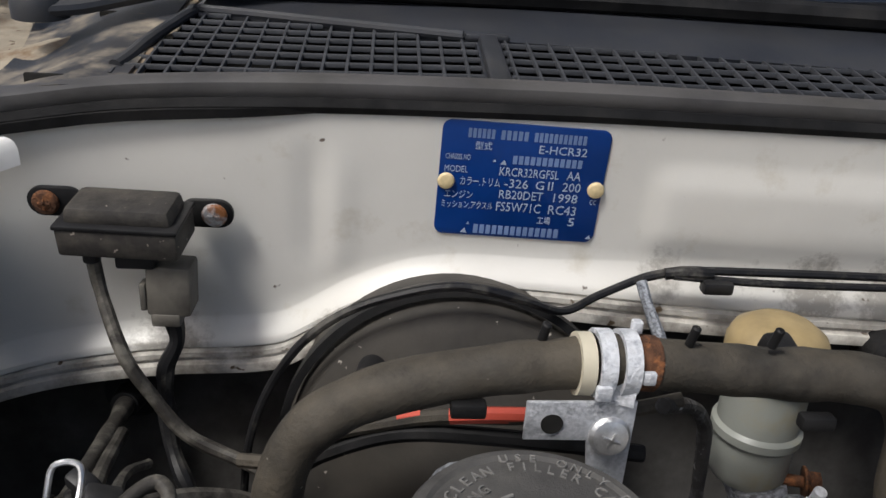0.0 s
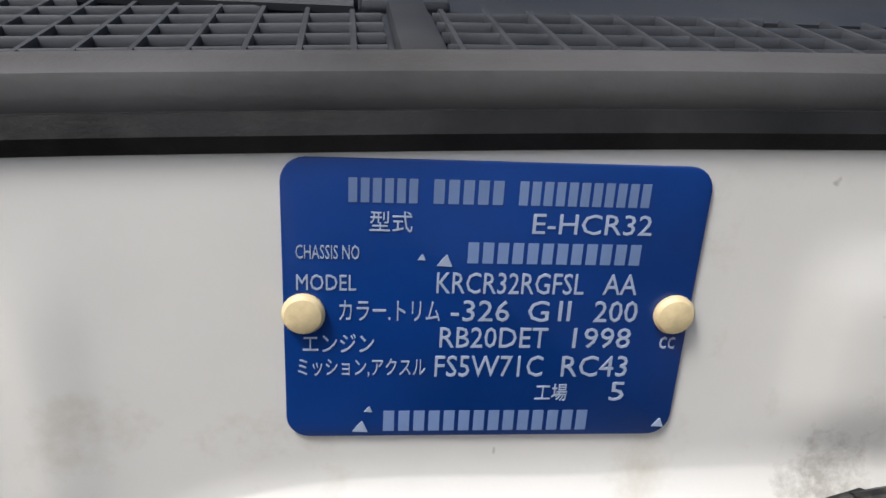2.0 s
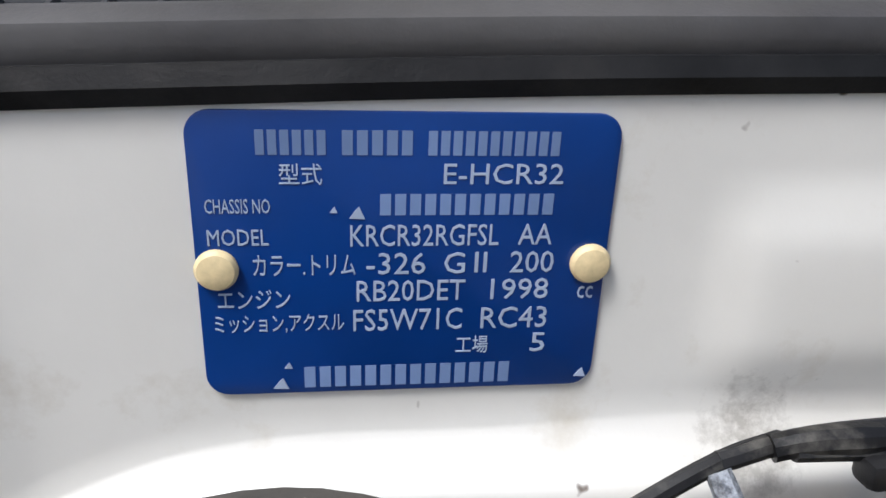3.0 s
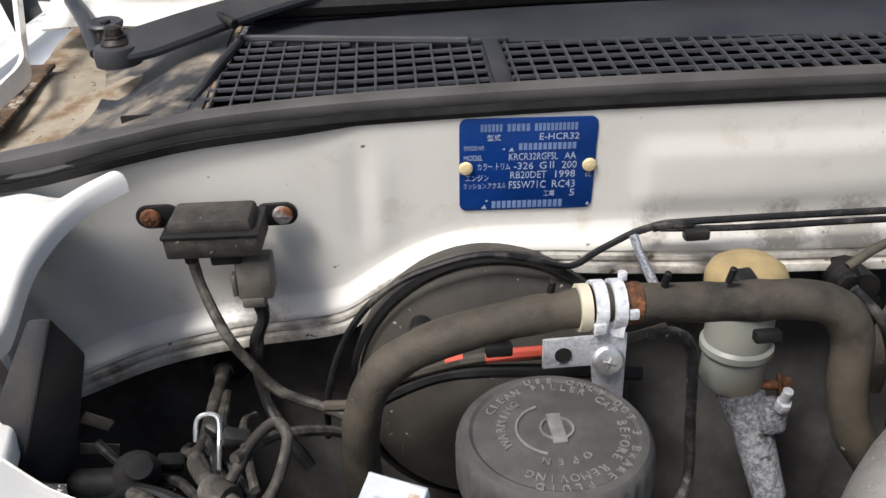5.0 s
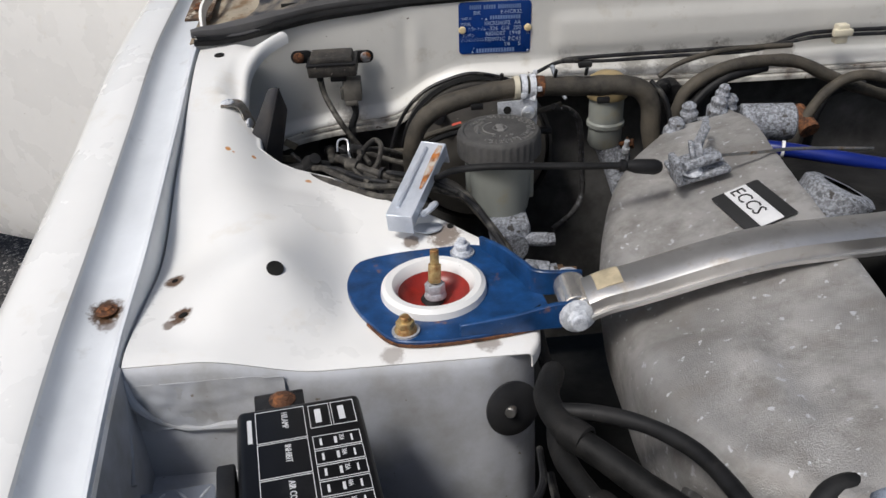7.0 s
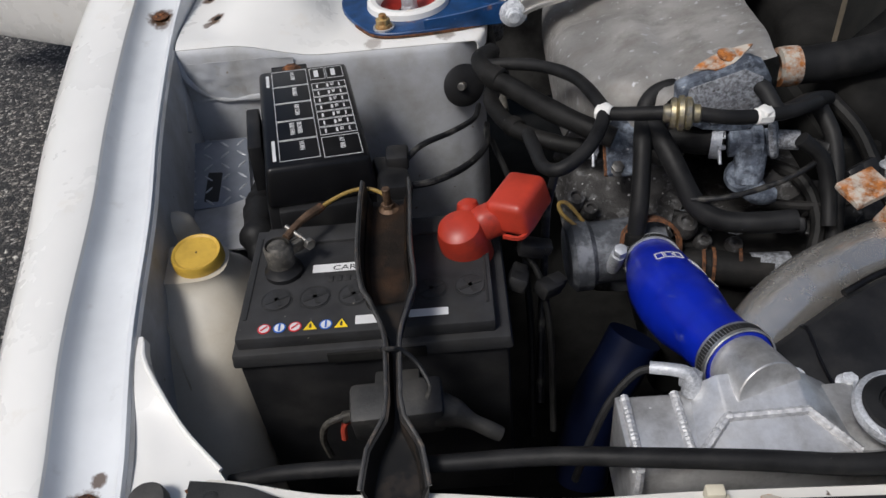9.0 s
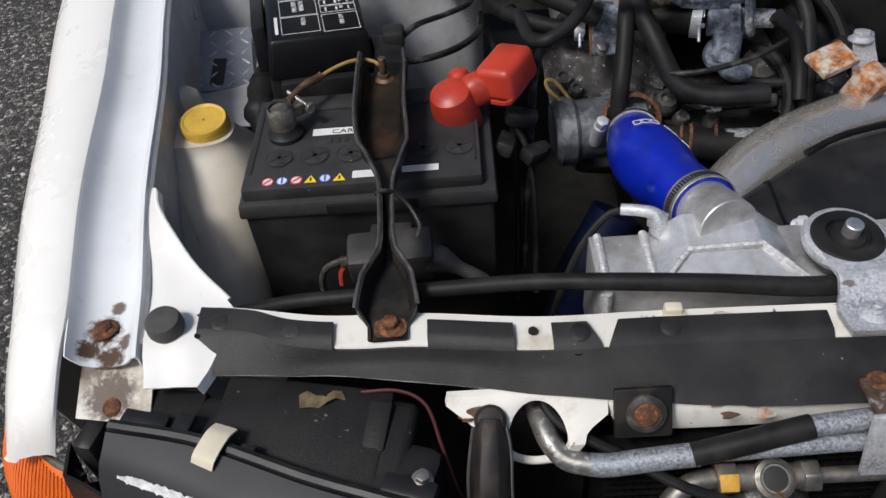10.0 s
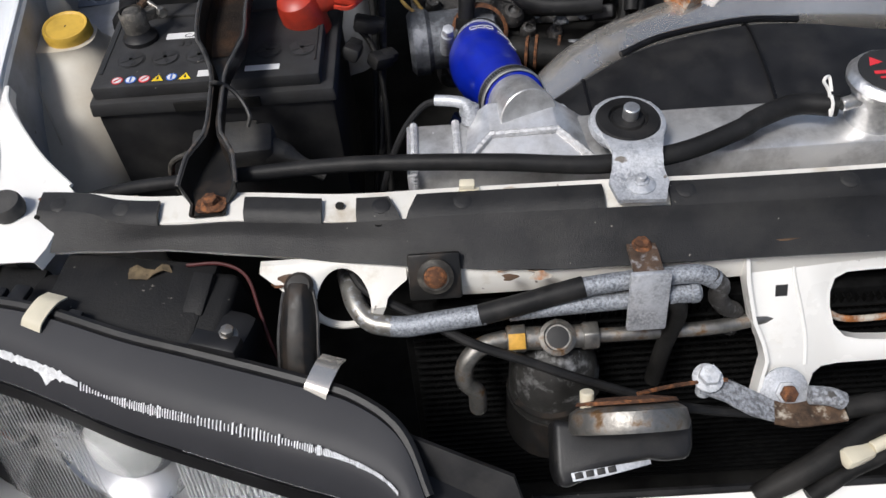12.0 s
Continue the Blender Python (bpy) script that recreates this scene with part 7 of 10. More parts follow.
# hoses in front of the plenum
for pts, r, mt, lab in (
        ([(0.043, -0.087, 0.79), (0.067, -0.098, 0.795), (0.092, -0.117, 0.80), (0.112, -0.145, 0.804), (0.122, -0.182, 0.807), (0.124, -0.207, 0.808), (0.114, -0.232, 0.805), (0.101, -0.247, 0.80), (0.085, -0.254, 0.795), (0.075, -0.242, 0.79), (0.072, -0.21, 0.785), (0.071, -0.177, 0.776)], 0.0052, RUBBER, "looped thin black hose with a white clip"),
        ([(0.052, -0.03, 0.772), (0.040, -0.07, 0.786), (0.046, -0.105, 0.79), (0.064, -0.127, 0.788), (0.091, -0.16, 0.785), (0.115, -0.183, 0.782), (0.136, -0.194, 0.776)], 0.0086, GREYHOSE, "thick dusty hose leaving the strut tower side"),
        ([(0.052, -0.05, 0.745), (0.047, -0.085, 0.752), (0.057, -0.125, 0.755), (0.073, -0.151, 0.757), (0.103, -0.171, 0.757), (0.132, -0.177, 0.754)], 0.0074, GREYHOSE, "dusty black hose into the engine side"),
        ([(0.126, -0.208, 0.808), (0.146, -0.219, 0.813), (0.166, -0.229, 0.818), (0.183, -0.233, 0.818), (0.204, -0.236, 0.815), (0.227, -0.234, 0.812), (0.258, -0.224, 0.808), (0.283, -0.204, 0.80)], 0.0052, RUBBER, "thin black hose joined by a brass valve"),
        ([(0.158, -0.196, 0.782), (0.160, -0.188, 0.797), (0.170, -0.180, 0.805), (0.186, -0.179, 0.807), (0.206, -0.186, 0.803)], 0.0072, RUBBER, "short black hose curling onto the flange"),
        ([(0.158, -0.192, 0.790), (0.153, -0.215, 0.782), (0.150, -0.232, 0.763), (0.1465, -0.247, 0.743), (0.144, -0.253, 0.722)], 0.0070, RUBBER, "upright black hose above the thermostat"),
        ([(0.161, -0.190, 0.790), (0.168, -0.215, 0.783), (0.177, -0.237, 0.768), (0.188, -0.252, 0.749), (0.205, -0.262, 0.742), (0.230, -0.268, 0.742), (0.256, -0.270, 0.744)], 0.0080, RUBBER, "thick black hose turning across the engine front"),
        ([(0.166, -0.188, 0.771), (0.192, -0.198, 0.772), (0.217, -0.207, 0.772)], 0.0108, GREYHOSE, "fat black hose with a spring clip"),
        ([(0.284, -0.150, 0.80), (0.31, -0.149, 0.80), (0.345, -0.146, 0.803), (0.40, -0.13, 0.81)], 0.0150, RUBBER, "fat black hose leaving the plenum"),
        ([(0.232, -0.20, 0.822), (0.238, -0.213, 0.819), (0.243, -0.226, 0.811), (0.252, -0.222, 0.806), (0.275, -0.205, 0.802), (0.30, -0.185, 0.79)], 0.0060, RUBBER, "black hose hooking over the flange corner"),
        ([(0.262, -0.235, 0.79), (0.278, -0.240, 0.775), (0.283, -0.252, 0.755), (0.281, -0.27, 0.735)], 0.0058, RUBBER, "black hose behind the valve"),
        ([(0.29, -0.19, 0.79), (0.296, -0.215, 0.775), (0.293, -0.245, 0.75), (0.288, -0.27, 0.72)], 0.0062, RUBBER, "black wire loom by the engine front"),
        ([(0.182, -0.253, 0.757), (0.203, -0.257, 0.759), (0.23, -0.254, 0.762), (0.258, -0.248, 0.768), (0.285, -0.235, 0.775)], 0.0022, WIRE, "thin black wire across the engine front"),
        ([(0.082, -0.254, 0.792), (0.076, -0.256, 0.76), (0.073, -0.266, 0.72), (0.068, -0.29, 0.68), (0.062, -0.33, 0.63)], 0.0032, WIRE, "black wire dropping behind the battery")):
    solid("engine_hose", tube(pts, r, 14, wobble=0.08), mt, pts[1], lab, "hose", group="hoses round the engine")
for at, way, r, w, lab in (((0.0455, -0.104, 0.79), (0.55, -0.65, 0.0), 0.0100, 0.016, "dusty rubber sleeve on a thick hose"), ((0.060, -0.131, 0.7555), (0.55, -0.75, 0.05), 0.0088, 0.012, "dusty rubber sleeve on a thick hose"), ((0.1445, -0.2515, 0.728), (-0.1, -0.3, -1), 0.0086, 0.010, "rubber cuff at the hose foot")):
    solid("hose_sleeve", lathe([(r * 0.8, 0), (r, 0.001), (r * 1.04, w * 0.5), (r, w - 0.001), (r * 0.8, w)], at, way, 20), GREYHOSE, at, lab, "hose sleeve", group="sleeves on the engine hoses")
solid("rusty_hose_end", lathe([(0.011, 0), (0.0155, 0.001), (0.016, 0.009), (0.0155, 0.016), (0.012, 0.017)], (0.271, -0.150, 0.80), (1, 0.02, 0), 28), ORANGERUST, (0.271, -0.15, 0.80), "rust-orange collar at the end of a fat hose", "collar")
solid("dipstick_ring", tube([(0.113, -0.237, 0.719), (0.106, -0.232, 0.729), (0.097, -0.222, 0.737), (0.090, -0.222, 0.738), (0.091, -0.229, 0.734), (0.100, -0.237, 0.728), (0.112, -0.239, 0.720)], 0.0016, 8), DULLYELLOW, (0.1, -0.23, 0.73), "yellow wire dipstick ring", "dipstick")
for at, way in (((0.1245, -0.207, 0.808), (0.75, -0.55, 0.15)), ((0.231, -0.2335, 0.8118), (1, 0.2, -0.1))):
    w = Vector(way).normalized()
    p = Vector(at)
    solid("hose_clip", join(rod(p - w * 0.0062, p + w * 0.0062, 0.0062, 0.0066, n=9, bev=0.0012), box(p + Vector((0.001, 0.0, 0.003)), (0.009, 0.010, 0.007), (10, 5, 35), 0.002)), WHITEPLASTIC, at, "white plastic clip on a thin hose", "clip", group="white hose clips")
cv = thing("check_valve", (0.174, -0.231, 0.818), "brassy round check valve in the thin hose", "valve")
CVWAY = (1, -0.22, 0.02)
part("disc", lathe([(0.0052, -0.013), (0.0066, -0.012), (0.0066, -0.008), (0.0105, -0.0075), (0.0112, -0.0045), (0.0100, -0.003), (0.0125, -0.0022), (0.0128, 0.001), (0.0108, 0.002), (0.0118, 0.003), (0.0115, 0.006), (0.0085, 0.0075), (0.0066, 0.008), (0.0066, 0.012), (0.0052, 0.013)], (0.174, -0.231, 0.818), CVWAY, 32), material("dull_brass_plating", (0.36, 0.31, 0.19), 0.42, metal=0.7, vary=0.2, scale=120, grain=0.3, stain=(0.20, 0.19, 0.17), stain_scale=90, stain_from=0.55), cv)
for x, y, z, w in ((0.190, -0.179, 0.807, (1, -0.12, -0.08)), (0.208, -0.2045, 0.772, (1, -0.35, 0)), (0.119, -0.1765, 0.756, (1, -0.2, 0))):
    sc = thing("spring_clip", (x, y, z), "zinc spring clip round a black hose", "hose clip", "spring clips on hoses")
    r = 0.0113 if 0.2 < x < 0.21 else 0.0078
    part("band", lathe([(r, 0), (r + 0.0010, 0), (r + 0.0010, 0.008), (r, 0.008)], (x, y, z), w, 24), ZINC, sc)
    part("window_frame", moved(join(box((0, 0.0038, 0), (0.0085, 0.0010, 0.001), bev=0.0002), box((0, -0.0038, 0), (0.0085, 0.0010, 0.001), bev=0.0002), box((0.0038, 0, 0), (0.0010, 0.0085, 0.001), bev=0.0002), box((-0.0038, 0, 0), (0.0010, 0.0085, 0.001), bev=0.0002)), Matrix.Translation((x + 0.004, y - r * 0.45, z + r * 0.95)) @ pose(0, 0, 0, 25, 0, -12)), BARE, sc)
    part("tail", join(rod((x + 0.003, y - r - 0.001, z + 0.002), (x + 0.002, y - r - 0.010, z - 0.006), 0.0013), box((x + 0.004, y - r - 0.001, z + 0.003), (0.007, 0.002, 0.004), bev=0.0006)), ZINC, sc)
pv = thing("purge_valve", (0.24, -0.215, 0.765), "blue-grey oxidised control valve on the engine front", "valve")
part("valve_body", join(lathe([(0.006, 0), (0.0105, 0.001), (0.0105, 0.016), (0.014, 0.018), (0.0145, 0.024), (0.0105, 0.026), (0.0105, 0.034), (0.006, 0.035)], (0.219, -0.209, 0.773), (1, -0.18, 0.05), 26), rod((0.236, -0.214, 0.776), (0.232, -0.229, 0.748), 0.0125, 0.011), lathe([(0, 0), (0.0125, 0), (0.0135, 0.004), (0.010, 0.008), (0, 0.009)], (0.230, -0.224, 0.752), (-0.5, -0.5, 0.5), 22)), BLUEOXIDE, pv)
part("flange_disc", lathe([(0.006, 0), (0.0165, 0), (0.017, 0.003), (0.0155, 0.005), (0.006, 0.006)], (0.249, -0.2135, 0.779), (0.9, -0.35, 0.25), 28), OXIDE, pv)
part("nozzle", rod((0.252, -0.216, 0.778), (0.268, -0.221, 0.779), 0.0075), OXIDE, pv)
part("lower_arm", tube([(0.232, -0.228, 0.750), (0.240, -0.234, 0.742), (0.252, -0.236, 0.740)], [0.010, 0.009, 0.007], 14, wobble=0.5), BLUEOXIDE, pv)
eb = thing("engine_bracket", (0.14, -0.19, 0.762), "blue-grey corroded bracket beside the hoses", "bracket")
part("strap", quad(Vector((0.132, -0.172, 0.778)), Vector((0.156, -0.175, 0.778)), Vector((0.152, -0.208, 0.748)), Vector((0.130, -0.206, 0.748)), 0.004, 0.0012), BLUEOXIDE, eb)
part("rusty_edge", rod((0.1312, -0.1725, 0.779), (0.1292, -0.2065, 0.749), 0.0016), RUST, eb)
part("top_lip", box((0.144, -0.1725, 0.7785), (0.027, 0.005, 0.004), (0, 0, -5), 0.001), OXIDE, eb)
part("bolt", hexnut((0.138, -0.203, 0.753), (0, -0.5, 0.85), 0.009, 0.005, 0.007), STEEL, eb)
tb = thing("pipe_bracket", (0.30, -0.285, 0.77), "rust-orange bracket with a bolt above the pale pipe", "bracket")
part("tab", join(box((0.292, -0.279, 0.776), (0.03, 0.024, 0.006), (10, -10, 20), 0.0015), box((0.318, -0.290, 0.758), (0.018, 0.022, 0.03), (20, 0, 30), 0.002)), ORANGERUST, tb)
part("strut", ribbon([(0.322, -0.255, 0.782), (0.318, -0.272, 0.775), (0.32, -0.288, 0.758), (0.333, -0.302, 0.748)], [0.014, 0.016, 0.02, 0.034], 0.003), SATINPIPE, tb)
part("bolt", hexnut((0.318, -0.262, 0.780), (0, 0.2, 1), 0.011, 0.007, 0.009), ZINC, tb)

# intercooler pipe and radiator shroud
ip = thing("intercooler_pipe", (0.3, -0.31, 0.725), "satin aluminium intercooler pipe arching past the fan shroud", "pipe")
part("pipe_run", tube([(0.185, -0.40, 0.69), (0.200, -0.362, 0.708), (0.235, -0.330, 0.722), (0.28, -0.307, 0.728), (0.345, -0.288, 0.732), (0.44, -0.285, 0.732), (0.60, -0.30, 0.72)], 0.0235, 28), SATINPIPE, ip)
shroud = thing("radiator_shroud", (0.32, -0.38, 0.72), "black plastic radiator fan shroud with moulded seams", "radiator shroud")
rows = []
for i in range(40):
    u = i / 39
    x = 0.186 + 0.62 * u
    crest = along(x, [0.18, 0.223, 0.272, 0.35, 0.40, 0.445, 0.60, 0.81], [-0.389, -0.371, -0.346, -0.332, -0.335, -0.345, -0.36, -0.38])
    zc = along(x, [0.18, 0.223, 0.272, 0.35, 0.45, 0.81], [0.728, 0.745, 0.752, 0.757, 0.755, 0.74])
    rows.append([(x, crest + 0.03, zc - 0.10), (x, crest + 0.008, zc - 0.03), (x, crest + 0.002, zc - 0.004), (x, crest - 0.004, zc), (x, crest - 0.02, zc - 0.001), (x, (crest - 0.428) / 2, zc - 0.005), (x, -0.424, 0.738), (x, -0.430, 0.72)])
part("cover", sheet(rows, 0.002), PLASTIC, shroud)
for x in (0.224, 0.352):
    y0 = along(x, [0.18, 0.223, 0.272, 0.35], [-0.389, -0.371, -0.346, -0.332])
    z0 = along(x, [0.18, 0.223, 0.272, 0.35], [0.728, 0.745, 0.752, 0.757])
    part("seam", tube([(x, y0 + 0.006, z0 - 0.012), (x, y0 - 0.004, z0 + 0.0005), (x + 0.001, (y0 - 0.428) / 2, z0 - 0.0038), (x + 0.003, -0.424, 0.7385)], 0.0013, 6), GLOSSBLACK, shroud)
part("upper_edge", tube([(0.255, -0.352, 0.7505), (0.29, -0.338, 0.7545), (0.35, -0.330, 0.758), (0.392, -0.332, 0.757)], 0.0025, 8), GLOSSBLACK, shroud)
for x, y in ((0.2, -0.418), (0.228, -0.424)):
    part("shroud_bolt", join(hexnut((x, y, 0.752), (0, 0, 1), 0.008, 0.006, 0.007), rod((x, y, 0.735), (x, y, 0.752), 0.004)), WHITECORR, shroud)

# leads and connectors between battery and engine
for pts, r, lab in (([(0.045, -0.10, 0.72), (0.058, -0.16, 0.71), (0.062, -0.22, 0.69), (0.060, -0.29, 0.66), (0.055, -0.34, 0.60)], 0.0028, "black lead dropping beside the battery"),
                    ([(0.052, -0.27, 0.74), (0.066, -0.285, 0.725), (0.072, -0.31, 0.69), (0.07, -0.35, 0.62)], 0.0025, "black lead under the red cover"),
                    ([(0.24, -0.235, 0.735), (0.27, -0.245, 0.735), (0.30, -0.25, 0.74), (0.33, -0.245, 0.75)], 0.004, "black loom along the engine front"),
                    ([(0.255, -0.20, 0.745), (0.275, -0.225, 0.745), (0.28, -0.255, 0.73), (0.27, -0.28, 0.71)], 0.0055, "black hose dropping from the valve"),
                    ([(0.31, -0.17, 0.78), (0.325, -0.20, 0.765), (0.33, -0.24, 0.745), (0.335, -0.27, 0.735)], 0.006, "black hose beside the shroud"),
                    ([(0.18, -0.225, 0.72), (0.21, -0.235, 0.718), (0.25, -0.237, 0.722), (0.28, -0.23, 0.73)], 0.0045, "black wire bundle on the engine front")):
    solid("engine_hose", tube(pts, r, 10), GREYHOSE, pts[1], lab, "hose", group="hoses round the engine")
for i, (x, y, z, mt) in enumerate(((0.062, -0.278, 0.745, PLASTIC), (0.072, -0.30, 0.725, PLASTIC), (0.05, -0.30, 0.735, PLASTIC), (0.29, -0.215, 0.765, PLASTIC), (0.262, -0.255, 0.725, PLASTIC), (0.315, -0.235, 0.757, PLASTIC))):
    cn = thing("wire_connector", (x, y, z), "small grimy wiring connector among the engine hoses", "connector", "connectors round the engine")
    part("housing", box((x, y, z), (0.020, 0.014, 0.012), (10 * i, 15, 40 * i), 0.003), mt, cn)
    part("plug", box((x + 0.008 * math.cos(radians(40 * i)), y + 0.008 * math.sin(radians(40 * i)), z), (0.014, 0.011, 0.009), (10 * i, 15, 40 * i), 0.002), mt, cn)

# ---- battery corner ----
fb = thing("relay_box", (-0.107, -0.14, 0.74), "black relay and fuse box with a white printed lid", "fuse box")
FM = pose(-0.1075, -0.139, 0.766, -2.5, 3.5, 10.8)
part("base", moved(join(box((0, 0, -0.030), (0.090, 0.172, 0.05), bev=0.003, top=(0.96, 0.98)), box((0, -0.088, -0.028), (0.07, 0.012, 0.04), bev=0.002), box((-0.05, 0.03, -0.025), (0.012, 0.07, 0.05), bev=0.002)), FM), PLASTIC, fb)
lid = part("lid", moved(box((0, 0, 0.008), (0.087, 0.176, 0.034), bev=0.004, seg=3, top=(0.90, 0.95)), FM), GLOSSBLACK, fb, "glossy black lid")
part("mounting_tab", moved(join(box((-0.012, 0.094, 0.016), (0.033, 0.026, 0.003), bev=0.001), box((-0.012, 0.105, 0.008), (0.033, 0.003, 0.02), bev=0.001)), FM), PLASTIC, fb)
part("tab_bolt", moved(hexnut((-0.010, 0.098, 0.017), (0, 0, 1), 0.011, 0.004, 0.009), FM), RUST, fb, "rusty bolt")
lines, words = [], []


def lid_frame(x0, x1, y0, y1, w=0.00042):
    z = 0.0253
    for cx_, cy_, sx, sy in (((x0 + x1) / 2, y0, x1 - x0, w), ((x0 + x1) / 2, y1, x1 - x0, w), (x0, (y0 + y1) / 2, w, y1 - y0 + w), (x1, (y0 + y1) / 2, w, y1 - y0 + w)):
        lines.append(moved(box((cx_, cy_, z), (sx, sy, 0.0003), bev=0), FM))


LW, LL = 0.0362, 0.081
for k, text in enumerate(("H/LAMP", "INHIBIT", "AIR CON", "BLOWER", "HORN")):
    y1 = LL - 0.003 - k * 0.031
    lid_frame(-0.028, 0.0025, y1 - 0.0295, y1)
    words.append(lettering(text, 0.0056, FM @ pose(-0.0118, y1 - 0.003, 0.0253, 0, 0, -90), 0.00015, 0.82))
    if text == "BLOWER":
        words.append(lettering("RAD FAN", 0.0056, FM @ pose(-0.0178, y1 - 0.003, 0.0253, 0, 0, -90), 0.00015, 0.82))
lid_frame(0.0055, 0.0345, -LL + 0.003, -LL + 0.033)
words.append(lettering("A/T IND", 0.0056, FM @ pose(0.019, -LL + 0.030, 0.0253, 0, 0, -90), 0.00015, 0.82))
for k in range(7):
    y0 = -LL + 0.037 + k * 0.0132
    lid_frame(0.0055, 0.0345, y0, y0 + 0.0116)
    for x, w in ((0.010, 0.005), (0.019, 0.006), (0.029, 0.004)):
        words.append(moved(box((x, y0 + 0.0058, 0.0253), (w * 0.3, 0.0058, 0.0003), bev=0), FM))
    words.append(lettering(("75A", "30A", "30A", "40A", "25A", "30A", "25A")[k], 0.0042, FM @ pose(0.0215, y0 + 0.0098, 0.0253, 0, 0, -90), 0.00015, 0.75))
for k in range(2):
    lid_frame(0.0055 + 0.0145 * k, 0.0185 + 0.016 * k, LL - 0.026, LL - 0.004)
    words.append(moved(box((0.011 + 0.015 * k, LL - 0.015, 0.0253), (0.004, 0.013, 0.0003), bev=0), FM))
words.append(moved(box((-0.032, LL - 0.02, 0.0253), (0.0028, 0.022, 0.0003), bev=0), FM))
words.append(moved(box((-0.032, -LL + 0.022, 0.0253), (0.0026, 0.03, 0.0003), bev=0), FM))
part("print_frames", join(*lines), PRINT, lid, "white printed frames", smooth=0)
part("lettering", join(*words), PRINT, lid, "white relay names", smooth=0)
conn = thing("harness_connector", (-0.04, -0.215, 0.755), "black wiring connector beside the relay box", "connector")
part("housing", join(box((-0.040, -0.205, 0.758), (0.026, 0.045, 0.026), (0, 10, 12), 0.004), box((-0.034, -0.190, 0.772), (0.018, 0.02, 0.014), bev=0.003)), PLASTIC, conn)
part("wire", tube([(-0.030, -0.195, 0.77), (-0.015, -0.175, 0.772), (0.01, -0.15, 0.766), (0.03, -0.115, 0.755), (0.036, -0.07, 0.74)], 0.0025, 8), WIRE, conn)
part("wire", tube([(-0.028, -0.215, 0.762), (-0.005, -0.205, 0.758), (0.02, -0.175, 0.748), (0.038, -0.13, 0.735), (0.042, -0.08, 0.725)], 0.003, 8), WIRE, conn)

gm = thing("rubber_grommet", (0.022, -0.036, 0.735), "black rubber grommet on the tower wall", "grommet")
part("flange", lathe([(0, 0), (0.0205, 0), (0.0212, 0.003), (0.0175, 0.005), (0.010, 0.0065), (0, 0.007)], (0.0235, -0.022, 0.735), (0.35, -1, 0.30), 32), PLASTIC, gm)
part("stud", rod((0.0235, -0.026, 0.737), (0.021, -0.033, 0.739), 0.004), STEEL, gm)

battery = thing("car_battery", (-0.0565, -0.3065, 0.56), "dusty black car battery with warning symbols on its lid", "battery")
BX, BY = -0.0565, -0.308
part("case", box((-0.0515, -0.305, 0.652), (0.180, 0.117, 0.170), bev=0.004, top=(1.0, 1.0)), PLASTIC, battery)
part("shoulder", box((-0.0515, -0.3045, 0.7428), (0.186, 0.1235, 0.0122), bev=0.0025, top=(0.985, 0.985)), BATTERYLID, battery)
part("lid_top", box((BX + 0.002, BY + 0.002, 0.7535), (0.170, 0.108, 0.011), bev=0.0015), BATTERYLID, battery)
part("terminal_block", box((BX + 0.004, BY + 0.046, 0.7585), (0.156, 0.018, 0.006), bev=0.001), BATTERYLID, battery)
# slot, grooves and plug crosses are dark strips painted for recess shade
part("handle_slot", box((-0.048, -0.3660, 0.7420), (0.065, 0.0026, 0.0085), bev=0.0006), DARKBAY, battery)
part("label_groove", box((BX + 0.083, BY, 0.7595), (0.0014, 0.07, 0.0008), bev=0), DARKPRINT, battery)
part("label_groove", box((BX - 0.0785, BY + 0.006, 0.7593), (0.0022, 0.082, 0.0006), bev=0), DARKPRINT, battery)
for k in range(6):
    x = -0.1156 + 0.0263 * k
    pl = part("cell_plug", join(lathe([(0.0088, 0), (0.0095, 0.0004), (0.0095, 0.0009), (0.0082, 0.0010), (0, 0.0010)], (x, -0.3264, 0.7588), n=28)), BATTERYLID, battery)
    part("cross_slot", join(box((x, -0.3264, 0.7599), (0.0165, 0.0028, 0.0005), (0, 0, 24), 0), box((x, -0.3264, 0.7599), (0.0028, 0.0150, 0.0005), (0, 0, 24), 0), lathe([(0.0101, -0.0010), (0.0108, -0.0010), (0.0108, -0.0006), (0.0101, -0.0006)], (x, -0.3264, 0.7599), n=32)), DARKPRINT, pl)
for k in range(6):
    x, y, z = -0.1205 + 0.0102 * k, -0.3525, 0.7592
    mt = (REDPRINT, BLUEPRINT, REDPRINT, YELLOWPRINT, BLUEPRINT, YELLOWPRINT)[k]
    if mt is YELLOWPRINT:
        s1 = part("warning_symbol", slab([(-0.0045, -0.0035), (0.0045, -0.0035), (0, 0.0042)], 0, 0.0003, pose(x, y, z), 0), mt, battery, "yellow warning triangle")
        part("pictogram", slab([(-0.0008, -0.002), (0.0008, -0.002), (0.0006, 0.0016), (-0.0006, 0.0016)], 0.0003, 0.0005, pose(x, y, z), 0), DARKPRINT, s1)
    else:
        s1 = part("warning_symbol", lathe([(0, 0), (0.0043, 0), (0.0043, 0.0003), (0, 0.0003)], (x, y, z), n=24), mt, battery, "round warning sign")
        part("pictogram", lathe([(0, 0), (0.0034, 0), (0.0034, 0.0002), (0, 0.0002)], (x, y, z + 0.0003), n=20), PRINT, s1)
        part("pictogram_bar", box((x, y, z + 0.0007), (0.0058, 0.0012, 0.0003), (0, 0, 40 if mt is REDPRINT else 90), 0), mt, s1)
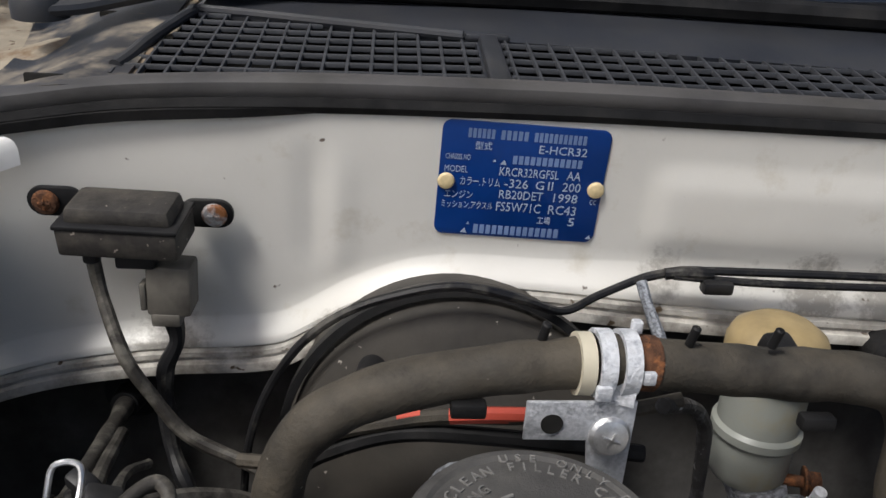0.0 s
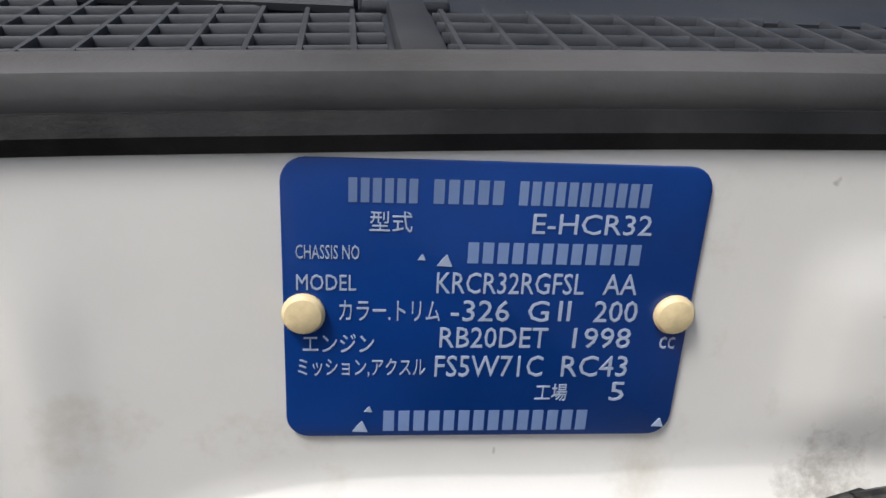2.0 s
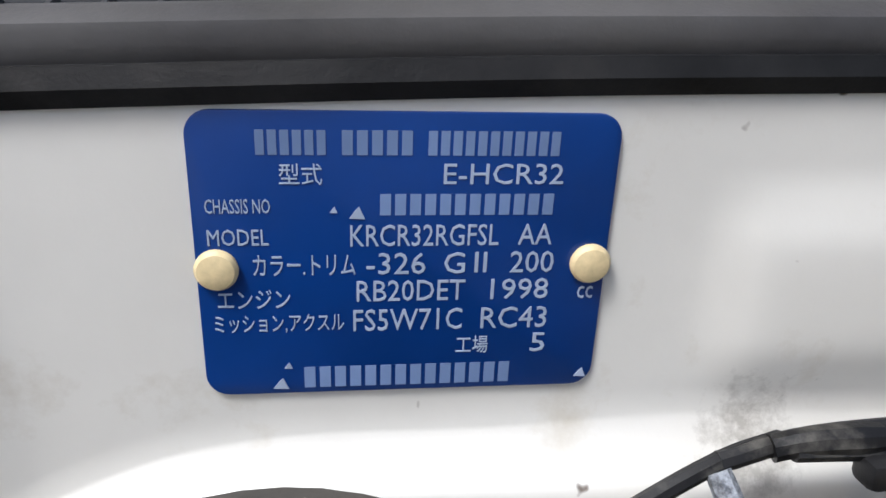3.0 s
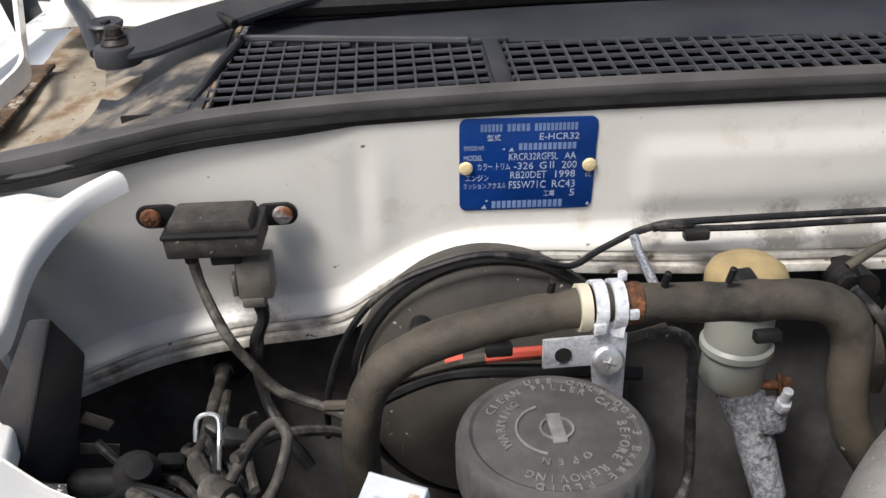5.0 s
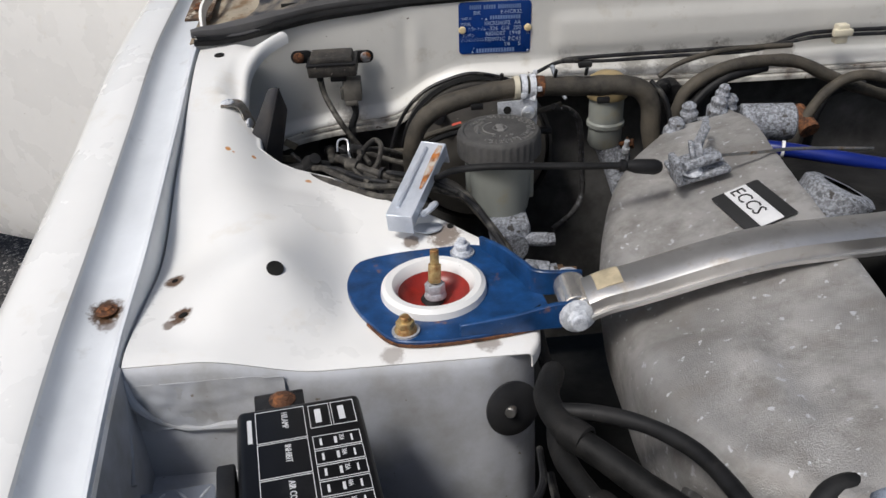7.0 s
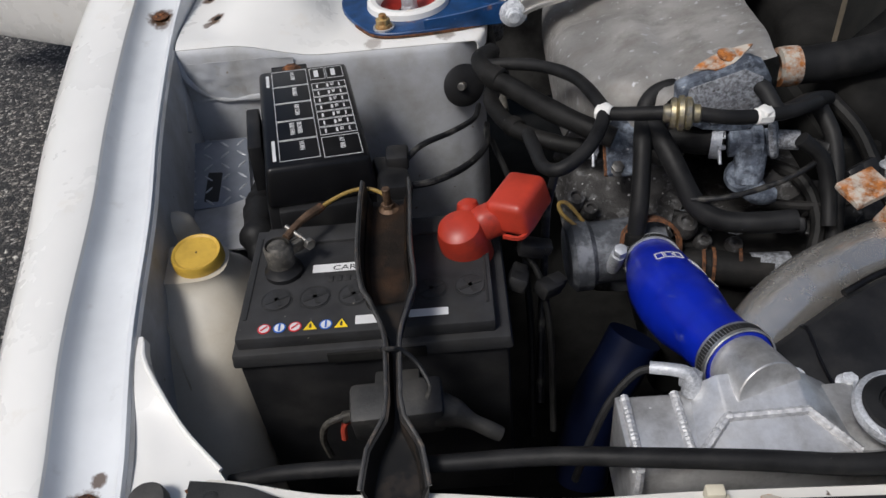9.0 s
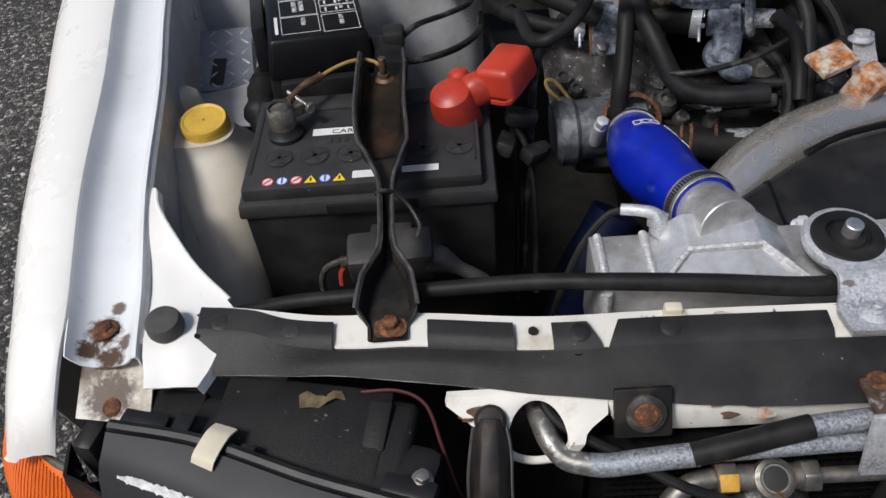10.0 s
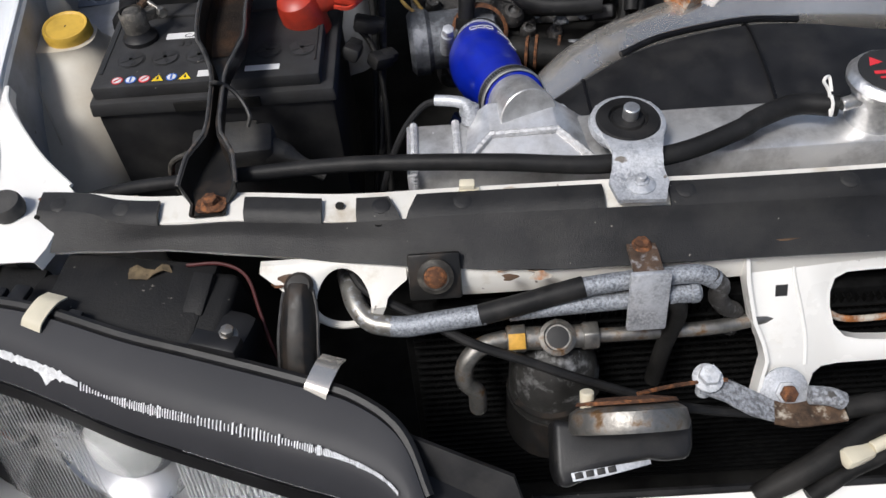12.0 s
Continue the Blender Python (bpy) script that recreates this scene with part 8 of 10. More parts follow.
part("label", slab(rounded(0.026, 0.0075, 0.0005), 0, 0.0003, pose(-0.0475, -0.3505, 0.7592), 0), PRINT, battery, "white label")
part("label", slab(rounded(0.026, 0.0065, 0.0005), 0, 0.0003, pose(-0.0125, -0.3485, 0.7592), 0), PRINT, battery, "white label")
lb2 = part("label", slab(rounded(0.036, 0.008, 0.0005), 0, 0.0003, pose(-0.0755, -0.2985, 0.7592), 0), PRINT, battery, "white label with dark letters")
part("lettering", lettering("CAR", 0.0066, pose(-0.0795, -0.3012, 0.7596), 0.0001, 1.3), DARKPRINT, lb2, smooth=0)
part("embossed_code", join(*[box((-0.080 + 0.006 * k, -0.3095, 0.7592), (0.004, 0.0056, 0.0008), bev=0.0004) for k in range(4)]), BATTERYLID, battery)
part("post_collar", lathe([(0.0135, 0), (0.0135, 0.004), (0.0105, 0.007), (0.0095, 0.011), (0, 0.011)], (-0.1137, -0.2985, 0.7585), n=28), PLASTIC, battery)

LEAD = material("tarnished_lead_clamp", (0.12, 0.112, 0.10), 0.6, metal=0.5, vary=0.25, scale=90, grain=0.4, stain=(0.25, 0.225, 0.19), stain_scale=110, stain_from=0.6)
neg = thing("battery_terminal_clamp", (-0.1137, -0.2985, 0.77), "tarnished battery clamp with a dull cable lug", "battery terminal")
part("clamp", join(lathe([(0.0078, 0), (0.0098, 0), (0.0098, 0.015), (0.0084, 0.017), (0.0084, 0.011)], (-0.1137, -0.2985, 0.7675), n=28), box((-0.1035, -0.292, 0.776), (0.014, 0.0045, 0.009), (0, 0, 35), 0.0012), box((-0.1065, -0.289, 0.776), (0.013, 0.003, 0.009), (0, 0, 35), 0.001)), LEAD, neg)
part("post", lathe([(0, 0), (0.0078, 0), (0.0072, 0.014), (0.0055, 0.0155), (0, 0.016)], (-0.1137, -0.2985, 0.769), n=24), LEAD, neg)
part("clamp_bolt", join(hexnut((-0.0945, -0.290, 0.777), (0.7, -0.7, 0), 0.0075, 0.004), rod((-0.110, -0.2795, 0.785), (-0.094, -0.290, 0.777), 0.0020)), STEEL, neg)
part("cable_lug", tube([(-0.109, -0.289, 0.782), (-0.102, -0.277, 0.7835), (-0.095, -0.267, 0.783), (-0.0875, -0.258, 0.782)], [0.0030, 0.0026, 0.0034, 0.0030], 10), COPPER, neg)
gw = thing("ground_cable", (-0.065, -0.247, 0.782), "thin yellow-sleeved ground cable arching to the bracket bolt", "cable")
part("sleeve", tube([(-0.0885, -0.259, 0.7815), (-0.079, -0.252, 0.7835), (-0.066, -0.2465, 0.7855), (-0.0545, -0.2455, 0.786), (-0.046, -0.249, 0.7855), (-0.040, -0.254, 0.784)], 0.0015, 8), DULLYELLOW, gw)
part("sleeve", tube([(-0.0885, -0.2575, 0.780), (-0.078, -0.249, 0.781), (-0.060, -0.2435, 0.7825), (-0.047, -0.246, 0.782)], 0.0016, 8), WIRE, gw)
part("terminal_end", tube([(-0.091, -0.2615, 0.781), (-0.0865, -0.257, 0.7825)], 0.0032, 10), RUST, gw)

hold = thing("battery_hold_down", (-0.035, -0.38, 0.77), "black pressed-steel battery hold-down with a twisted waist", "battery bracket")
path = curve([(-0.0395, -0.246, 0.772), (-0.0392, -0.268, 0.7715), (-0.0388, -0.315, 0.7705), (-0.036, -0.345, 0.770), (-0.034, -0.362, 0.772), (-0.0325, -0.385, 0.772), (-0.032, -0.405, 0.768), (-0.0315, -0.428, 0.762), (-0.031, -0.455, 0.757), (-0.031, -0.485, 0.755), (-0.031, -0.497, 0.755)], 6)
w_ = np.interp(np.linspace(0, 1, len(path)), [0, 0.1, 0.27, 0.36, 0.43, 0.49, 0.54, 0.71, 0.75, 0.78, 0.815, 0.86, 0.89, 0.905, 1.0], [0.0165, 0.0175, 0.0175, 0.0160, 0.0105, 0.0058, 0.0040, 0.0036, 0.0052, 0.0096, 0.0146, 0.0172, 0.0182, 0.0120, 0.0116])
h_ = np.interp(np.linspace(0, 1, len(path)), [0, 0.1, 0.33, 0.45, 0.58, 0.7, 0.82, 0.89, 0.905, 1.0], [0.021, 0.0215, 0.020, 0.015, 0.014, 0.017, 0.017, 0.013, 0.003, 0.0025])
secs, liner, rims = [], [], ([], [])
for p, w, h in zip(path, w_, h_):
    t = 0.0018
    secs.append([(-w, h), (-w + t, h), (-w * 0.93 + t, h * 0.35), (-w * 0.80 + t, t), (0, t), (w * 0.80 - t, t), (w * 0.93 - t, h * 0.35), (w - t, h), (w, h), (w * 0.96, h * 0.3), (w * 0.80, 0), (0, 0), (-w * 0.80, 0), (-w * 0.96, h * 0.3)])
    liner.append([(-w * 0.90 + t, h * 0.45), (-w * 0.76 + t, t + 0.0006), (0, t + 0.0006), (w * 0.76 - t, t + 0.0006), (w * 0.90 - t, h * 0.45)])
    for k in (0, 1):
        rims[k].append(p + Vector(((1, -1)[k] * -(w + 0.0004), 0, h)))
part("channel", sweep(path, secs), BLACKPAINT, hold)
part("rusty_lining", sweep(path[2:21], liner[2:21], closed=False), BROWNINSIDE, hold, "rust-brown inside of the channel")
# paler tubes along the rims imitate the light they catch
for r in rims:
    part("rolled_edge", tube(r[:54], 0.0013, 8, 1), WORNGLINTEDGE, hold, "rolled edge with its highlight painted in")
part("hook_bolt", join(rod((-0.0390, -0.256, 0.768), (-0.0390, -0.257, 0.7935), 0.0030), hexnut((-0.0390, -0.256, 0.7735), (0, 0, 1), 0.009, 0.006, 0.0075)), COPPER, hold, "rusty hook bolt")
part("front_bolt", hexnut((-0.0295, -0.4885, 0.7575), (0, 0, 1), 0.0088, 0.006, 0.0078), RUST, hold, "rusty flange bolt")
part("rust_patch", slab(rounded(0.019, 0.013, 0.004), 0, 0.0006, pose(-0.0295, -0.4895, 0.7577), 0), RUST, hold)
part("cable_tie", tube([(-0.039, -0.395, 0.779), (-0.033, -0.402, 0.787), (-0.026, -0.40, 0.782), (-0.018, -0.405, 0.775), (-0.012, -0.415, 0.768), (-0.014, -0.42, 0.762)], 0.0016, 8), WIRE, hold)

red = thing("terminal_cover", (0.03, -0.285, 0.77), "red rubber cover over the battery terminal", "terminal cover")
part("boot", lathe([(0.0178, -0.020), (0.0180, -0.010), (0.0176, 0.0), (0.0168, 0.008), (0.0148, 0.0145), (0.010, 0.0178), (0.0, 0.0188)], (0.0135, -0.2865, 0.7655), (-0.18, -0.20, 1), 36), REDRUBBER, red)
part("cable_hood", box((0.0535, -0.2730, 0.7835), (0.034, 0.043, 0.026), (4, -8, -33), 0.0055, 4, (0.86, 0.93)), REDRUBBER, red)
part("neck", join(box((0.034, -0.2790, 0.776), (0.034, 0.026, 0.024), (0, -8, 18), 0.009, 4, (0.85, 0.75)), lathe([(0.0085, -0.014), (0.0088, -0.002), (0.007, 0.004), (0.003, 0.006), (0, 0.0065)], (0.0185, -0.2690, 0.7800), (-0.1, 0.35, 1), 20)), REDRUBBER, red)
part("moulded_rim", sweep(curve([(0.041, -0.296, 0.7735), (0.055, -0.2985, 0.774), (0.071, -0.274, 0.7765), (0.072, -0.262, 0.777)], 6), [(-0.0012, -0.0012), (0.0012, -0.0012), (0.0012, 0.0012), (-0.0012, 0.0012)]), REDRUBBER, red)

LOWBOX = material("dusty_grey_module", (0.026, 0.026, 0.026), 0.6, vary=0.25, scale=50, grain=0.3, stain=(0.06, 0.056, 0.05), stain_scale=35, stain_from=0.58, stain_soft=0.14)
lowbox = thing("front_sensor_box", (-0.037, -0.392, 0.70), "dusty black plastic module with rubber-booted leads below the hold-down", "module")
part("housing", join(box((-0.037, -0.391, 0.716), (0.060, 0.028, 0.030), (10, 0, 3), 0.004), box((-0.037, -0.3765, 0.716), (0.03, 0.022, 0.018), bev=0.002)), LOWBOX, lowbox)
part("boot", tube([(-0.010, -0.394, 0.716), (0.000, -0.397, 0.714), (0.010, -0.400, 0.709), (0.028, -0.404, 0.698)], [0.010, 0.0105, 0.008, 0.005], 12, 10, 0.5), LOWBOX, lowbox)
part("lead", tube([(-0.062, -0.397, 0.722), (-0.072, -0.401, 0.724), (-0.083, -0.402, 0.718), (-0.088, -0.40, 0.700), (-0.088, -0.395, 0.675)], 0.0024, 8), CABLEGREY, lowbox)
part("lead", tube([(-0.066, -0.398, 0.720), (-0.072, -0.40, 0.714), (-0.074, -0.40, 0.700)], 0.0022, 8), REDWIRE, lowbox)
part("lead_collar", rod((-0.062, -0.397, 0.721), (-0.072, -0.400, 0.7225), 0.004), CABLEGREY, lowbox)

washer = thing("washer_bottle", (-0.185, -0.30, 0.58), "yellowed translucent washer bottle with a yellow cap", "washer bottle")
rows = []
for k in range(34):
    z = 0.560 + 0.186 * (1 - (1 - k / 33) ** 1.5)
    f = smoothstep((z - 0.625) / 0.118) ** 1.15
    g = smoothstep((z - 0.708) / 0.038)
    row = []
    for i in range(40):
        a = 2 * math.pi * i / 40
        sx, sy = 0.0455 - 0.003 * f - 0.0125 * g, 0.084 - 0.034 * f - 0.028 * g
        c, s = math.cos(a), math.sin(a)
        q = 1 / (abs(c) ** 2.8 + abs(s) ** 2.8) ** (1 / 2.8)
        row.append((-0.1855 - 0.007 * f - 0.001 * g + sx * c * q, -0.318 + 0.050 * f + 0.002 * g + sy * s * q, z))
    row.append(row[0])
    rows.append(row)
bm = sheet(rows, 0)
bmesh.ops.remove_doubles(bm, verts=bm.verts, dist=1e-5)
bmesh.ops.holes_fill(bm, edges=[e for e in bm.edges if len(e.link_faces) == 1], sides=0)
bmesh.ops.recalc_face_normals(bm, faces=bm.faces)
part("bottle", bm, TANK, washer, smooth=60)
wcap_ = part("cap", lathe([(0.0170, -0.004), (0.0186, -0.0035), (0.0192, 0.001), (0.0190, 0.013), (0.0178, 0.0152), (0.0165, 0.0150), (0.0155, 0.0142), (0.0, 0.0142)], (-0.1855, -0.264, 0.7415), (0.02, -0.12, 1), 96, (48, 0.0004, 2, 3)), YELLOWCAP, washer, "yellow screw cap")
part("cap_dot", domed((-0.1852, -0.2657, 0.7555), (0, 0, 1), 0.0008, 0.0006, 10), DARKPRINT, wcap_)
part("spout_lump", moved(lathe([(0.0135, -0.03), (0.013, 0.0), (0.0118, 0.006), (0.008, 0.011), (0.004, 0.013), (0, 0.0135)], n=28), pose(-0.2180, -0.2140, 0.7390, -6, -8, 20) @ Matrix.Diagonal((1.25, 0.85, 1, 1))), TANK, washer)
part("mould_seam", tube([(-0.222, -0.262, 0.741), (-0.214, -0.29, 0.737), (-0.199, -0.325, 0.722), (-0.186, -0.352, 0.702)], 0.0007, 6), TANK, washer)
label = thing("chequer_label", (-0.22, -0.11, 0.69), "grey chequer-pattern label sheet behind the washer bottle", "label")
CM = pose(-0.222, -0.10, 0.709, 0, 0, 10) @ pose(0, 0, 0, 12, 4, 0)
part("label_sheet", slab(rounded(0.075, 0.085, 0.004), 0, 0.001, CM, 0.0003), CHEQUER, label)
for i in range(5):
    for j in range(6):
        part("tread", moved(lathe([(0, 0), (0.0013, 0), (0.0009, 0.0007), (0, 0.0009)], n=10), CM @ pose(-0.031 + 0.0155 * i, -0.036 + 0.0145 * j, 0.001, 0, 0, 45 if (i + j) % 2 else -45) @ Matrix.Diagonal((4.4, 1, 1, 1))), ZINC, label)
part("print_block", slab(rounded(0.013, 0.036, 0.001), 0.001, 0.0014, CM @ pose(0.004, -0.018, 0, 0, 0, -8), 0), DARKPRINT, label, "dark printed block")
solid("corrugated_duct", tube([(-0.165, -0.12, 0.70), (-0.16, -0.17, 0.715), (-0.155, -0.21, 0.72), (-0.15, -0.235, 0.70), (-0.148, -0.25, 0.67)], 0.014, 14, 10, 0.8), RUBBER, (-0.16, -0.18, 0.70), "black corrugated duct beside the washer bottle", "duct")

# ---- core support and radiator ----
CS_X = [-0.30, -0.215, -0.137, -0.071, -0.013, 0.055, 0.123, 0.217, 0.275, 0.393, 0.70, 0.95]
CS_BACK = [-0.44, -0.44, -0.450, -0.470, -0.476, -0.485, -0.486, -0.491, -0.493, -0.493, -0.490, -0.48]
CS_FRONT = [-0.48, -0.490, -0.500, -0.507, -0.512, -0.523, -0.529, -0.531, -0.532, -0.529, -0.525, -0.515]
CS_Z = [0.735, 0.738, 0.7425, 0.752, 0.756, 0.757, 0.757, 0.760, 0.760, 0.759, 0.755, 0.75]


STRIP_FRONT = [-0.4945, -0.4985, -0.5035, -0.5075, -0.5125, -0.5175, -0.5235, -0.529, -0.534, -0.540, -0.5435, -0.5445, -0.542, -0.535]


def strip_front(x):
    return along(x, [-0.15, -0.12, -0.09, -0.06, -0.03, 0.0, 0.03, 0.06, 0.10, 0.15, 0.20, 0.30, 0.70, 0.95], STRIP_FRONT)


def beam_profile(x):
    b, f, z = along(x, CS_X, CS_BACK), along(x, CS_X, CS_FRONT), along(x, CS_X, CS_Z)
    return [(b + 0.001, z - 0.04), (b, z - 0.003), (b - 0.002, z), (b - 0.012, z), (b - 0.024, z - 0.002), (f + 0.006, z - 0.014), (f - 0.001, z - 0.020), (f - 0.006, z - 0.024), (f - 0.009, z - 0.030), (f - 0.009, z - 0.045)]


def beam_z(x, y):
    p = sorted(beam_profile(x)[2:8])
    return float(np.interp(y, [q[0] for q in p], [q[1] for q in p]))


core = thing("core_support", (0.1, -0.50, 0.72), "white radiator core support with chips and yellow stains", "car panel", kind="structure")
rows = []
for i in range(120):
    x = -0.15 + 1.05 * i / 119
    k = smoothstep((x - 0.088) / 0.012)
    stop = strip_front(x) + 0.003
    rows.append([(x, max(y, stop - 0.012 * k), z if y >= stop or k > 0.5 else max(z, beam_z(x, stop) - 0.003)) for y, z in beam_profile(x)])
part("beam", sheet(rows, 0.0014), OLDWHITE, core)
# corner gusset between fender and beam
rows = []
for i in range(16):
    t = i / 15
    y = -0.355 - 0.150 * t
    x0 = gap(y)[0] + 0.001
    x1 = along(y, [-0.505, -0.49, -0.458, -0.445, -0.42, -0.39, -0.366, -0.355], [-0.148, -0.140, -0.130, -0.138, -0.162, -0.184, -0.196, x0 + 0.004]) if y < -0.357 else x0 + 0.003
    row = []
    for k in range(12):
        x = x0 + (max(x1, x0 + 0.002) - x0) * k / 11
        z = 0.742 + 0.022 * smoothstep((y + 0.445) / 0.08) - 0.008 * smoothstep((-0.475 - y) / 0.03) + 0.003 * noise.noise(Vector((x * 40, y * 40, 3)))
        row.append((x, y, z))
    row.append((row[-1][0] + 0.002, y, row[-1][2] - 0.008))
    rows.append(row)
part("gusset", sheet(rows, 0.0012), WHITE, core, "white corner gusset")
part("gusset_fold", tube([(-0.196, -0.362, 0.766), (-0.191, -0.378, 0.7645), (-0.177, -0.40, 0.7575), (-0.160, -0.422, 0.7485), (-0.136, -0.446, 0.743)], 0.0016, 8), WHITE, core)
# beam holes are dark discs too, with no depth
for x, y, z, r in ((0.052, -0.4985, 0.7585, 0.0028), (0.076, -0.512, 0.755, 0.003), (-0.151, -0.474, 0.743, 0.002)):
    part("hole", lathe([(0, 0), (r, 0), (r, 0.0006), (0, 0.0006)], (x, y, z - 0.0002), (0, -0.1, 1), 16), DARKBAY, core)
for x, y, z in ((0.158, -0.497, 0.7595), (0.150, -0.536, 0.7305), (0.17, -0.5375, 0.731), (0.012, -0.535, 0.729), (-0.147, -0.46, 0.745)):
    part("rust_chip", slab([(0.005 * math.cos(a) * (1 + 0.4 * math.sin(3 * a + x * 50)), 0.0032 * math.sin(a)) for a in [radians(24 * k) for k in range(15)]], 0, 0.0006, pose(x, y, z, -25 if y < -0.53 else 0), 0), ORANGERUST if x > 0.1 else RUST, core, "rust chip")
# lower white web with the pipe hole
edge_ = [(-0.006, 0.738), (0.091, 0.738), (0.091, 0.7275), (0.079, 0.7225), (0.073, 0.706), (0.063, 0.698), (0.047, 0.697), (0.034, 0.705), (0.016, 0.7255)]


def edge_reach(cx, cz, a):
    """How far the web's edge lies from the hole's centre in one direction."""
    dx, dz, best = math.cos(a), math.sin(a), 1.0
    for (x0, z0), (x1, z1) in zip(edge_, edge_[1:] + edge_[:1]):
        det = dx * (z0 - z1) - dz * (x0 - x1)
        if abs(det) > 1e-9:
            t = ((x0 - cx) * (z0 - z1) - (z0 - cz) * (x0 - x1)) / det
            u = (dx * (z0 - cz) - dz * (x0 - cx)) / det
            if t > 0 and -1e-6 <= u <= 1 + 1e-6:
                best = min(best, t)
    return best


web = []
for i in range(97):
    a = 2 * math.pi * i / 96
    row = []
    d = max(0.0205, edge_reach(0.0505, 0.7175, a))
    for r, y in ((0.0168, 0.004), (0.0170, 0.0008), (0.0180, 0.0), (0.5 * (0.0180 + d), 0.0), (d - 0.0006, 0.0003), (d, 0.004)):
        z = 0.7175 + r * math.sin(a)
        row.append((0.0505 + r * math.cos(a), -0.5485 + 1.1 * max(0.0, z - 0.7175) + y, z))
    web.append(row)
part("pipe_hole_web", sheet(web, 0.0), OLDWHITE, core, "white web with a round pipe hole")
part("rust_chip", slab([(0.006 * math.cos(a) * (1 + 0.4 * math.sin(3 * a)), 0.004 * math.sin(a)) for a in [radians(24 * k) for k in range(15)]], 0, 0.0006, pose(0.0185, -0.5340, 0.7325, 42), 0), RUSTPAINT, core, "rust chip")

for x, y, z, r, mt in ((0.171, -0.5465, 0.7365, 0.006, ORANGERUST), (0.1525, -0.5465, 0.7365, 0.0045, RUSTPAINT)):
    part("rust_chip", slab([(r * math.cos(a) * (1 + 0.4 * math.sin(3 * a + x * 90)), 0.5 * r * math.sin(a)) for a in [radians(24 * k) for k in range(15)]], 0, 0.0006, pose(x, y, z, 60), 0), mt, core, "rust chip")
strip = thing("rubber_strip", (0.1, -0.51, 0.75), "dull black rubber sheet covering the core support", "rubber strip")
TAB = 0.0165


def strip_point(x, y, t):
    b, f = along(x, CS_X, CS_BACK), along(x, CS_X, CS_FRONT)
    under = beam_z(x, y) - 0.5 * max(0.0, f - 0.006 - y)
    return (x, y, under + 0.0042 + 0.0008 * math.sin(3.1 * t) + abs(0.0016 * noise.noise(Vector((x * 22, 0, 0)))) * t)


def strip_ends(x):
    b, f = along(x, CS_X, CS_BACK), along(x, CS_X, CS_FRONT)
    return b - (0.010 if x > -0.09 else 0.010 - 0.004 * smoothstep((-0.09 - x) / 0.03)), strip_front(x)


# the lower run is one long sheet; the tabs stand up from it between the notches
rows = []
for i in range(211):
    x = -0.152 + 1.05 * i / 210
    back, front = strip_ends(x)
    rows.append([strip_point(x, back - TAB + (min(front, back - TAB - 0.006) - back + TAB) * k / 8, 0.33 + 0.67 * k / 8) for k in range(9)])
pieces = [sheet(rows, 0.0022)]
for x0, x1, s0, s1 in ((-0.152, -0.064, 0, 0), (-0.008, 0.041, 0, 0), (0.0625, 0.0825, 0, 0.0072), (0.1000, 0.213, -0.0072, 0), (0.252, 0.898, 0, 0)):
    n = max(6, int((x1 - x0) / 0.005))
    rows = []
    for i in range(n + 1):
        row = []
        for k in range(5):
            q = k / 4
            a, c = x0 + s0 * q, x1 + s1 * q
            x = a + (c - a) * i / n
            row.append(strip_point(x, strip_ends(x)[0] - TAB * q, 0.33 * q))
        rows.append(row)
    pieces.append(sheet(rows, 0.0022))
part("sheet", join(*pieces), STRIP, strip, smooth=60)
for x in (-0.137, -0.089, 0.078, 0.128, 0.262, 0.36):
    b, z = along(x, CS_X, CS_BACK), along(x, CS_X, CS_Z)
    part("press_stud", domed((x, b - 0.0175, z + 0.0035), (0, -0.15, 1), 0.0058, 0.0012, 20), STRIP, strip)

bumper = solid("hood_bump_stop", lathe([(0, 0), (0.0106, 0), (0.0116, 0.003), (0.0112, 0.009), (0.0100, 0.0112), (0.006, 0.0118), (0, 0.0118)], (-0.1715, -0.4670, 0.7425), (0.03, -0.1, 1), 32), GREYBLACK, (-0.1715, -0.467, 0.7425), "weathered black rubber hood bump stop", "bump stop")
rad = thing("radiator", (0.35, -0.45, 0.60), "welded aluminium radiator with a raised outlet corner", "radiator")
part("top_tank", join(box((0.36, -0.449, 0.725), (0.528, 0.046, 0.064), (0, 0, -0.3), 0.003)), BRUSHALU, rad)
part("end_flange", box((0.0965, -0.449, 0.722), (0.005, 0.05, 0.068), bev=0.001), BRUSHALU, rad)
vs = [(0.130, -0.4705, 0.7565), (0.2145, -0.4715, 0.7565), (0.2155, -0.422, 0.752), (0.128, -0.422, 0.752), (0.150, -0.4495, 0.7650), (0.1935, -0.4485, 0.7650), (0.1905, -0.426, 0.7745), (0.1490, -0.426, 0.7725)]
bm = bmesh.new()
vv = [bm.verts.new(v) for v in vs]
for f in ((0, 1, 5, 4), (1, 2, 6, 5), (2, 3, 7, 6), (3, 0, 4, 7), (4, 5, 6, 7), (3, 2, 1, 0)):
    bm.faces.new([vv[i] for i in f])
bmesh.ops.recalc_face_normals(bm, faces=bm.faces)
part("outlet_box", bevelled(bm, 0.0012, 2), BRUSHALU, rad)
part("outlet_neck", rod((0.1690, -0.408, 0.7590), (0.1762, -0.438, 0.7680), 0.0194, n=36), BRUSHALU, rad)
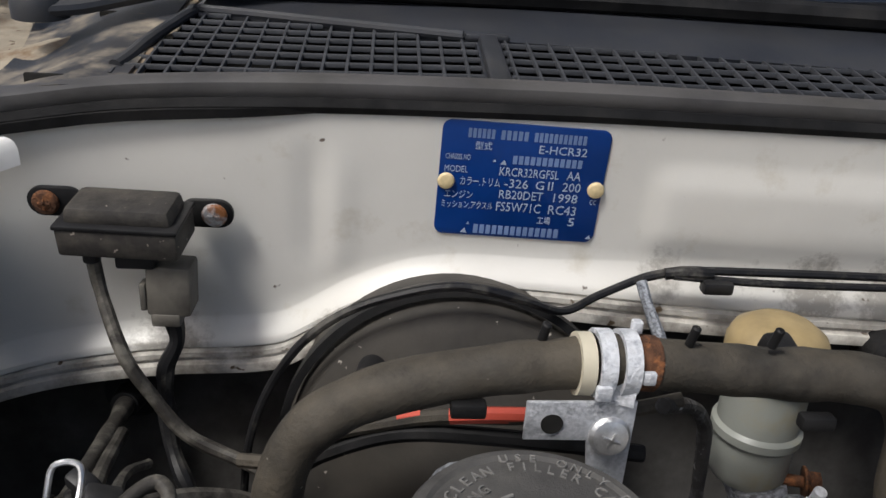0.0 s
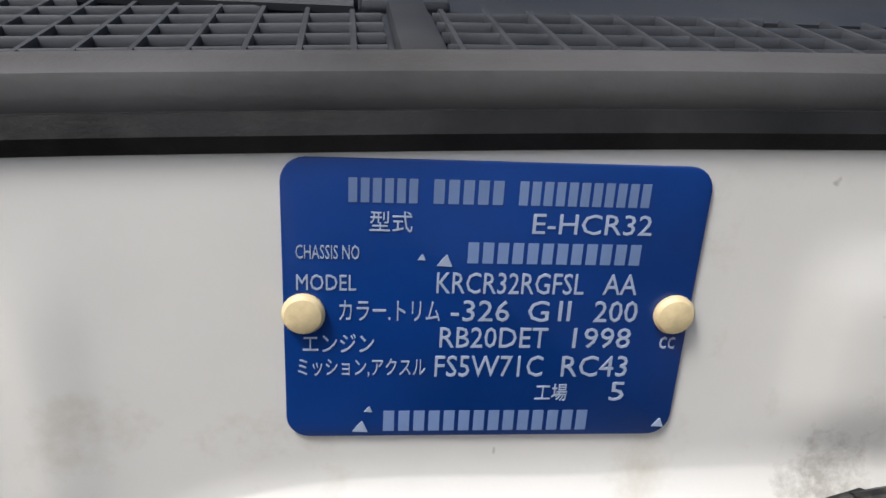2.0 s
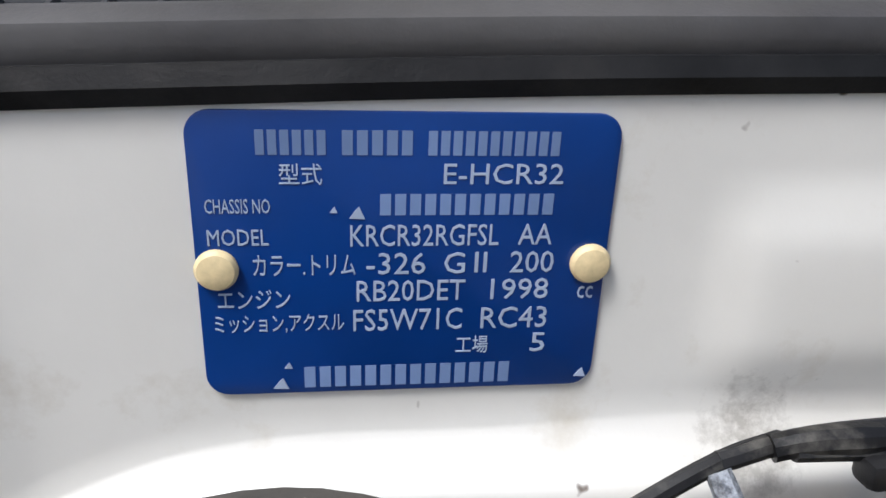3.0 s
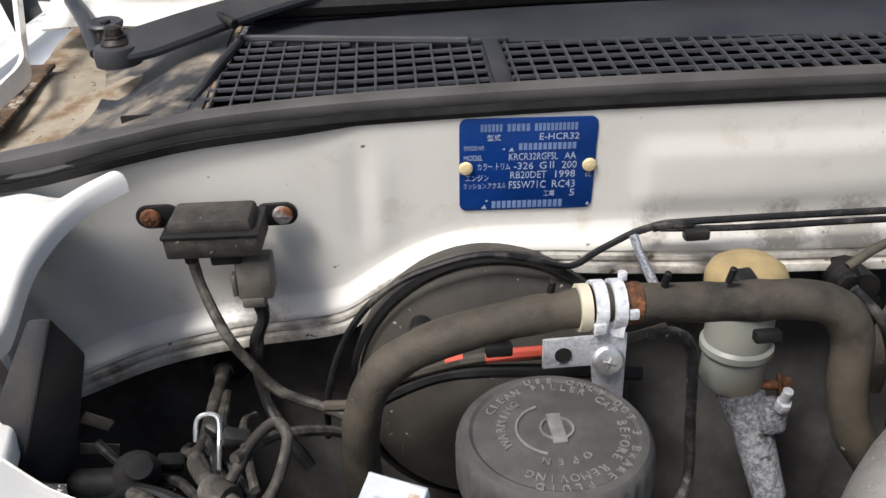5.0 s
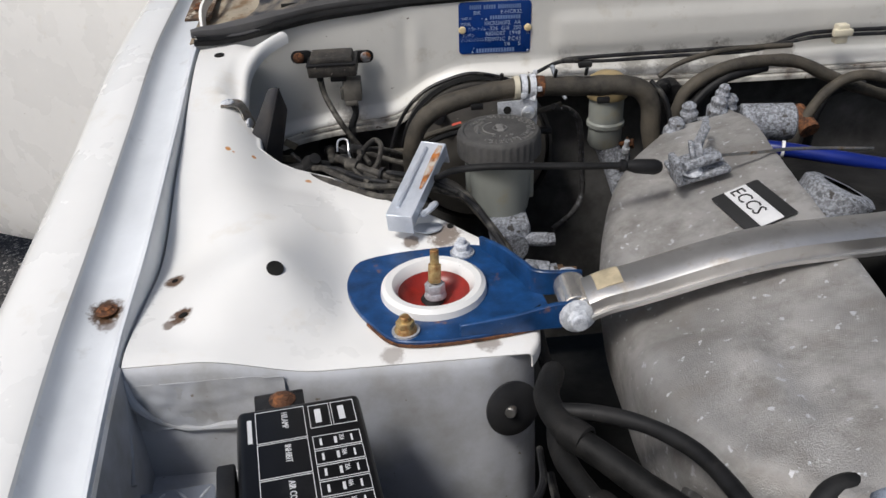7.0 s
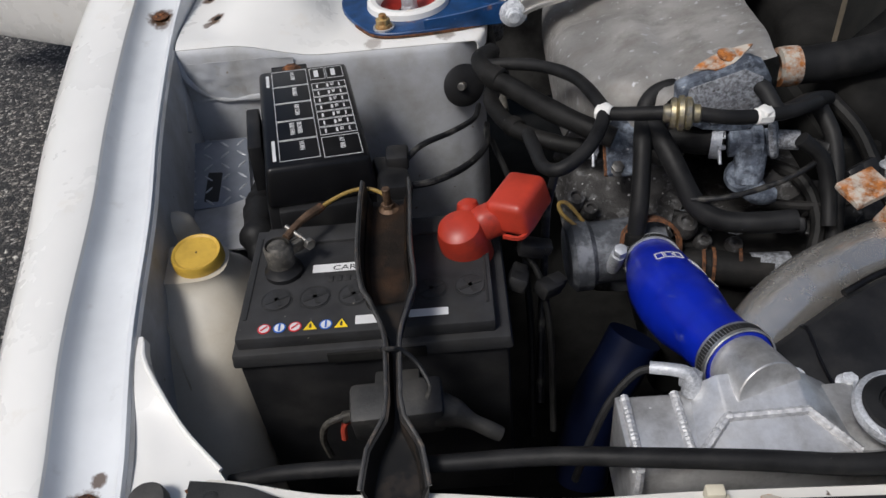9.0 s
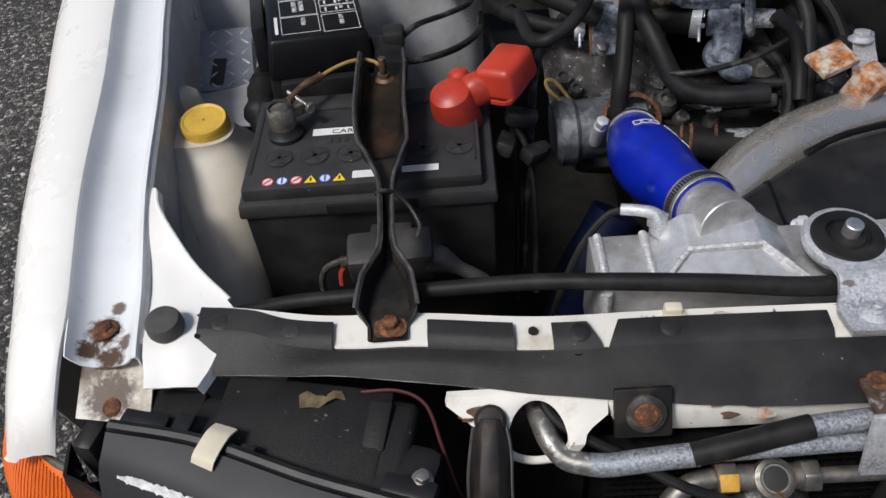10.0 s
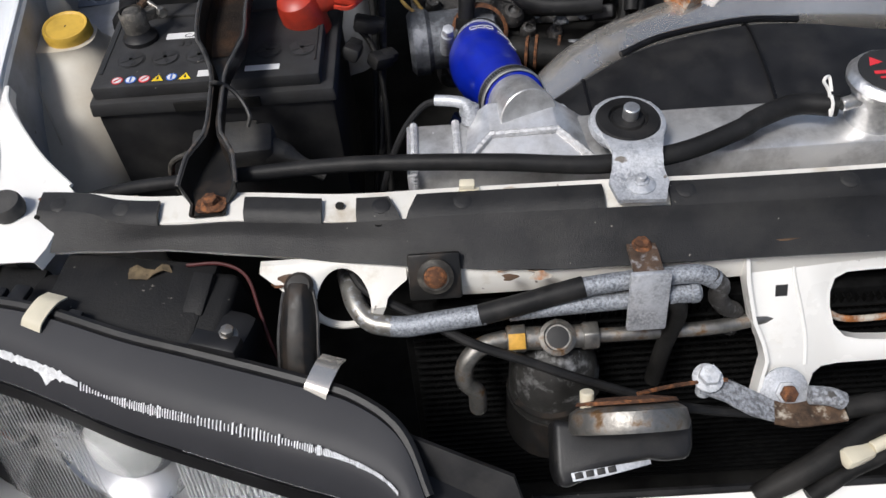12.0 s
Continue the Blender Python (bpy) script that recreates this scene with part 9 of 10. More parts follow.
for pts in ([(0.1295, -0.4705, 0.7575), (0.1495, -0.4498, 0.7652), (0.1935, -0.4490, 0.7652), (0.2145, -0.4715, 0.7575)], [(0.128, -0.471, 0.7575), (0.1275, -0.45, 0.7575), (0.1275, -0.426, 0.7575)], [(0.099, -0.472, 0.7575), (0.099, -0.45, 0.758), (0.099, -0.426, 0.7575)], [(0.0985, -0.473, 0.757), (0.0985, -0.473, 0.735), (0.0985, -0.473, 0.71)]):
    lp = []
    for a, b in zip(pts, pts[1:]):
        for k in range(6):
            lp.append(Vector(a).lerp(Vector(b), k / 6))
    lp.append(Vector(pts[-1]))
    fine_ = [a.lerp(b, k / 4) for a, b in zip(lp, lp[1:]) for k in range(4)] + [lp[-1]]
    rings = []
    for i in range(len(fine_)):
        q = 0.0027 * (1 + 0.10 * math.sin(i * 2.1) + 0.12 * noise.noise(fine_[i] * 300))
        rings.append([(q * math.cos(radians(45 * k)), q * math.sin(radians(45 * k))) for k in range(8)])
    part("weld_bead", sweep(fine_, rings), WELD, rad, "rippled weld bead")
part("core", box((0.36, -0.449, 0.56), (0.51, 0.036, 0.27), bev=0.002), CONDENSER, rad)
elbow = part("vent_elbow", tube([(0.1375, -0.426, 0.757), (0.1372, -0.424, 0.765), (0.1345, -0.4215, 0.7695), (0.127, -0.419, 0.7705), (0.115, -0.4155, 0.7695)], [0.006, 0.0055, 0.0042, 0.0038, 0.0038], 12), ZINC, rad, "bright vent elbow")
part("elbow_nut", hexnut((0.1375, -0.4225, 0.760), (0, 0.3, 1), 0.012, 0.008), ZINC, elbow)
solid("vent_hose", tube([(0.117, -0.416, 0.7695), (0.106, -0.417, 0.766), (0.092, -0.424, 0.752), (0.080, -0.434, 0.730), (0.07, -0.442, 0.70)], 0.0024, 8), RUBBER, (0.106, -0.417, 0.766), "thin black hose on the vent elbow", "hose")
neck = part("filler_neck", lathe([(0.0175, 0), (0.0175, 0.022), (0.0205, 0.024), (0.0205, 0.030), (0, 0.030)], (0.400, -0.450, 0.755), n=36), BARE, rad, "bright filler neck")
part("overflow_nipple", rod((0.384, -0.453, 0.776), (0.372, -0.455, 0.774), 0.0045), BARE, neck)
cap = part("cap", lathe([(0.023, 0), (0.0255, 0.001), (0.026, 0.004), (0.0235, 0.008), (0.0215, 0.009), (0.0, 0.009)], (0.400, -0.450, 0.785), (0, -0.03, 1), 36), BARE, rad, "chromed pressure cap")
part("disc", lathe([(0, 0), (0.021, 0), (0.021, 0.0008), (0, 0.001)], (0.400, -0.4503, 0.7942), (0, -0.03, 1), 36), DARKPRINT, cap, "black printed disc")
part("red_mark", join(slab([(-0.004, -0.003), (0.005, 0.0), (-0.001, 0.006)], 0, 0.0003, pose(0.391, -0.442, 0.7953), 0), slab(rounded(0.02, 0.003, 0.0005), 0, 0.0003, pose(0.397, -0.452, 0.7953), 0), slab(rounded(0.016, 0.002, 0.0005), 0, 0.0003, pose(0.397, -0.457, 0.7951), 0)), REDPRINT, cap)
oh = thing("overflow_hose", (0.2, -0.48, 0.768), "long black overflow hose lying behind the core support", "hose")
part("hose_run", tube([(0.370, -0.4555, 0.774), (0.346, -0.449, 0.772), (0.32, -0.458, 0.7705), (0.303, -0.468, 0.770), (0.263, -0.480, 0.7655), (0.213, -0.4835, 0.764), (0.158, -0.478, 0.766), (0.10, -0.471, 0.765), (0.05, -0.463, 0.76), (-0.012, -0.459, 0.754), (-0.06, -0.452, 0.745), (-0.10, -0.447, 0.737), (-0.135, -0.443, 0.725)], [0.0070, 0.0068, 0.0060, 0.0053, 0.0049, 0.0048], 14), RUBBER, oh)
part("wire_tie", tube([(0.364, -0.4545, 0.7815), (0.363, -0.461, 0.78), (0.363, -0.463, 0.773), (0.3635, -0.452, 0.782), (0.359, -0.449, 0.789), (0.363, -0.446, 0.79), (0.3645, -0.452, 0.783)], 0.0011, 6), WHITEPLASTIC, oh, "white twisted tie")
solid("white_clip", join(box((0.1315, -0.492, 0.7605), (0.010, 0.007, 0.009), (0, 0, -3), 0.0015), box((0.1325, -0.4965, 0.7595), (0.013, 0.008, 0.003), bev=0.001)), CREAM, (0.131, -0.49, 0.76), "cream plastic clip on the core support", "clip")
mount = thing("radiator_mount", (0.236, -0.48, 0.77), "corroded zinc radiator mount with a rubber bush", "bracket")
part("strap", ribbon([(0.2365, -0.440, 0.774), (0.2365, -0.462, 0.7755), (0.2362, -0.476, 0.7765), (0.2358, -0.488, 0.7755), (0.2350, -0.497, 0.7705), (0.2342, -0.506, 0.7675), (0.2335, -0.520, 0.7665)], [0.036, 0.044, 0.036, 0.030, 0.031, 0.036, 0.028], 0.003), ZINC, mount)
part("rim_plate", lathe([(0.0175, 0), (0.0235, 0), (0.0245, 0.003), (0.0235, 0.006), (0.021, 0.007), (0.0175, 0.006)], (0.2355, -0.4595, 0.7715), (0, -0.05, 1), 40), ZINC, mount)
bush = part("bush", lathe([(0, 0), (0.0205, 0), (0.0205, 0.007), (0.019, 0.009), (0.0125, 0.0095), (0.0115, 0.0075), (0.0105, 0.0075), (0.0095, 0.0095), (0, 0.0095)], (0.2355, -0.4595, 0.771), (0, -0.05, 1), 40), RUBBER, mount, "black rubber bush")
part("stud", rod((0.2365, -0.4595, 0.779), (0.2365, -0.4605, 0.789), 0.005, n=16), BARE, bush)
part("bolt", join(hexnut((0.2345, -0.508, 0.7685), (0, 0, 1), 0.009, 0.004, 0.009), rod((0.2345, -0.508, 0.771), (0.2345, -0.508, 0.776), 0.003)), ZINC, mount)

# ---- lamp, nose and air-conditioning parts ----
LB = [(-0.196, -0.532, 0.7325), (-0.139, -0.546, 0.7325), (-0.077, -0.571, 0.731), (-0.031, -0.587, 0.7305), (0.031, -0.608, 0.7275), (0.061, -0.620, 0.725), (0.085, -0.640, 0.72), (0.098, -0.672, 0.708)]
lamp = thing("headlight", (-0.06, -0.59, 0.62), "headlight with fluted glass and black top edge, silver strip peeling", "headlight")
back = curve(LB, 6)


def lamp_row(p, s):
    x = p.x
    d = along(x, [-0.196, -0.144, -0.094, -0.034, 0.05, 0.098], [0.017, 0.025, 0.029, 0.033, 0.034, 0.026])
    return [(x, p.y + 0.006, p.z - 0.012), (x, p.y + 0.002, p.z - 0.002), (x, p.y, p.z), (x - 0.001, p.y - d * 0.5, p.z - 0.004), (x - 0.003, p.y - d * 0.88, p.z - 0.009),
            (x - 0.004, p.y - d, p.z - 0.013), (x - 0.0045, p.y - d - 0.0035, p.z - 0.017), (x - 0.0045, p.y - d - 0.010, p.z - 0.027)]


part("top_garnish", sheet([lamp_row(p, 0) for p in back], 0.002), TOPBLACK, lamp, "satin black top moulding")
# peeling silver strip on the front corner: solid and ragged at the outboard end, combed further in
FOIL = material("flaked_silver_foil", (0.78, 0.79, 0.81), 0.42, metal=0.35, vary=0.15, scale=260, grain=0.4, stain=(0.10, 0.10, 0.105), stain_scale=300, stain_from=0.66, stain_soft=0.04)
fine = curve(LB, 60)
rows, strokes = [], []
off = Vector((0, -0.0005, 0.0006))
for i, p in enumerate(fine):
    if p.x > 0.086 or p.x < -0.184:
        continue
    r = lamp_row(p, 0)
    a, mid_, b = Vector(r[4]), Vector(r[5]), Vector(r[6])
    n1 = noise.noise(Vector((p.x * 55, 1, 0)))
    n2 = noise.noise(Vector((p.x * 420, 5, 0)))
    if p.x < -0.098:
        w = 0.8 + 0.25 * n1 + 0.35 * n2
        w *= 0.35 + 0.65 * smoothstep((p.x + 0.184) / 0.012)
        w *= 1.0 - 0.5 * smoothstep((p.x + 0.112) / 0.014)
        drip = 1.1 * math.exp(-((p.x + 0.120) / 0.0035) ** 2) + 0.35 * max(0.0, n2)
        rows.append([mid_.lerp(a, 0.9 * max(0.06, w)) + off, mid_ + off, mid_.lerp(b, 0.35 * max(0.06, w) + drip) + off])
    elif i % 2 == 0:
        w = 0.85 + 0.4 * n1 + 0.7 * n2
        w *= 1.0 - 0.55 * smoothstep((p.x - 0.0) / 0.08)
        w *= 0.35 + 0.65 * smoothstep(abs(p.x + 0.082) / 0.016)
        if w < 0.12:
            continue
        e = Vector((0.00035 + 0.0003 * n2, 0, 0))
        mid_ = mid_.lerp(Vector(r[3]), 0.32 * smoothstep((p.x + 0.10) / 0.14))
        b = mid_ + (b - Vector(r[5]))
        a = mid_ + (a - Vector(r[5])) * 0.8
        rise = off + Vector((0, -0.0012, 0.0024)) * smoothstep((p.x + 0.10) / 0.04)
        top, low = mid_.lerp(a, 0.75 * min(1.2, w)) + rise, mid_.lerp(b, 0.5 * w) + rise
        strokes.append(sheet([[top - e, mid_ - e + rise, low - e], [top + e, mid_ + e + rise, low + e]], 0.00015))
part("silver_strip", sheet(rows, 0.0002), FOIL, lamp, "ragged silver strip")
part("combed_silver", join(*strokes), FOIL, lamp, "fine combed remains of silver")["kind"] = "stuff"
# glass front
rows, inner_rows = [], []
for p in back:
    r = lamp_row(p, 0)[-1]
    if p.x > 0.075:
        break
    rows.append([Vector(r) + Vector((0, -0.001 - 0.033 * t, -0.135 * t)) for t in (0, 0.15, 0.3, 0.5, 0.7, 0.85, 1.0)])
# outer columns are an added black filler closing the gap to the indicator
part("side_wall", sheet([[p + Vector((-0.001, 0.002, 0)), p + Vector((-0.006, 0.005, 0)), p + Vector((-0.016, 0.011, -0.001)), p + Vector((-0.030, 0.018, -0.002)), p + Vector((-0.034, 0.040, -0.002))] for p in rows[0]], 0.002), PLASTIC, lamp, "black lamp side wall with a filler towards the indicator")
part("black_border", sheet([[r[0] + Vector((0, -0.001, 0)), r[0].lerp(r[1], 0.3) + Vector((0, -0.0012, 0)), r[0].lerp(r[1], 0.5) + Vector((0, -0.0012, 0))] for r in rows], 0.0015), GLOSSBLACK, lamp, "glossy black band behind the glass edge")
glass = part("lens_glass", sheet(rows, 0.003), GLASS, lamp, "clear fluted lens glass")
glass.visible_shadow = False
flutes, bright = [], []
for a, b in zip(rows, rows[1:]):
    for k in range(3):
        t = k / 3
        x = a[0].x + (b[0].x - a[0].x) * t
        if -0.112 < x < -0.048 or x > 0.07:
            continue
        q0, q1 = a[1].lerp(b[1], t), a[6].lerp(b[6], t)
        (flutes if x < -0.09 else bright).append(rod(q0 + Vector((0, 0.0045, 0.006)), q1 + Vector((0, 0.0045, 0.006)), 0.00055 if x < -0.09 else 0.0009, n=6, bev=0.0001))
# outboard ribs dim, inboard ribs bright: the light is painted into the glass
for ribs_, mt in ((flutes, FLUTE), (bright, LITFLUTE)):
    part("rib_field", join(*ribs_), mt, lamp, "vertical glass ribs")["kind"] = "stuff"
rows2 = []
for p in back:
    if p.x > 0.075:
        break
    r = Vector(lamp_row(p, 0)[-1])
    rows2.append([r + Vector((0, 0.004, 0.0)), r + Vector((0, 0.028, -0.02)), r + Vector((0, 0.034, -0.05)), r + Vector((0, 0.026, -0.10)), r + Vector((0, 0.006, -0.130)), r + Vector((0, -0.028, -0.139))])
part("reflector", sheet([r for r in rows2 if r[0].x > -0.137], 0.0015), REFLECTOR, lamp, "bright reflector bowl")
part("dark_bezel", sheet([r for r in rows2 if r[0].x < -0.130], 0.0015), GLOSSBLACK, lamp, "dark inner bezel")
pc = Vector((-0.094, -0.596, 0.661))
pw = Vector((-0.15, -0.85, 0.42))
part("projector_ring", lathe([(0.028, -0.012), (0.032, -0.011), (0.041, -0.006), (0.046, 0.001), (0.0475, 0.004), (0.0465, 0.004), (0.040, -0.002), (0.031, -0.006), (0.027, -0.004)], pc, pw, 40), REFLECTOR, lamp)
part("projector_lens", lathe([(0.0275, -0.004), (0.026, 0.003), (0.020, 0.008), (0.010, 0.011), (0, 0.012)], pc, pw, 40), BULBGLASS, lamp, "round projector lens")
part("housing", join(box((-0.083, -0.545, 0.665), (0.16, 0.05, 0.11), (0, 0, -18), 0.01)), PLASTIC, lamp)
part("back_rail", tube([Vector(q) + Vector((0, 0.006, -0.003)) for q in LB], 0.004, 8), PLASTIC, lamp)
for x, y, z, a in ((-0.1315, -0.5485, 0.7335, -20), (0.042, -0.6045, 0.7285, -18)):
    part("spring_clip", ribbon([(x + 0.006, y + 0.016, z - 0.002), (x + 0.003, y + 0.008, z + 0.002), (x - 0.002, y - 0.004, z + 0.001), (x - 0.004, y - 0.008, z - 0.003)], 0.0145, 0.001), CREAM if x < 0 else SATINPIPE, lamp, "bright spring clip")
part("inboard_wing", sheet([[(0.060 + 0.028 * k + 0.004 * j, -0.622 - 0.012 * k - 0.010 * j, 0.717 - 0.004 * k - 0.010 * j) for k in range(4)] for j in range(4)], 0.004), PLASTIC, lamp)
for at, size, turn in (((0.115, -0.665, 0.685), (0.05, 0.022, 0.018), (0, 10, -20)), ((-0.176, -0.523, 0.7285), (0.03, 0.010, 0.005), (0, 0, -15)), ((-0.153, -0.528, 0.728), (0.012, 0.016, 0.005), (0, 0, -15)), ((-0.02, -0.578, 0.733), (0.03, 0.012, 0.008), (0, 0, -18)), ((-0.112, -0.549, 0.7295), (0.010, 0.010, 0.004), (0, 0, -18))):
    part("locating_tab", box(at, size, turn, 0.002), PLASTIC, lamp)
part("adjuster_screw", join(hexnut((-0.013, -0.574, 0.735), (0.1, 0, 1), 0.007, 0.006, 0.006)), STEEL, lamp)

duct = thing("lamp_cover_box", (-0.08, -0.525, 0.70), "dusty black plastic box behind the headlight", "plastic box")
BOXBLACK = material("dusty_black_box", (0.013, 0.013, 0.0135), 0.55, vary=0.2, scale=40, grain=0.3, grain_scale=600, stain=(0.018, 0.0175, 0.017), stain_scale=22, stain_from=0.58, stain_soft=0.15, specks=(0.16, 0.15, 0.13), speck_scale=260, speck_from=0.75, spec=0.2)
part("box_shell", join(box((-0.086, -0.527, 0.690), (0.108, 0.066, 0.068), (6, 0, -11), 0.004, 2, (0.97, 0.92)), box((-0.17, -0.507, 0.703), (0.045, 0.03, 0.03), (8, 0, -10), 0.004)), BOXBLACK, duct)
part("box_end", box((-0.034, -0.541, 0.689), (0.030, 0.066, 0.066), (6, 0, -11), 0.006, 3, (0.92, 0.9)), BOXBLACK, duct)
part("rib", box((-0.04, -0.533, 0.7235), (0.014, 0.03, 0.006), (14, 0, -11), 0.002), BOXBLACK, duct)
solid("dry_leaf", sheet([[(-0.087 + 0.0052 * k + 0.001 * j, -0.511 - 0.0052 * j * (1 - 0.12 * k) + 0.001 * math.sin(k * 2), 0.7275 + 0.0022 * math.sin(k * 1.7 + j)) for k in range(6)] for j in range(3)], 0.0005), material("dry_leaf", (0.15, 0.11, 0.06), 0.8, vary=0.25, scale=120, grain=0.3), (-0.08, -0.51, 0.73), "curled dry brown leaf behind the headlight", "leaf")
solid("lamp_wire", tube([(-0.05, -0.512, 0.728), (-0.028, -0.512, 0.727), (-0.012, -0.520, 0.722), (-0.004, -0.54, 0.708), (0.004, -0.56, 0.694), (0.014, -0.575, 0.682)], 0.0012, 8), material("dark_red_wire", (0.06, 0.008, 0.008), 0.5), (-0.01, -0.51, 0.71), "dark red wire beside the headlight", "wire")

ind = thing("corner_indicator", (-0.25, -0.55, 0.65), "amber corner indicator lens below the fender tip", "indicator lamp")
hi = curve([(-0.224, -0.538, 0.688), (-0.252, -0.522, 0.686), (-0.279, -0.495, 0.682), (-0.297, -0.468, 0.688)], 4)
lo = curve([(-0.202, -0.603, 0.620), (-0.238, -0.583, 0.626), (-0.285, -0.545, 0.619), (-0.313, -0.508, 0.614)], 4)
rows = []
for i in range(21):
    t = i / 20
    h = math.sin(math.pi * t)
    rows.append([p.lerp(q, t) + Vector((-0.004 * h, -0.007 * h, 0.003 * h)) for p, q in zip(hi, lo)])
part("lens", sheet(rows, 0.003), AMBERLENS, ind)
ribs = []
for c in range(1, 26):
    q = c / 26 * 12
    k = min(int(q), 11)
    line = [Vector(r[k]).lerp(Vector(r[k + 1]), q - k) + Vector((-0.0002, -0.0007, 0.0002)) for r in rows[1:20:3]]
    ribs.append(tube(line, 0.0011, 5, 1))
part("rib_field", join(*ribs), AMBERLENS, ind, "fine upright ribs")["kind"] = "stuff"
part("gasket", tube([Vector(r[0]) + Vector((0.004, 0.0, -0.001)) for r in rows[::2]], 0.0045, 8), RUBBER, ind)
part("upper_gasket", tube([Vector(p) + Vector((0, 0.001, 0.0035)) for p in rows[0]], 0.0026, 8), CABLEGREY, ind, "grey gasket under the fender tip")
fcorner = thing("fender_tip_bracket", (-0.21, -0.50, 0.725), "dirty rusty bracket under the fender tip", "bracket")
part("bracket_plate", sheet([[(-0.228 + 0.012 * k, -0.468 - 0.014 * j - 0.002 * k, 0.733 - 0.006 * j + 0.002 * noise.noise(Vector((k, j, 0)))) for k in range(5)] for j in range(4)], 0.0015), grimed(material("rust_bitten_white_sheet", (0.62, 0.60, 0.55), 0.5, vary=0.08, scale=40, grain=0.2, stain=(0.30, 0.25, 0.18), stain_scale=50, stain_from=0.58, stain_soft=0.1), [(0.003, 0.0, -0.001, 0.030, 1.0), (-0.015, 0.02, 0.004, 0.02, 0.9)], (0.07, 0.042, 0.025)), fcorner, "dirty white sheet with rust stains")
part("bolt", hexnut((-0.2045, -0.5055, 0.7165), (0, -0.5, 1), 0.009, 0.003, 0.0075), RUST, fcorner)
part("black_infill", box((-0.219, -0.507, 0.686), (0.016, 0.042, 0.045), (0, 0, -15), 0.006), PLASTIC, fcorner)

nose = thing("front_bumper", (0.0, -0.68, 0.50), "white front bumper top below the lamps", "bumper")
rows = []
for p in curve([(-0.322, -0.485, 0.604), (-0.312, -0.508, 0.610), (-0.285, -0.545, 0.616), (-0.238, -0.583, 0.622), (-0.20, -0.608, 0.604), (-0.10, -0.645, 0.572), (0.02, -0.680, 0.560), (0.12, -0.705, 0.558), (0.30, -0.72, 0.558), (0.60, -0.73, 0.558), (0.9, -0.71, 0.558)], 5):
    o = Vector((-0.3 * max(0, -p.x), -1, 0)).normalized() if p.x < 0.1 else Vector((0, -1, 0))
    rows.append([p - o * 0.02 + Vector((0, 0, -0.02)), p, p + o * 0.012 + Vector((0, 0, -0.002)), p + o * 0.03 + Vector((0, 0, -0.012)), p + o * 0.042 + Vector((0, 0, -0.04)), p + o * 0.045 + Vector((0, 0, -0.2))])
part("top_ledge", sheet([r[:4] for r in rows], 0.003), WHITE, nose)
part("face", sheet([r[3:] for r in rows], 0.003), WHITE, nose)
gp = thing("grille_panel", (0.23, -0.64, 0.615), "white panel edge with a black rubber lip below the horn", "car panel")
part("panel", sheet([[(0.160 + 0.03 * k, -0.633 - 0.012 * j, 0.616 - 0.006 * j) for k in range(16)] for j in range(4)], 0.002), WHITE, gp)
part("rubber_lip", tube([(0.160, -0.633, 0.617), (0.25, -0.634, 0.617), (0.40, -0.635, 0.617), (0.60, -0.636, 0.617)], 0.003, 8), RUBBER, gp)
part("pin", rod((0.1655, -0.640, 0.610), (0.1655, -0.640, 0.633), 0.0025), RUBBER, gp)

stand = thing("support_post", (0.022, -0.555, 0.70), "black upright support post below the core support", "bracket")
line = curve([(0.0245, -0.5375, 0.7310), (0.024, -0.5425, 0.7285), (0.0235, -0.552, 0.7205), (0.022, -0.567, 0.708), (0.022, -0.588, 0.688), (0.0215, -0.607, 0.666)], 5)
shape = []
for i in range(len(line)):
    w, h = 0.0078 + 0.0036 * smoothstep(i / 14), 0.006 + 0.002 * smoothstep(i / 10)
    shape.append([(-w, -h), (w, -h), (w, 0.1 * h), (w * 0.78, h * 0.55), (w * 0.45, h), (-w * 0.45, h), (-w * 0.78, h * 0.55), (-w, 0.1 * h)])
part("post_channel", bevelled(sweep(line, shape), 0.0006, 1, 25), BLACKPAINT, stand)
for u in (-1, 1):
    part("folded_edge", tube([p + Vector((u * (0.0082 + 0.0038 * smoothstep(i / 14)), 0.0005, 0.0005)) for i, p in enumerate(line)][4:], 0.0011, 8, 1), WORNGLINTEDGE, stand, "worn folded edge")
part("post_cap", lathe([(0.0, 0.0), (0.0088, 0.0), (0.0092, 0.002), (0.007, 0.004), (0, 0.0045)], (0.0246, -0.5380, 0.7300), (0, -0.4, 0.9), 20), BLACKPAINT, stand)
ax = thing("air_conditioning_pipe", (0.13, -0.555, 0.71), "corroded aluminium air-conditioning pipes in a zinc clamp", "pipe")
part("pipe_bend", tube([(0.048, -0.505, 0.70), (0.052, -0.522, 0.712), (0.057, -0.540, 0.711), (0.066, -0.5505, 0.7065), (0.080, -0.5548, 0.7057)], 0.0066, 14), DULLPIPE, ax, "dull bare pipe bend")
part("pipe_run", tube([(0.079, -0.5545, 0.7057), (0.09, -0.5558, 0.7065), (0.11, -0.556, 0.710), (0.137, -0.5565, 0.7145)], 0.0067, 14), PIPEALU, ax)
part("sleeve", tube([(0.134, -0.5565, 0.7142), (0.16, -0.555, 0.7205), (0.178, -0.553, 0.7245), (0.197, -0.551, 0.728)], 0.0068, 14), RUBBER, ax, "black foam sleeve")
part("pipe_run", tube([(0.194, -0.551, 0.7275), (0.215, -0.5505, 0.730), (0.245, -0.55, 0.732), (0.265, -0.551, 0.733), (0.276, -0.553, 0.7285)], 0.006, 14), PIPEALU, ax)
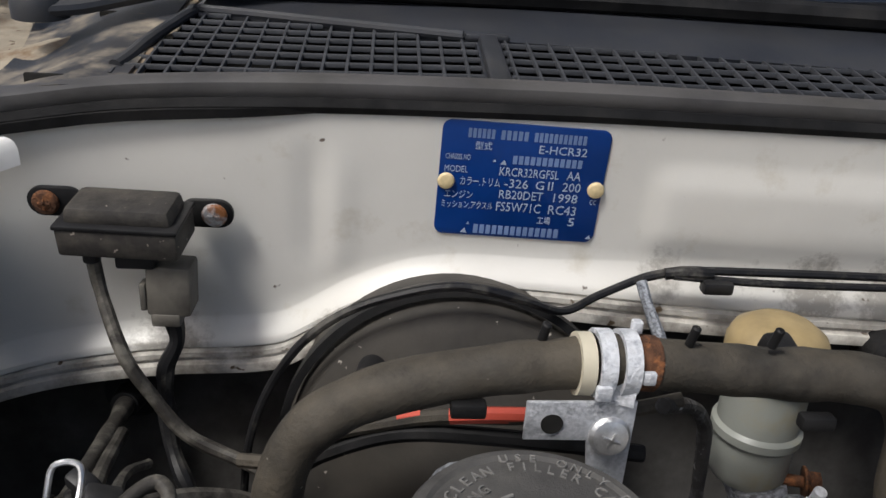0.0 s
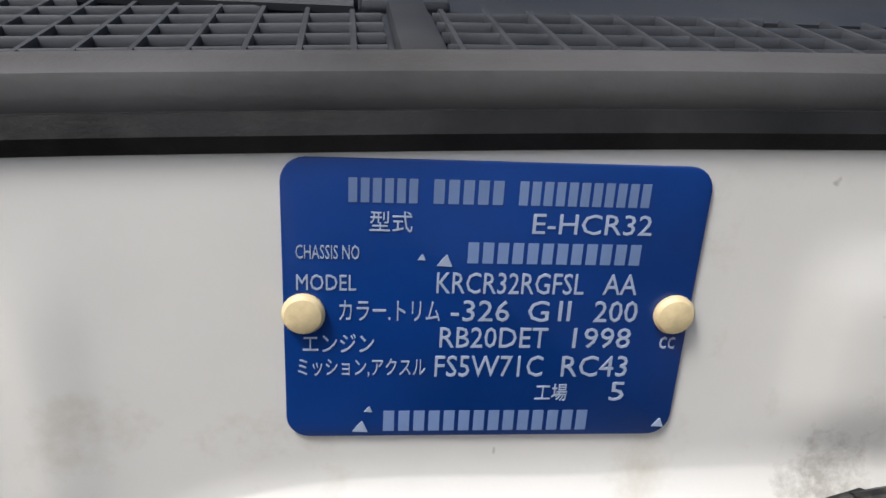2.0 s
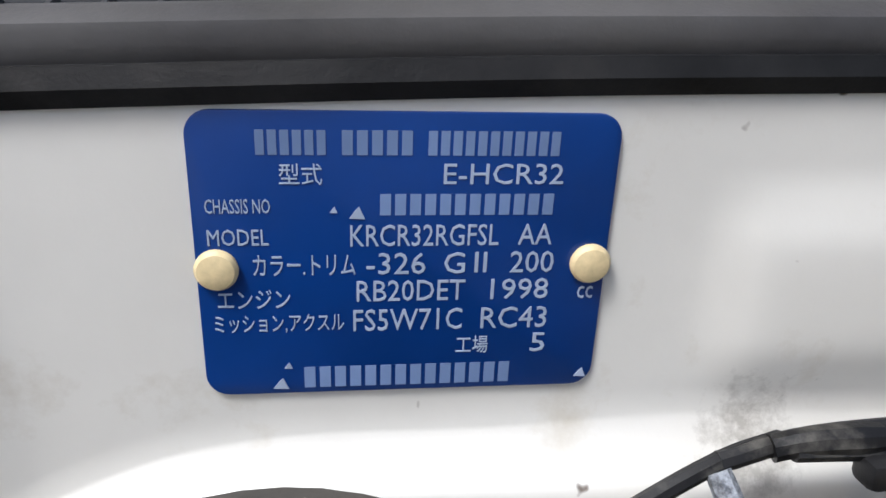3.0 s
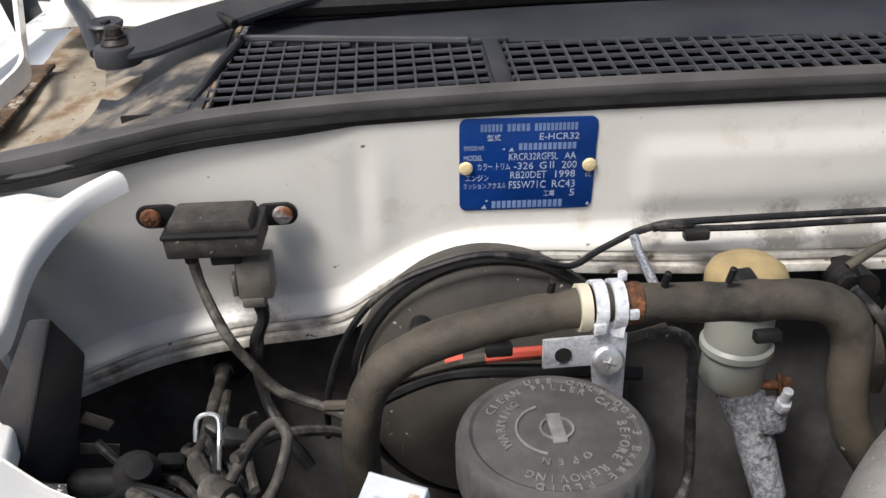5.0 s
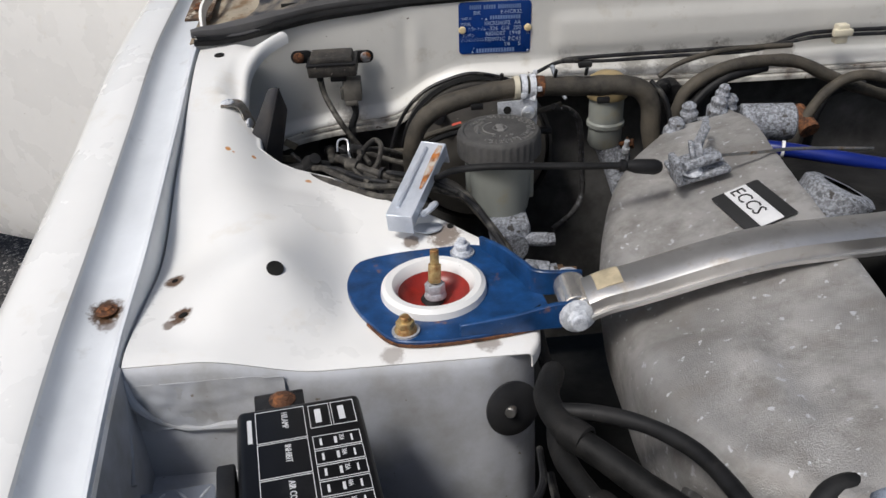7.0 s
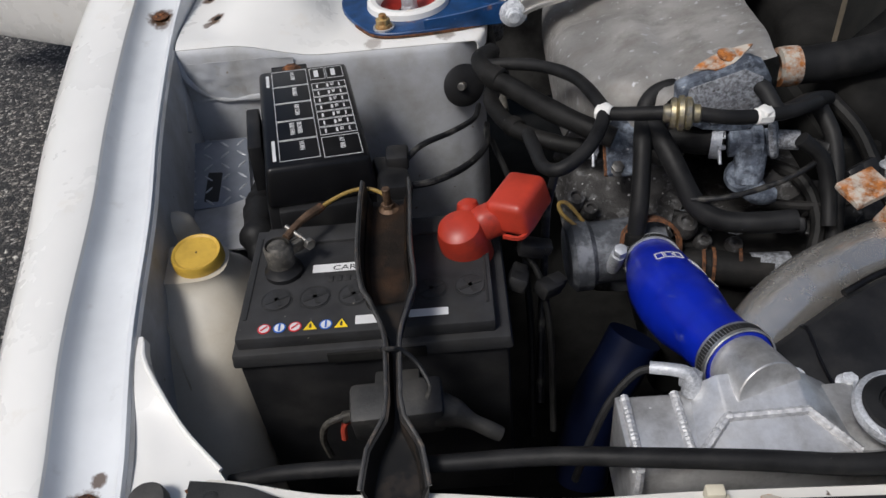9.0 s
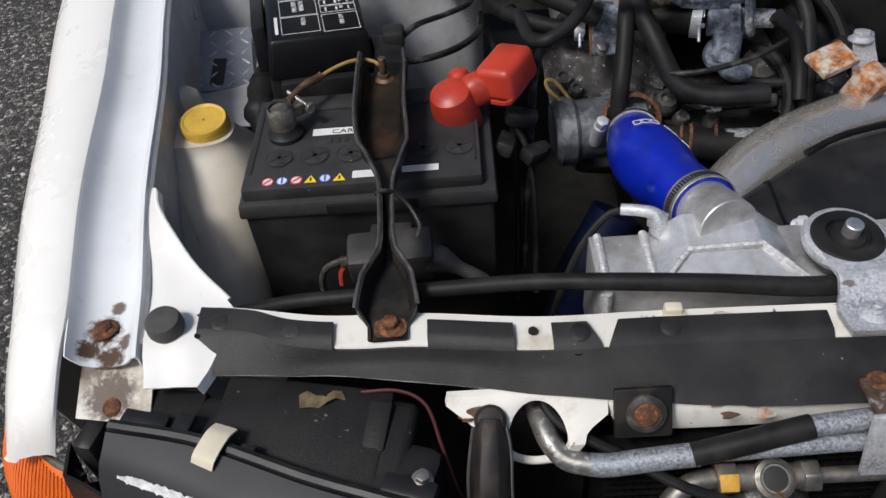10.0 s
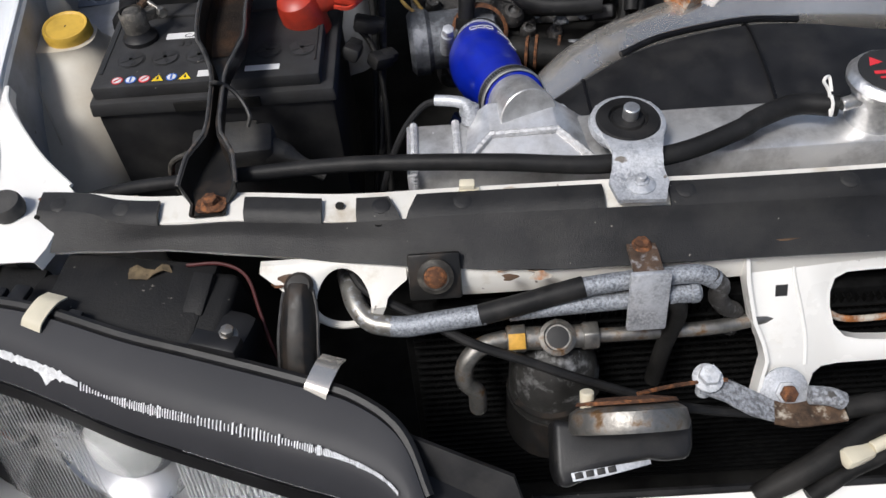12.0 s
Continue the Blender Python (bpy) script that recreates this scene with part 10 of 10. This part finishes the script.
part("dark_pipe", tube([(0.272, -0.552, 0.7315), (0.279, -0.5535, 0.724), (0.280, -0.553, 0.712), (0.287, -0.552, 0.70), (0.296, -0.550, 0.690), (0.297, -0.548, 0.67)], 0.0058, 14), GRIMYALU, ax)
part("pipe_run", tube([(0.152, -0.5535, 0.7105), (0.17, -0.5545, 0.7135), (0.19, -0.555, 0.7155), (0.22, -0.555, 0.717), (0.248, -0.556, 0.719)], 0.0056, 14), PIPEALU, ax)
part("pipe_stub", join(rod((0.247, -0.5555, 0.7195), (0.264, -0.5545, 0.7215), 0.0066), rod((0.259, -0.5548, 0.721), (0.267, -0.5543, 0.7218), 0.0074, n=20, bev=0.002)), PIPEALU, ax, "corroded pipe end")
part("dark_pipe", tube([(0.246, -0.556, 0.719), (0.253, -0.558, 0.715), (0.255, -0.560, 0.705), (0.251, -0.562, 0.68), (0.248, -0.565, 0.64)], 0.0056, 14), GREYHOSE, ax)
part("clamp_plate", join(box((0.2335, -0.5630, 0.7255), (0.024, 0.004, 0.043), (-14, 0, 0), 0.0015)), ZINC, ax, "corroded zinc pipe clamp")
part("clamp_strap", join(ribbon([(0.2325, -0.531, 0.742), (0.2325, -0.541, 0.744), (0.233, -0.552, 0.743), (0.2335, -0.5575, 0.7415)], 0.017, 0.003)), material("brown_rusted_strap", (0.075, 0.045, 0.028), 0.8, vary=0.3, scale=90, grain=0.6, stain=(0.30, 0.30, 0.31), stain_scale=160, stain_from=0.6), ax, "brown rusted strap")
part("clamp_bolt", hexnut((0.2325, -0.536, 0.745), (0, 0, 1), 0.008, 0.004, 0.006), RUST, ax, "rusted bolt")
part("bent_pipe", tube([(0.150, -0.557, 0.6875), (0.135, -0.560, 0.686), (0.124, -0.566, 0.678), (0.122, -0.571, 0.664), (0.129, -0.572, 0.651), (0.130, -0.572, 0.63)], 0.006, 14), STEEL, ax)
part("cross_pipe", tube([(0.205, -0.558, 0.686), (0.25, -0.5585, 0.6865), (0.285, -0.558, 0.687), (0.33, -0.551, 0.688)], 0.0046, 12), STEEL, ax)
dr = thing("receiver_drier", (0.18, -0.56, 0.62), "grey receiver drier with a brass-marked valve block", "receiver drier")
part("bottle", lathe([(0, 0), (0.028, 0), (0.030, 0.004), (0.030, 0.07), (0.026, 0.084), (0.018, 0.094), (0.012, 0.098), (0, 0.098)], (0.182, -0.5575, 0.582), n=36), DRIER, dr)
part("band", lathe([(0.0302, 0), (0.0315, 0), (0.0315, 0.045), (0.0302, 0.045)], (0.182, -0.5575, 0.582), n=36), BLACKPAINT, dr, "black steel band")
part("band_strap", ribbon([(0.155, -0.574, 0.640), (0.17, -0.586, 0.640), (0.19, -0.5875, 0.645), (0.207, -0.577, 0.653)], 0.006, 0.002), BLACKPAINT, dr)
part("valve_block", join(rod((0.15, -0.5575, 0.6875), (0.206, -0.558, 0.6865), 0.0075, n=16), hexnut((0.150, -0.5575, 0.6875), (1, 0, 0), 0.017, 0.012), hexnut((0.198, -0.558, 0.6865), (1, 0, 0), 0.017, 0.010)), STEEL, dr)
part("yellow_mark", box((0.1560, -0.5643, 0.6943), (0.0105, 0.0008, 0.0100), (-45, 0, 0), 0.0002), material("orange_yellow_paint_mark", (0.62, 0.34, 0.05), 0.6, vary=0.12, scale=200), dr)
sg = part("sight_glass", lathe([(0.006, 0), (0.0115, 0), (0.0115, 0.006), (0.009, 0.0075), (0.008, 0.006), (0, 0.006)], (0.1815, -0.560, 0.689), (0, -0.5, 0.85), 28), STEEL, dr)
part("glass_eye", lathe([(0, 0), (0.007, 0), (0, 0.001)], (0.1815, -0.5632, 0.6945), (0, -0.5, 0.85), 24), DARKPRINT, sg)
part("collar", lathe([(0.010, 0), (0.014, 0), (0.014, 0.006), (0.010, 0.006)], (0.182, -0.5625, 0.672), (0, -0.3, 1), 28), OXIDE, dr)
bush2 = thing("support_bush", (0.108, -0.54, 0.738), "rusty bolt in a grey rubber bush under the strip", "bush")
part("bracket_plate", box((0.108, -0.5405, 0.735), (0.032, 0.004, 0.030), (-30, 0, 0), 0.002), BLACKPAINT, bush2)
part("bush_ring", lathe([(0, 0), (0.0105, 0), (0.011, 0.003), (0.008, 0.005), (0, 0.004)], (0.1085, -0.5425, 0.738), (0, -0.85, 0.5), 28), CABLEGREY, bush2)
part("bolt", hexnut((0.1085, -0.546, 0.7405), (0, -0.85, 0.5), 0.009, 0.003, 0.007), RUST, bush2)
cond = thing("condenser", (0.3, -0.535, 0.58), "black finned air-conditioning condenser", "condenser")
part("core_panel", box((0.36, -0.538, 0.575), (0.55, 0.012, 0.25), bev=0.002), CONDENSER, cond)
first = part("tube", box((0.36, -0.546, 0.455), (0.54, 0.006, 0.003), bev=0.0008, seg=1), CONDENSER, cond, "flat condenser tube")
for k in range(1, 30):
    ob = new("tube", first.data)
    ob.parent = cond
    ob.location = (0, 0, 0.008 * k)
    ORIGIN[ob] = ORIGIN[cond]
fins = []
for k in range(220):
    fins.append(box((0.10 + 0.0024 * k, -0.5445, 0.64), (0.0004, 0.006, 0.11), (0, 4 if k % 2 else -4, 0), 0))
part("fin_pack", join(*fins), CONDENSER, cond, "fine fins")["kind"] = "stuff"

horn = thing("horn", (0.21, -0.63, 0.67), "black horn with a rusty rim and a silver maker's strip", "horn")
HW = Vector((0.0, 0.866, 0.5))
HB = Matrix(((1, 0, 0, 0), (0, 0.892, -0.451, -0.645), (0, 0.451, 0.892, 0.668), (0, 0, 0, 1)))
outline_h = [(0.172, 0.035), (0.1925, 0.0315), (0.222, 0.029), (0.2545, 0.0295), (0.2525, 0.0145), (0.2493, 0.0076), (0.2355, 0.007), (0.226, 0.009), (0.209, 0.0064), (0.1785, -0.004), (0.1726, -0.0043), (0.1703, 0.0052)]
part("horn_shell", slab(outline_h, -0.034, 0.0, HB, 0.004, 3), PLASTIC, horn)
part("rim", lathe([(0.0, 0), (0.034, 0), (0.0355, 0.004), (0.034, 0.012), (0.029, 0.015), (0, 0.016)], (0.216, -0.6225, 0.6795), HW, 40), STEEL, horn)
part("rust_cap", lathe([(0, 0), (0.030, 0), (0.029, 0.002), (0.015, 0.004), (0, 0.004)], (0.216, -0.6085, 0.6875), HW, 36), RUST, horn, "rusty disc")
part("terminal", rod((0.192, -0.612, 0.690), (0.192, -0.606, 0.7), 0.0042), CREAM, horn)
part("maker_strip", slab([(0.1793, 0.0038), (0.1801, -0.001), (0.1953, 0.0002), (0.2121, 0.0033), (0.2262, 0.0062), (0.2259, 0.0087), (0.2059, 0.0068)], 0.0002, 0.0012, HB, 0.0002), ZINC, horn, "silver strip with plain dark marks")
for k in range(4):
    part("strip_mark", moved(box((0.1838 + 0.0065 * k, 0.0022 + 0.0008 * k, 0.0014), (0.0048, 0.0036, 0.0006), (0, 0, 8), 0.0002), HB), DARKPRINT, horn)
solid("release_cable", tube([(0.052, -0.515, 0.724), (0.065, -0.534, 0.7165), (0.10, -0.552, 0.7065), (0.128, -0.566, 0.698), (0.160, -0.576, 0.69), (0.19, -0.584, 0.680), (0.235, -0.5925, 0.664), (0.266, -0.597, 0.6545), (0.31, -0.60, 0.648), (0.36, -0.60, 0.645)], 0.0032, 10), RUBBER, (0.128, -0.566, 0.698), "thin black release cable crossing before the condenser", "cable")
centre = thing("centre_brace", (0.32, -0.555, 0.66), "white centre brace with large cut-outs and a rusty top joint", "car panel", kind="structure")
CB = Matrix(((1, 0, 0, 0), (0, 0.517, -0.856, -0.5555), (0, 0.856, 0.517, 0.690), (0, 0, 0, 1)))
face = [(0.297, 0.050), (0.2985, 0.028), (0.3035, 0.002), (0.3100, -0.0145), (0.3127, -0.026), (0.3100, -0.0385), (0.3073, -0.053), (0.3135, -0.059), (0.3262, -0.0640), (0.336, -0.063), (0.344, -0.0525), (0.3467, -0.041), (0.3515, -0.0365), (0.362, -0.035), (0.50, -0.034),
        (0.50, -0.0205), (0.392, -0.0212), (0.3745, -0.020), (0.3635, -0.017), (0.3555, -0.008), (0.352, 0.0055), (0.3515, 0.015), (0.354, 0.0243), (0.3617, 0.0283), (0.374, 0.0289), (0.50, 0.030), (0.50, 0.046), (0.385, 0.046), (0.33, 0.047)]
part("pressed_panel", slab(face, -0.0012, 0.0012, CB, 0.001), WHITE, centre, "white pressed panel with a rounded cut-out")
part("upright_flange", sweep([CB @ Vector((x, s_, 0.0)) for x, s_ in face[:7]], [(-0.0012, -0.010), (0.0012, -0.010), (0.0012, 0.0014), (-0.0012, 0.0014)], up=(0, 0.856, -0.517)), WHITE, centre)
part("cutout_flange", sweep([CB @ Vector((x + 0.0006, s_, -0.004)) for x, s_ in face[15:26]], [(-0.001, -0.005), (0.001, -0.005), (0.001, 0.005), (-0.001, 0.005)], up=(0, -0.856, 0.517)), WHITE, centre)
part("swage", tube([CB @ Vector((x, s_, 0.0004)) for x, s_ in ((0.328, 0.046), (0.330, 0.028), (0.336, 0.004), (0.340, -0.016), (0.341, -0.034))], 0.0016, 8), WHITE, centre)
# dark square laid on the panel instead of a cut
part("square_hole", moved(box((0.3225, 0.018, 0.0014), (0.0075, 0.0075, 0.0004), bev=0), CB), DARKPRINT, centre)
part("rust_joint", slab([(0.016 * math.cos(a) * (1 + 0.3 * math.sin(4 * a)), 0.006 * math.sin(a)) for a in [radians(20 * k) for k in range(18)]], 0, 0.001, pose(0.318, -0.531, 0.739, -20), 0), RUSTPAINT, centre)
part("orange_seal", tube([(0.358, -0.552, 0.684), (0.366, -0.553, 0.680), (0.38, -0.553, 0.678), (0.42, -0.552, 0.679)], 0.0022, 8), ORANGERUST, centre, "orange-brown seal line")
latch = thing("latch_stay", (0.33, -0.60, 0.65), "white corroded latch stay bolts at the centre brace foot", "bracket")
part("stay_plate", ribbon([(0.270, -0.586, 0.666), (0.285, -0.591, 0.664), (0.300, -0.597, 0.658), (0.318, -0.601, 0.650)], [0.014, 0.016, 0.018, 0.014], 0.002), OXIDE, latch)
part("foot_plate", ribbon([(0.316, -0.597, 0.652), (0.328, -0.600, 0.650), (0.345, -0.602, 0.648), (0.36, -0.603, 0.649)], [0.026, 0.024, 0.016, 0.012], 0.002), RUSTPAINT, latch, "flaking rusty foot plate")
part("bolt", join(hexnut((0.273, -0.586, 0.672), (0, -0.2, 1), 0.012, 0.008, 0.0095), rod((0.273, -0.586, 0.655), (0.273, -0.586, 0.672), 0.0048)), WHITECORR, latch)
part("bolt", join(hexnut((0.3245, -0.588, 0.654), (0, -0.7, 0.7), 0.013, 0.006, 0.0155)), ZINC, latch, "flange bolt with a rusty head")
part("bolt_head", hexnut((0.3245, -0.593, 0.659), (0, -0.7, 0.7), 0.010, 0.003), RUST, latch)
part("spring_tube", tube([(0.338, -0.594, 0.657), (0.35, -0.596, 0.657), (0.358, -0.598, 0.654)], 0.006, 12), OXIDE, latch)
part("rusty_rod", tube([(0.225, -0.600, 0.683), (0.25, -0.592, 0.676), (0.273, -0.588, 0.672), (0.285, -0.588, 0.672)], 0.0014, 6), RUST, latch)
for pts, r in (([(0.36, -0.60, 0.648), (0.40, -0.60, 0.655), (0.46, -0.60, 0.66)], 0.007), ([(0.30, -0.64, 0.615), (0.34, -0.628, 0.632), (0.38, -0.61, 0.645), (0.44, -0.60, 0.655)], 0.008), ([(0.33, -0.645, 0.622), (0.37, -0.63, 0.635), (0.42, -0.62, 0.645)], 0.005)):
    solid("front_hose", tube(pts, r, 12, wobble=0.2), GREYHOSE, pts[1], "dusty hose behind the grille panel", "hose", group="hoses behind the grille")
solid("cream_connector", join(box((0.36, -0.628, 0.640), (0.022, 0.012, 0.010), (0, 10, 20), 0.003), rod((0.37, -0.625, 0.642), (0.385, -0.62, 0.644), 0.004)), CREAM, (0.36, -0.628, 0.635), "cream wiring connector behind the grille", "connector")
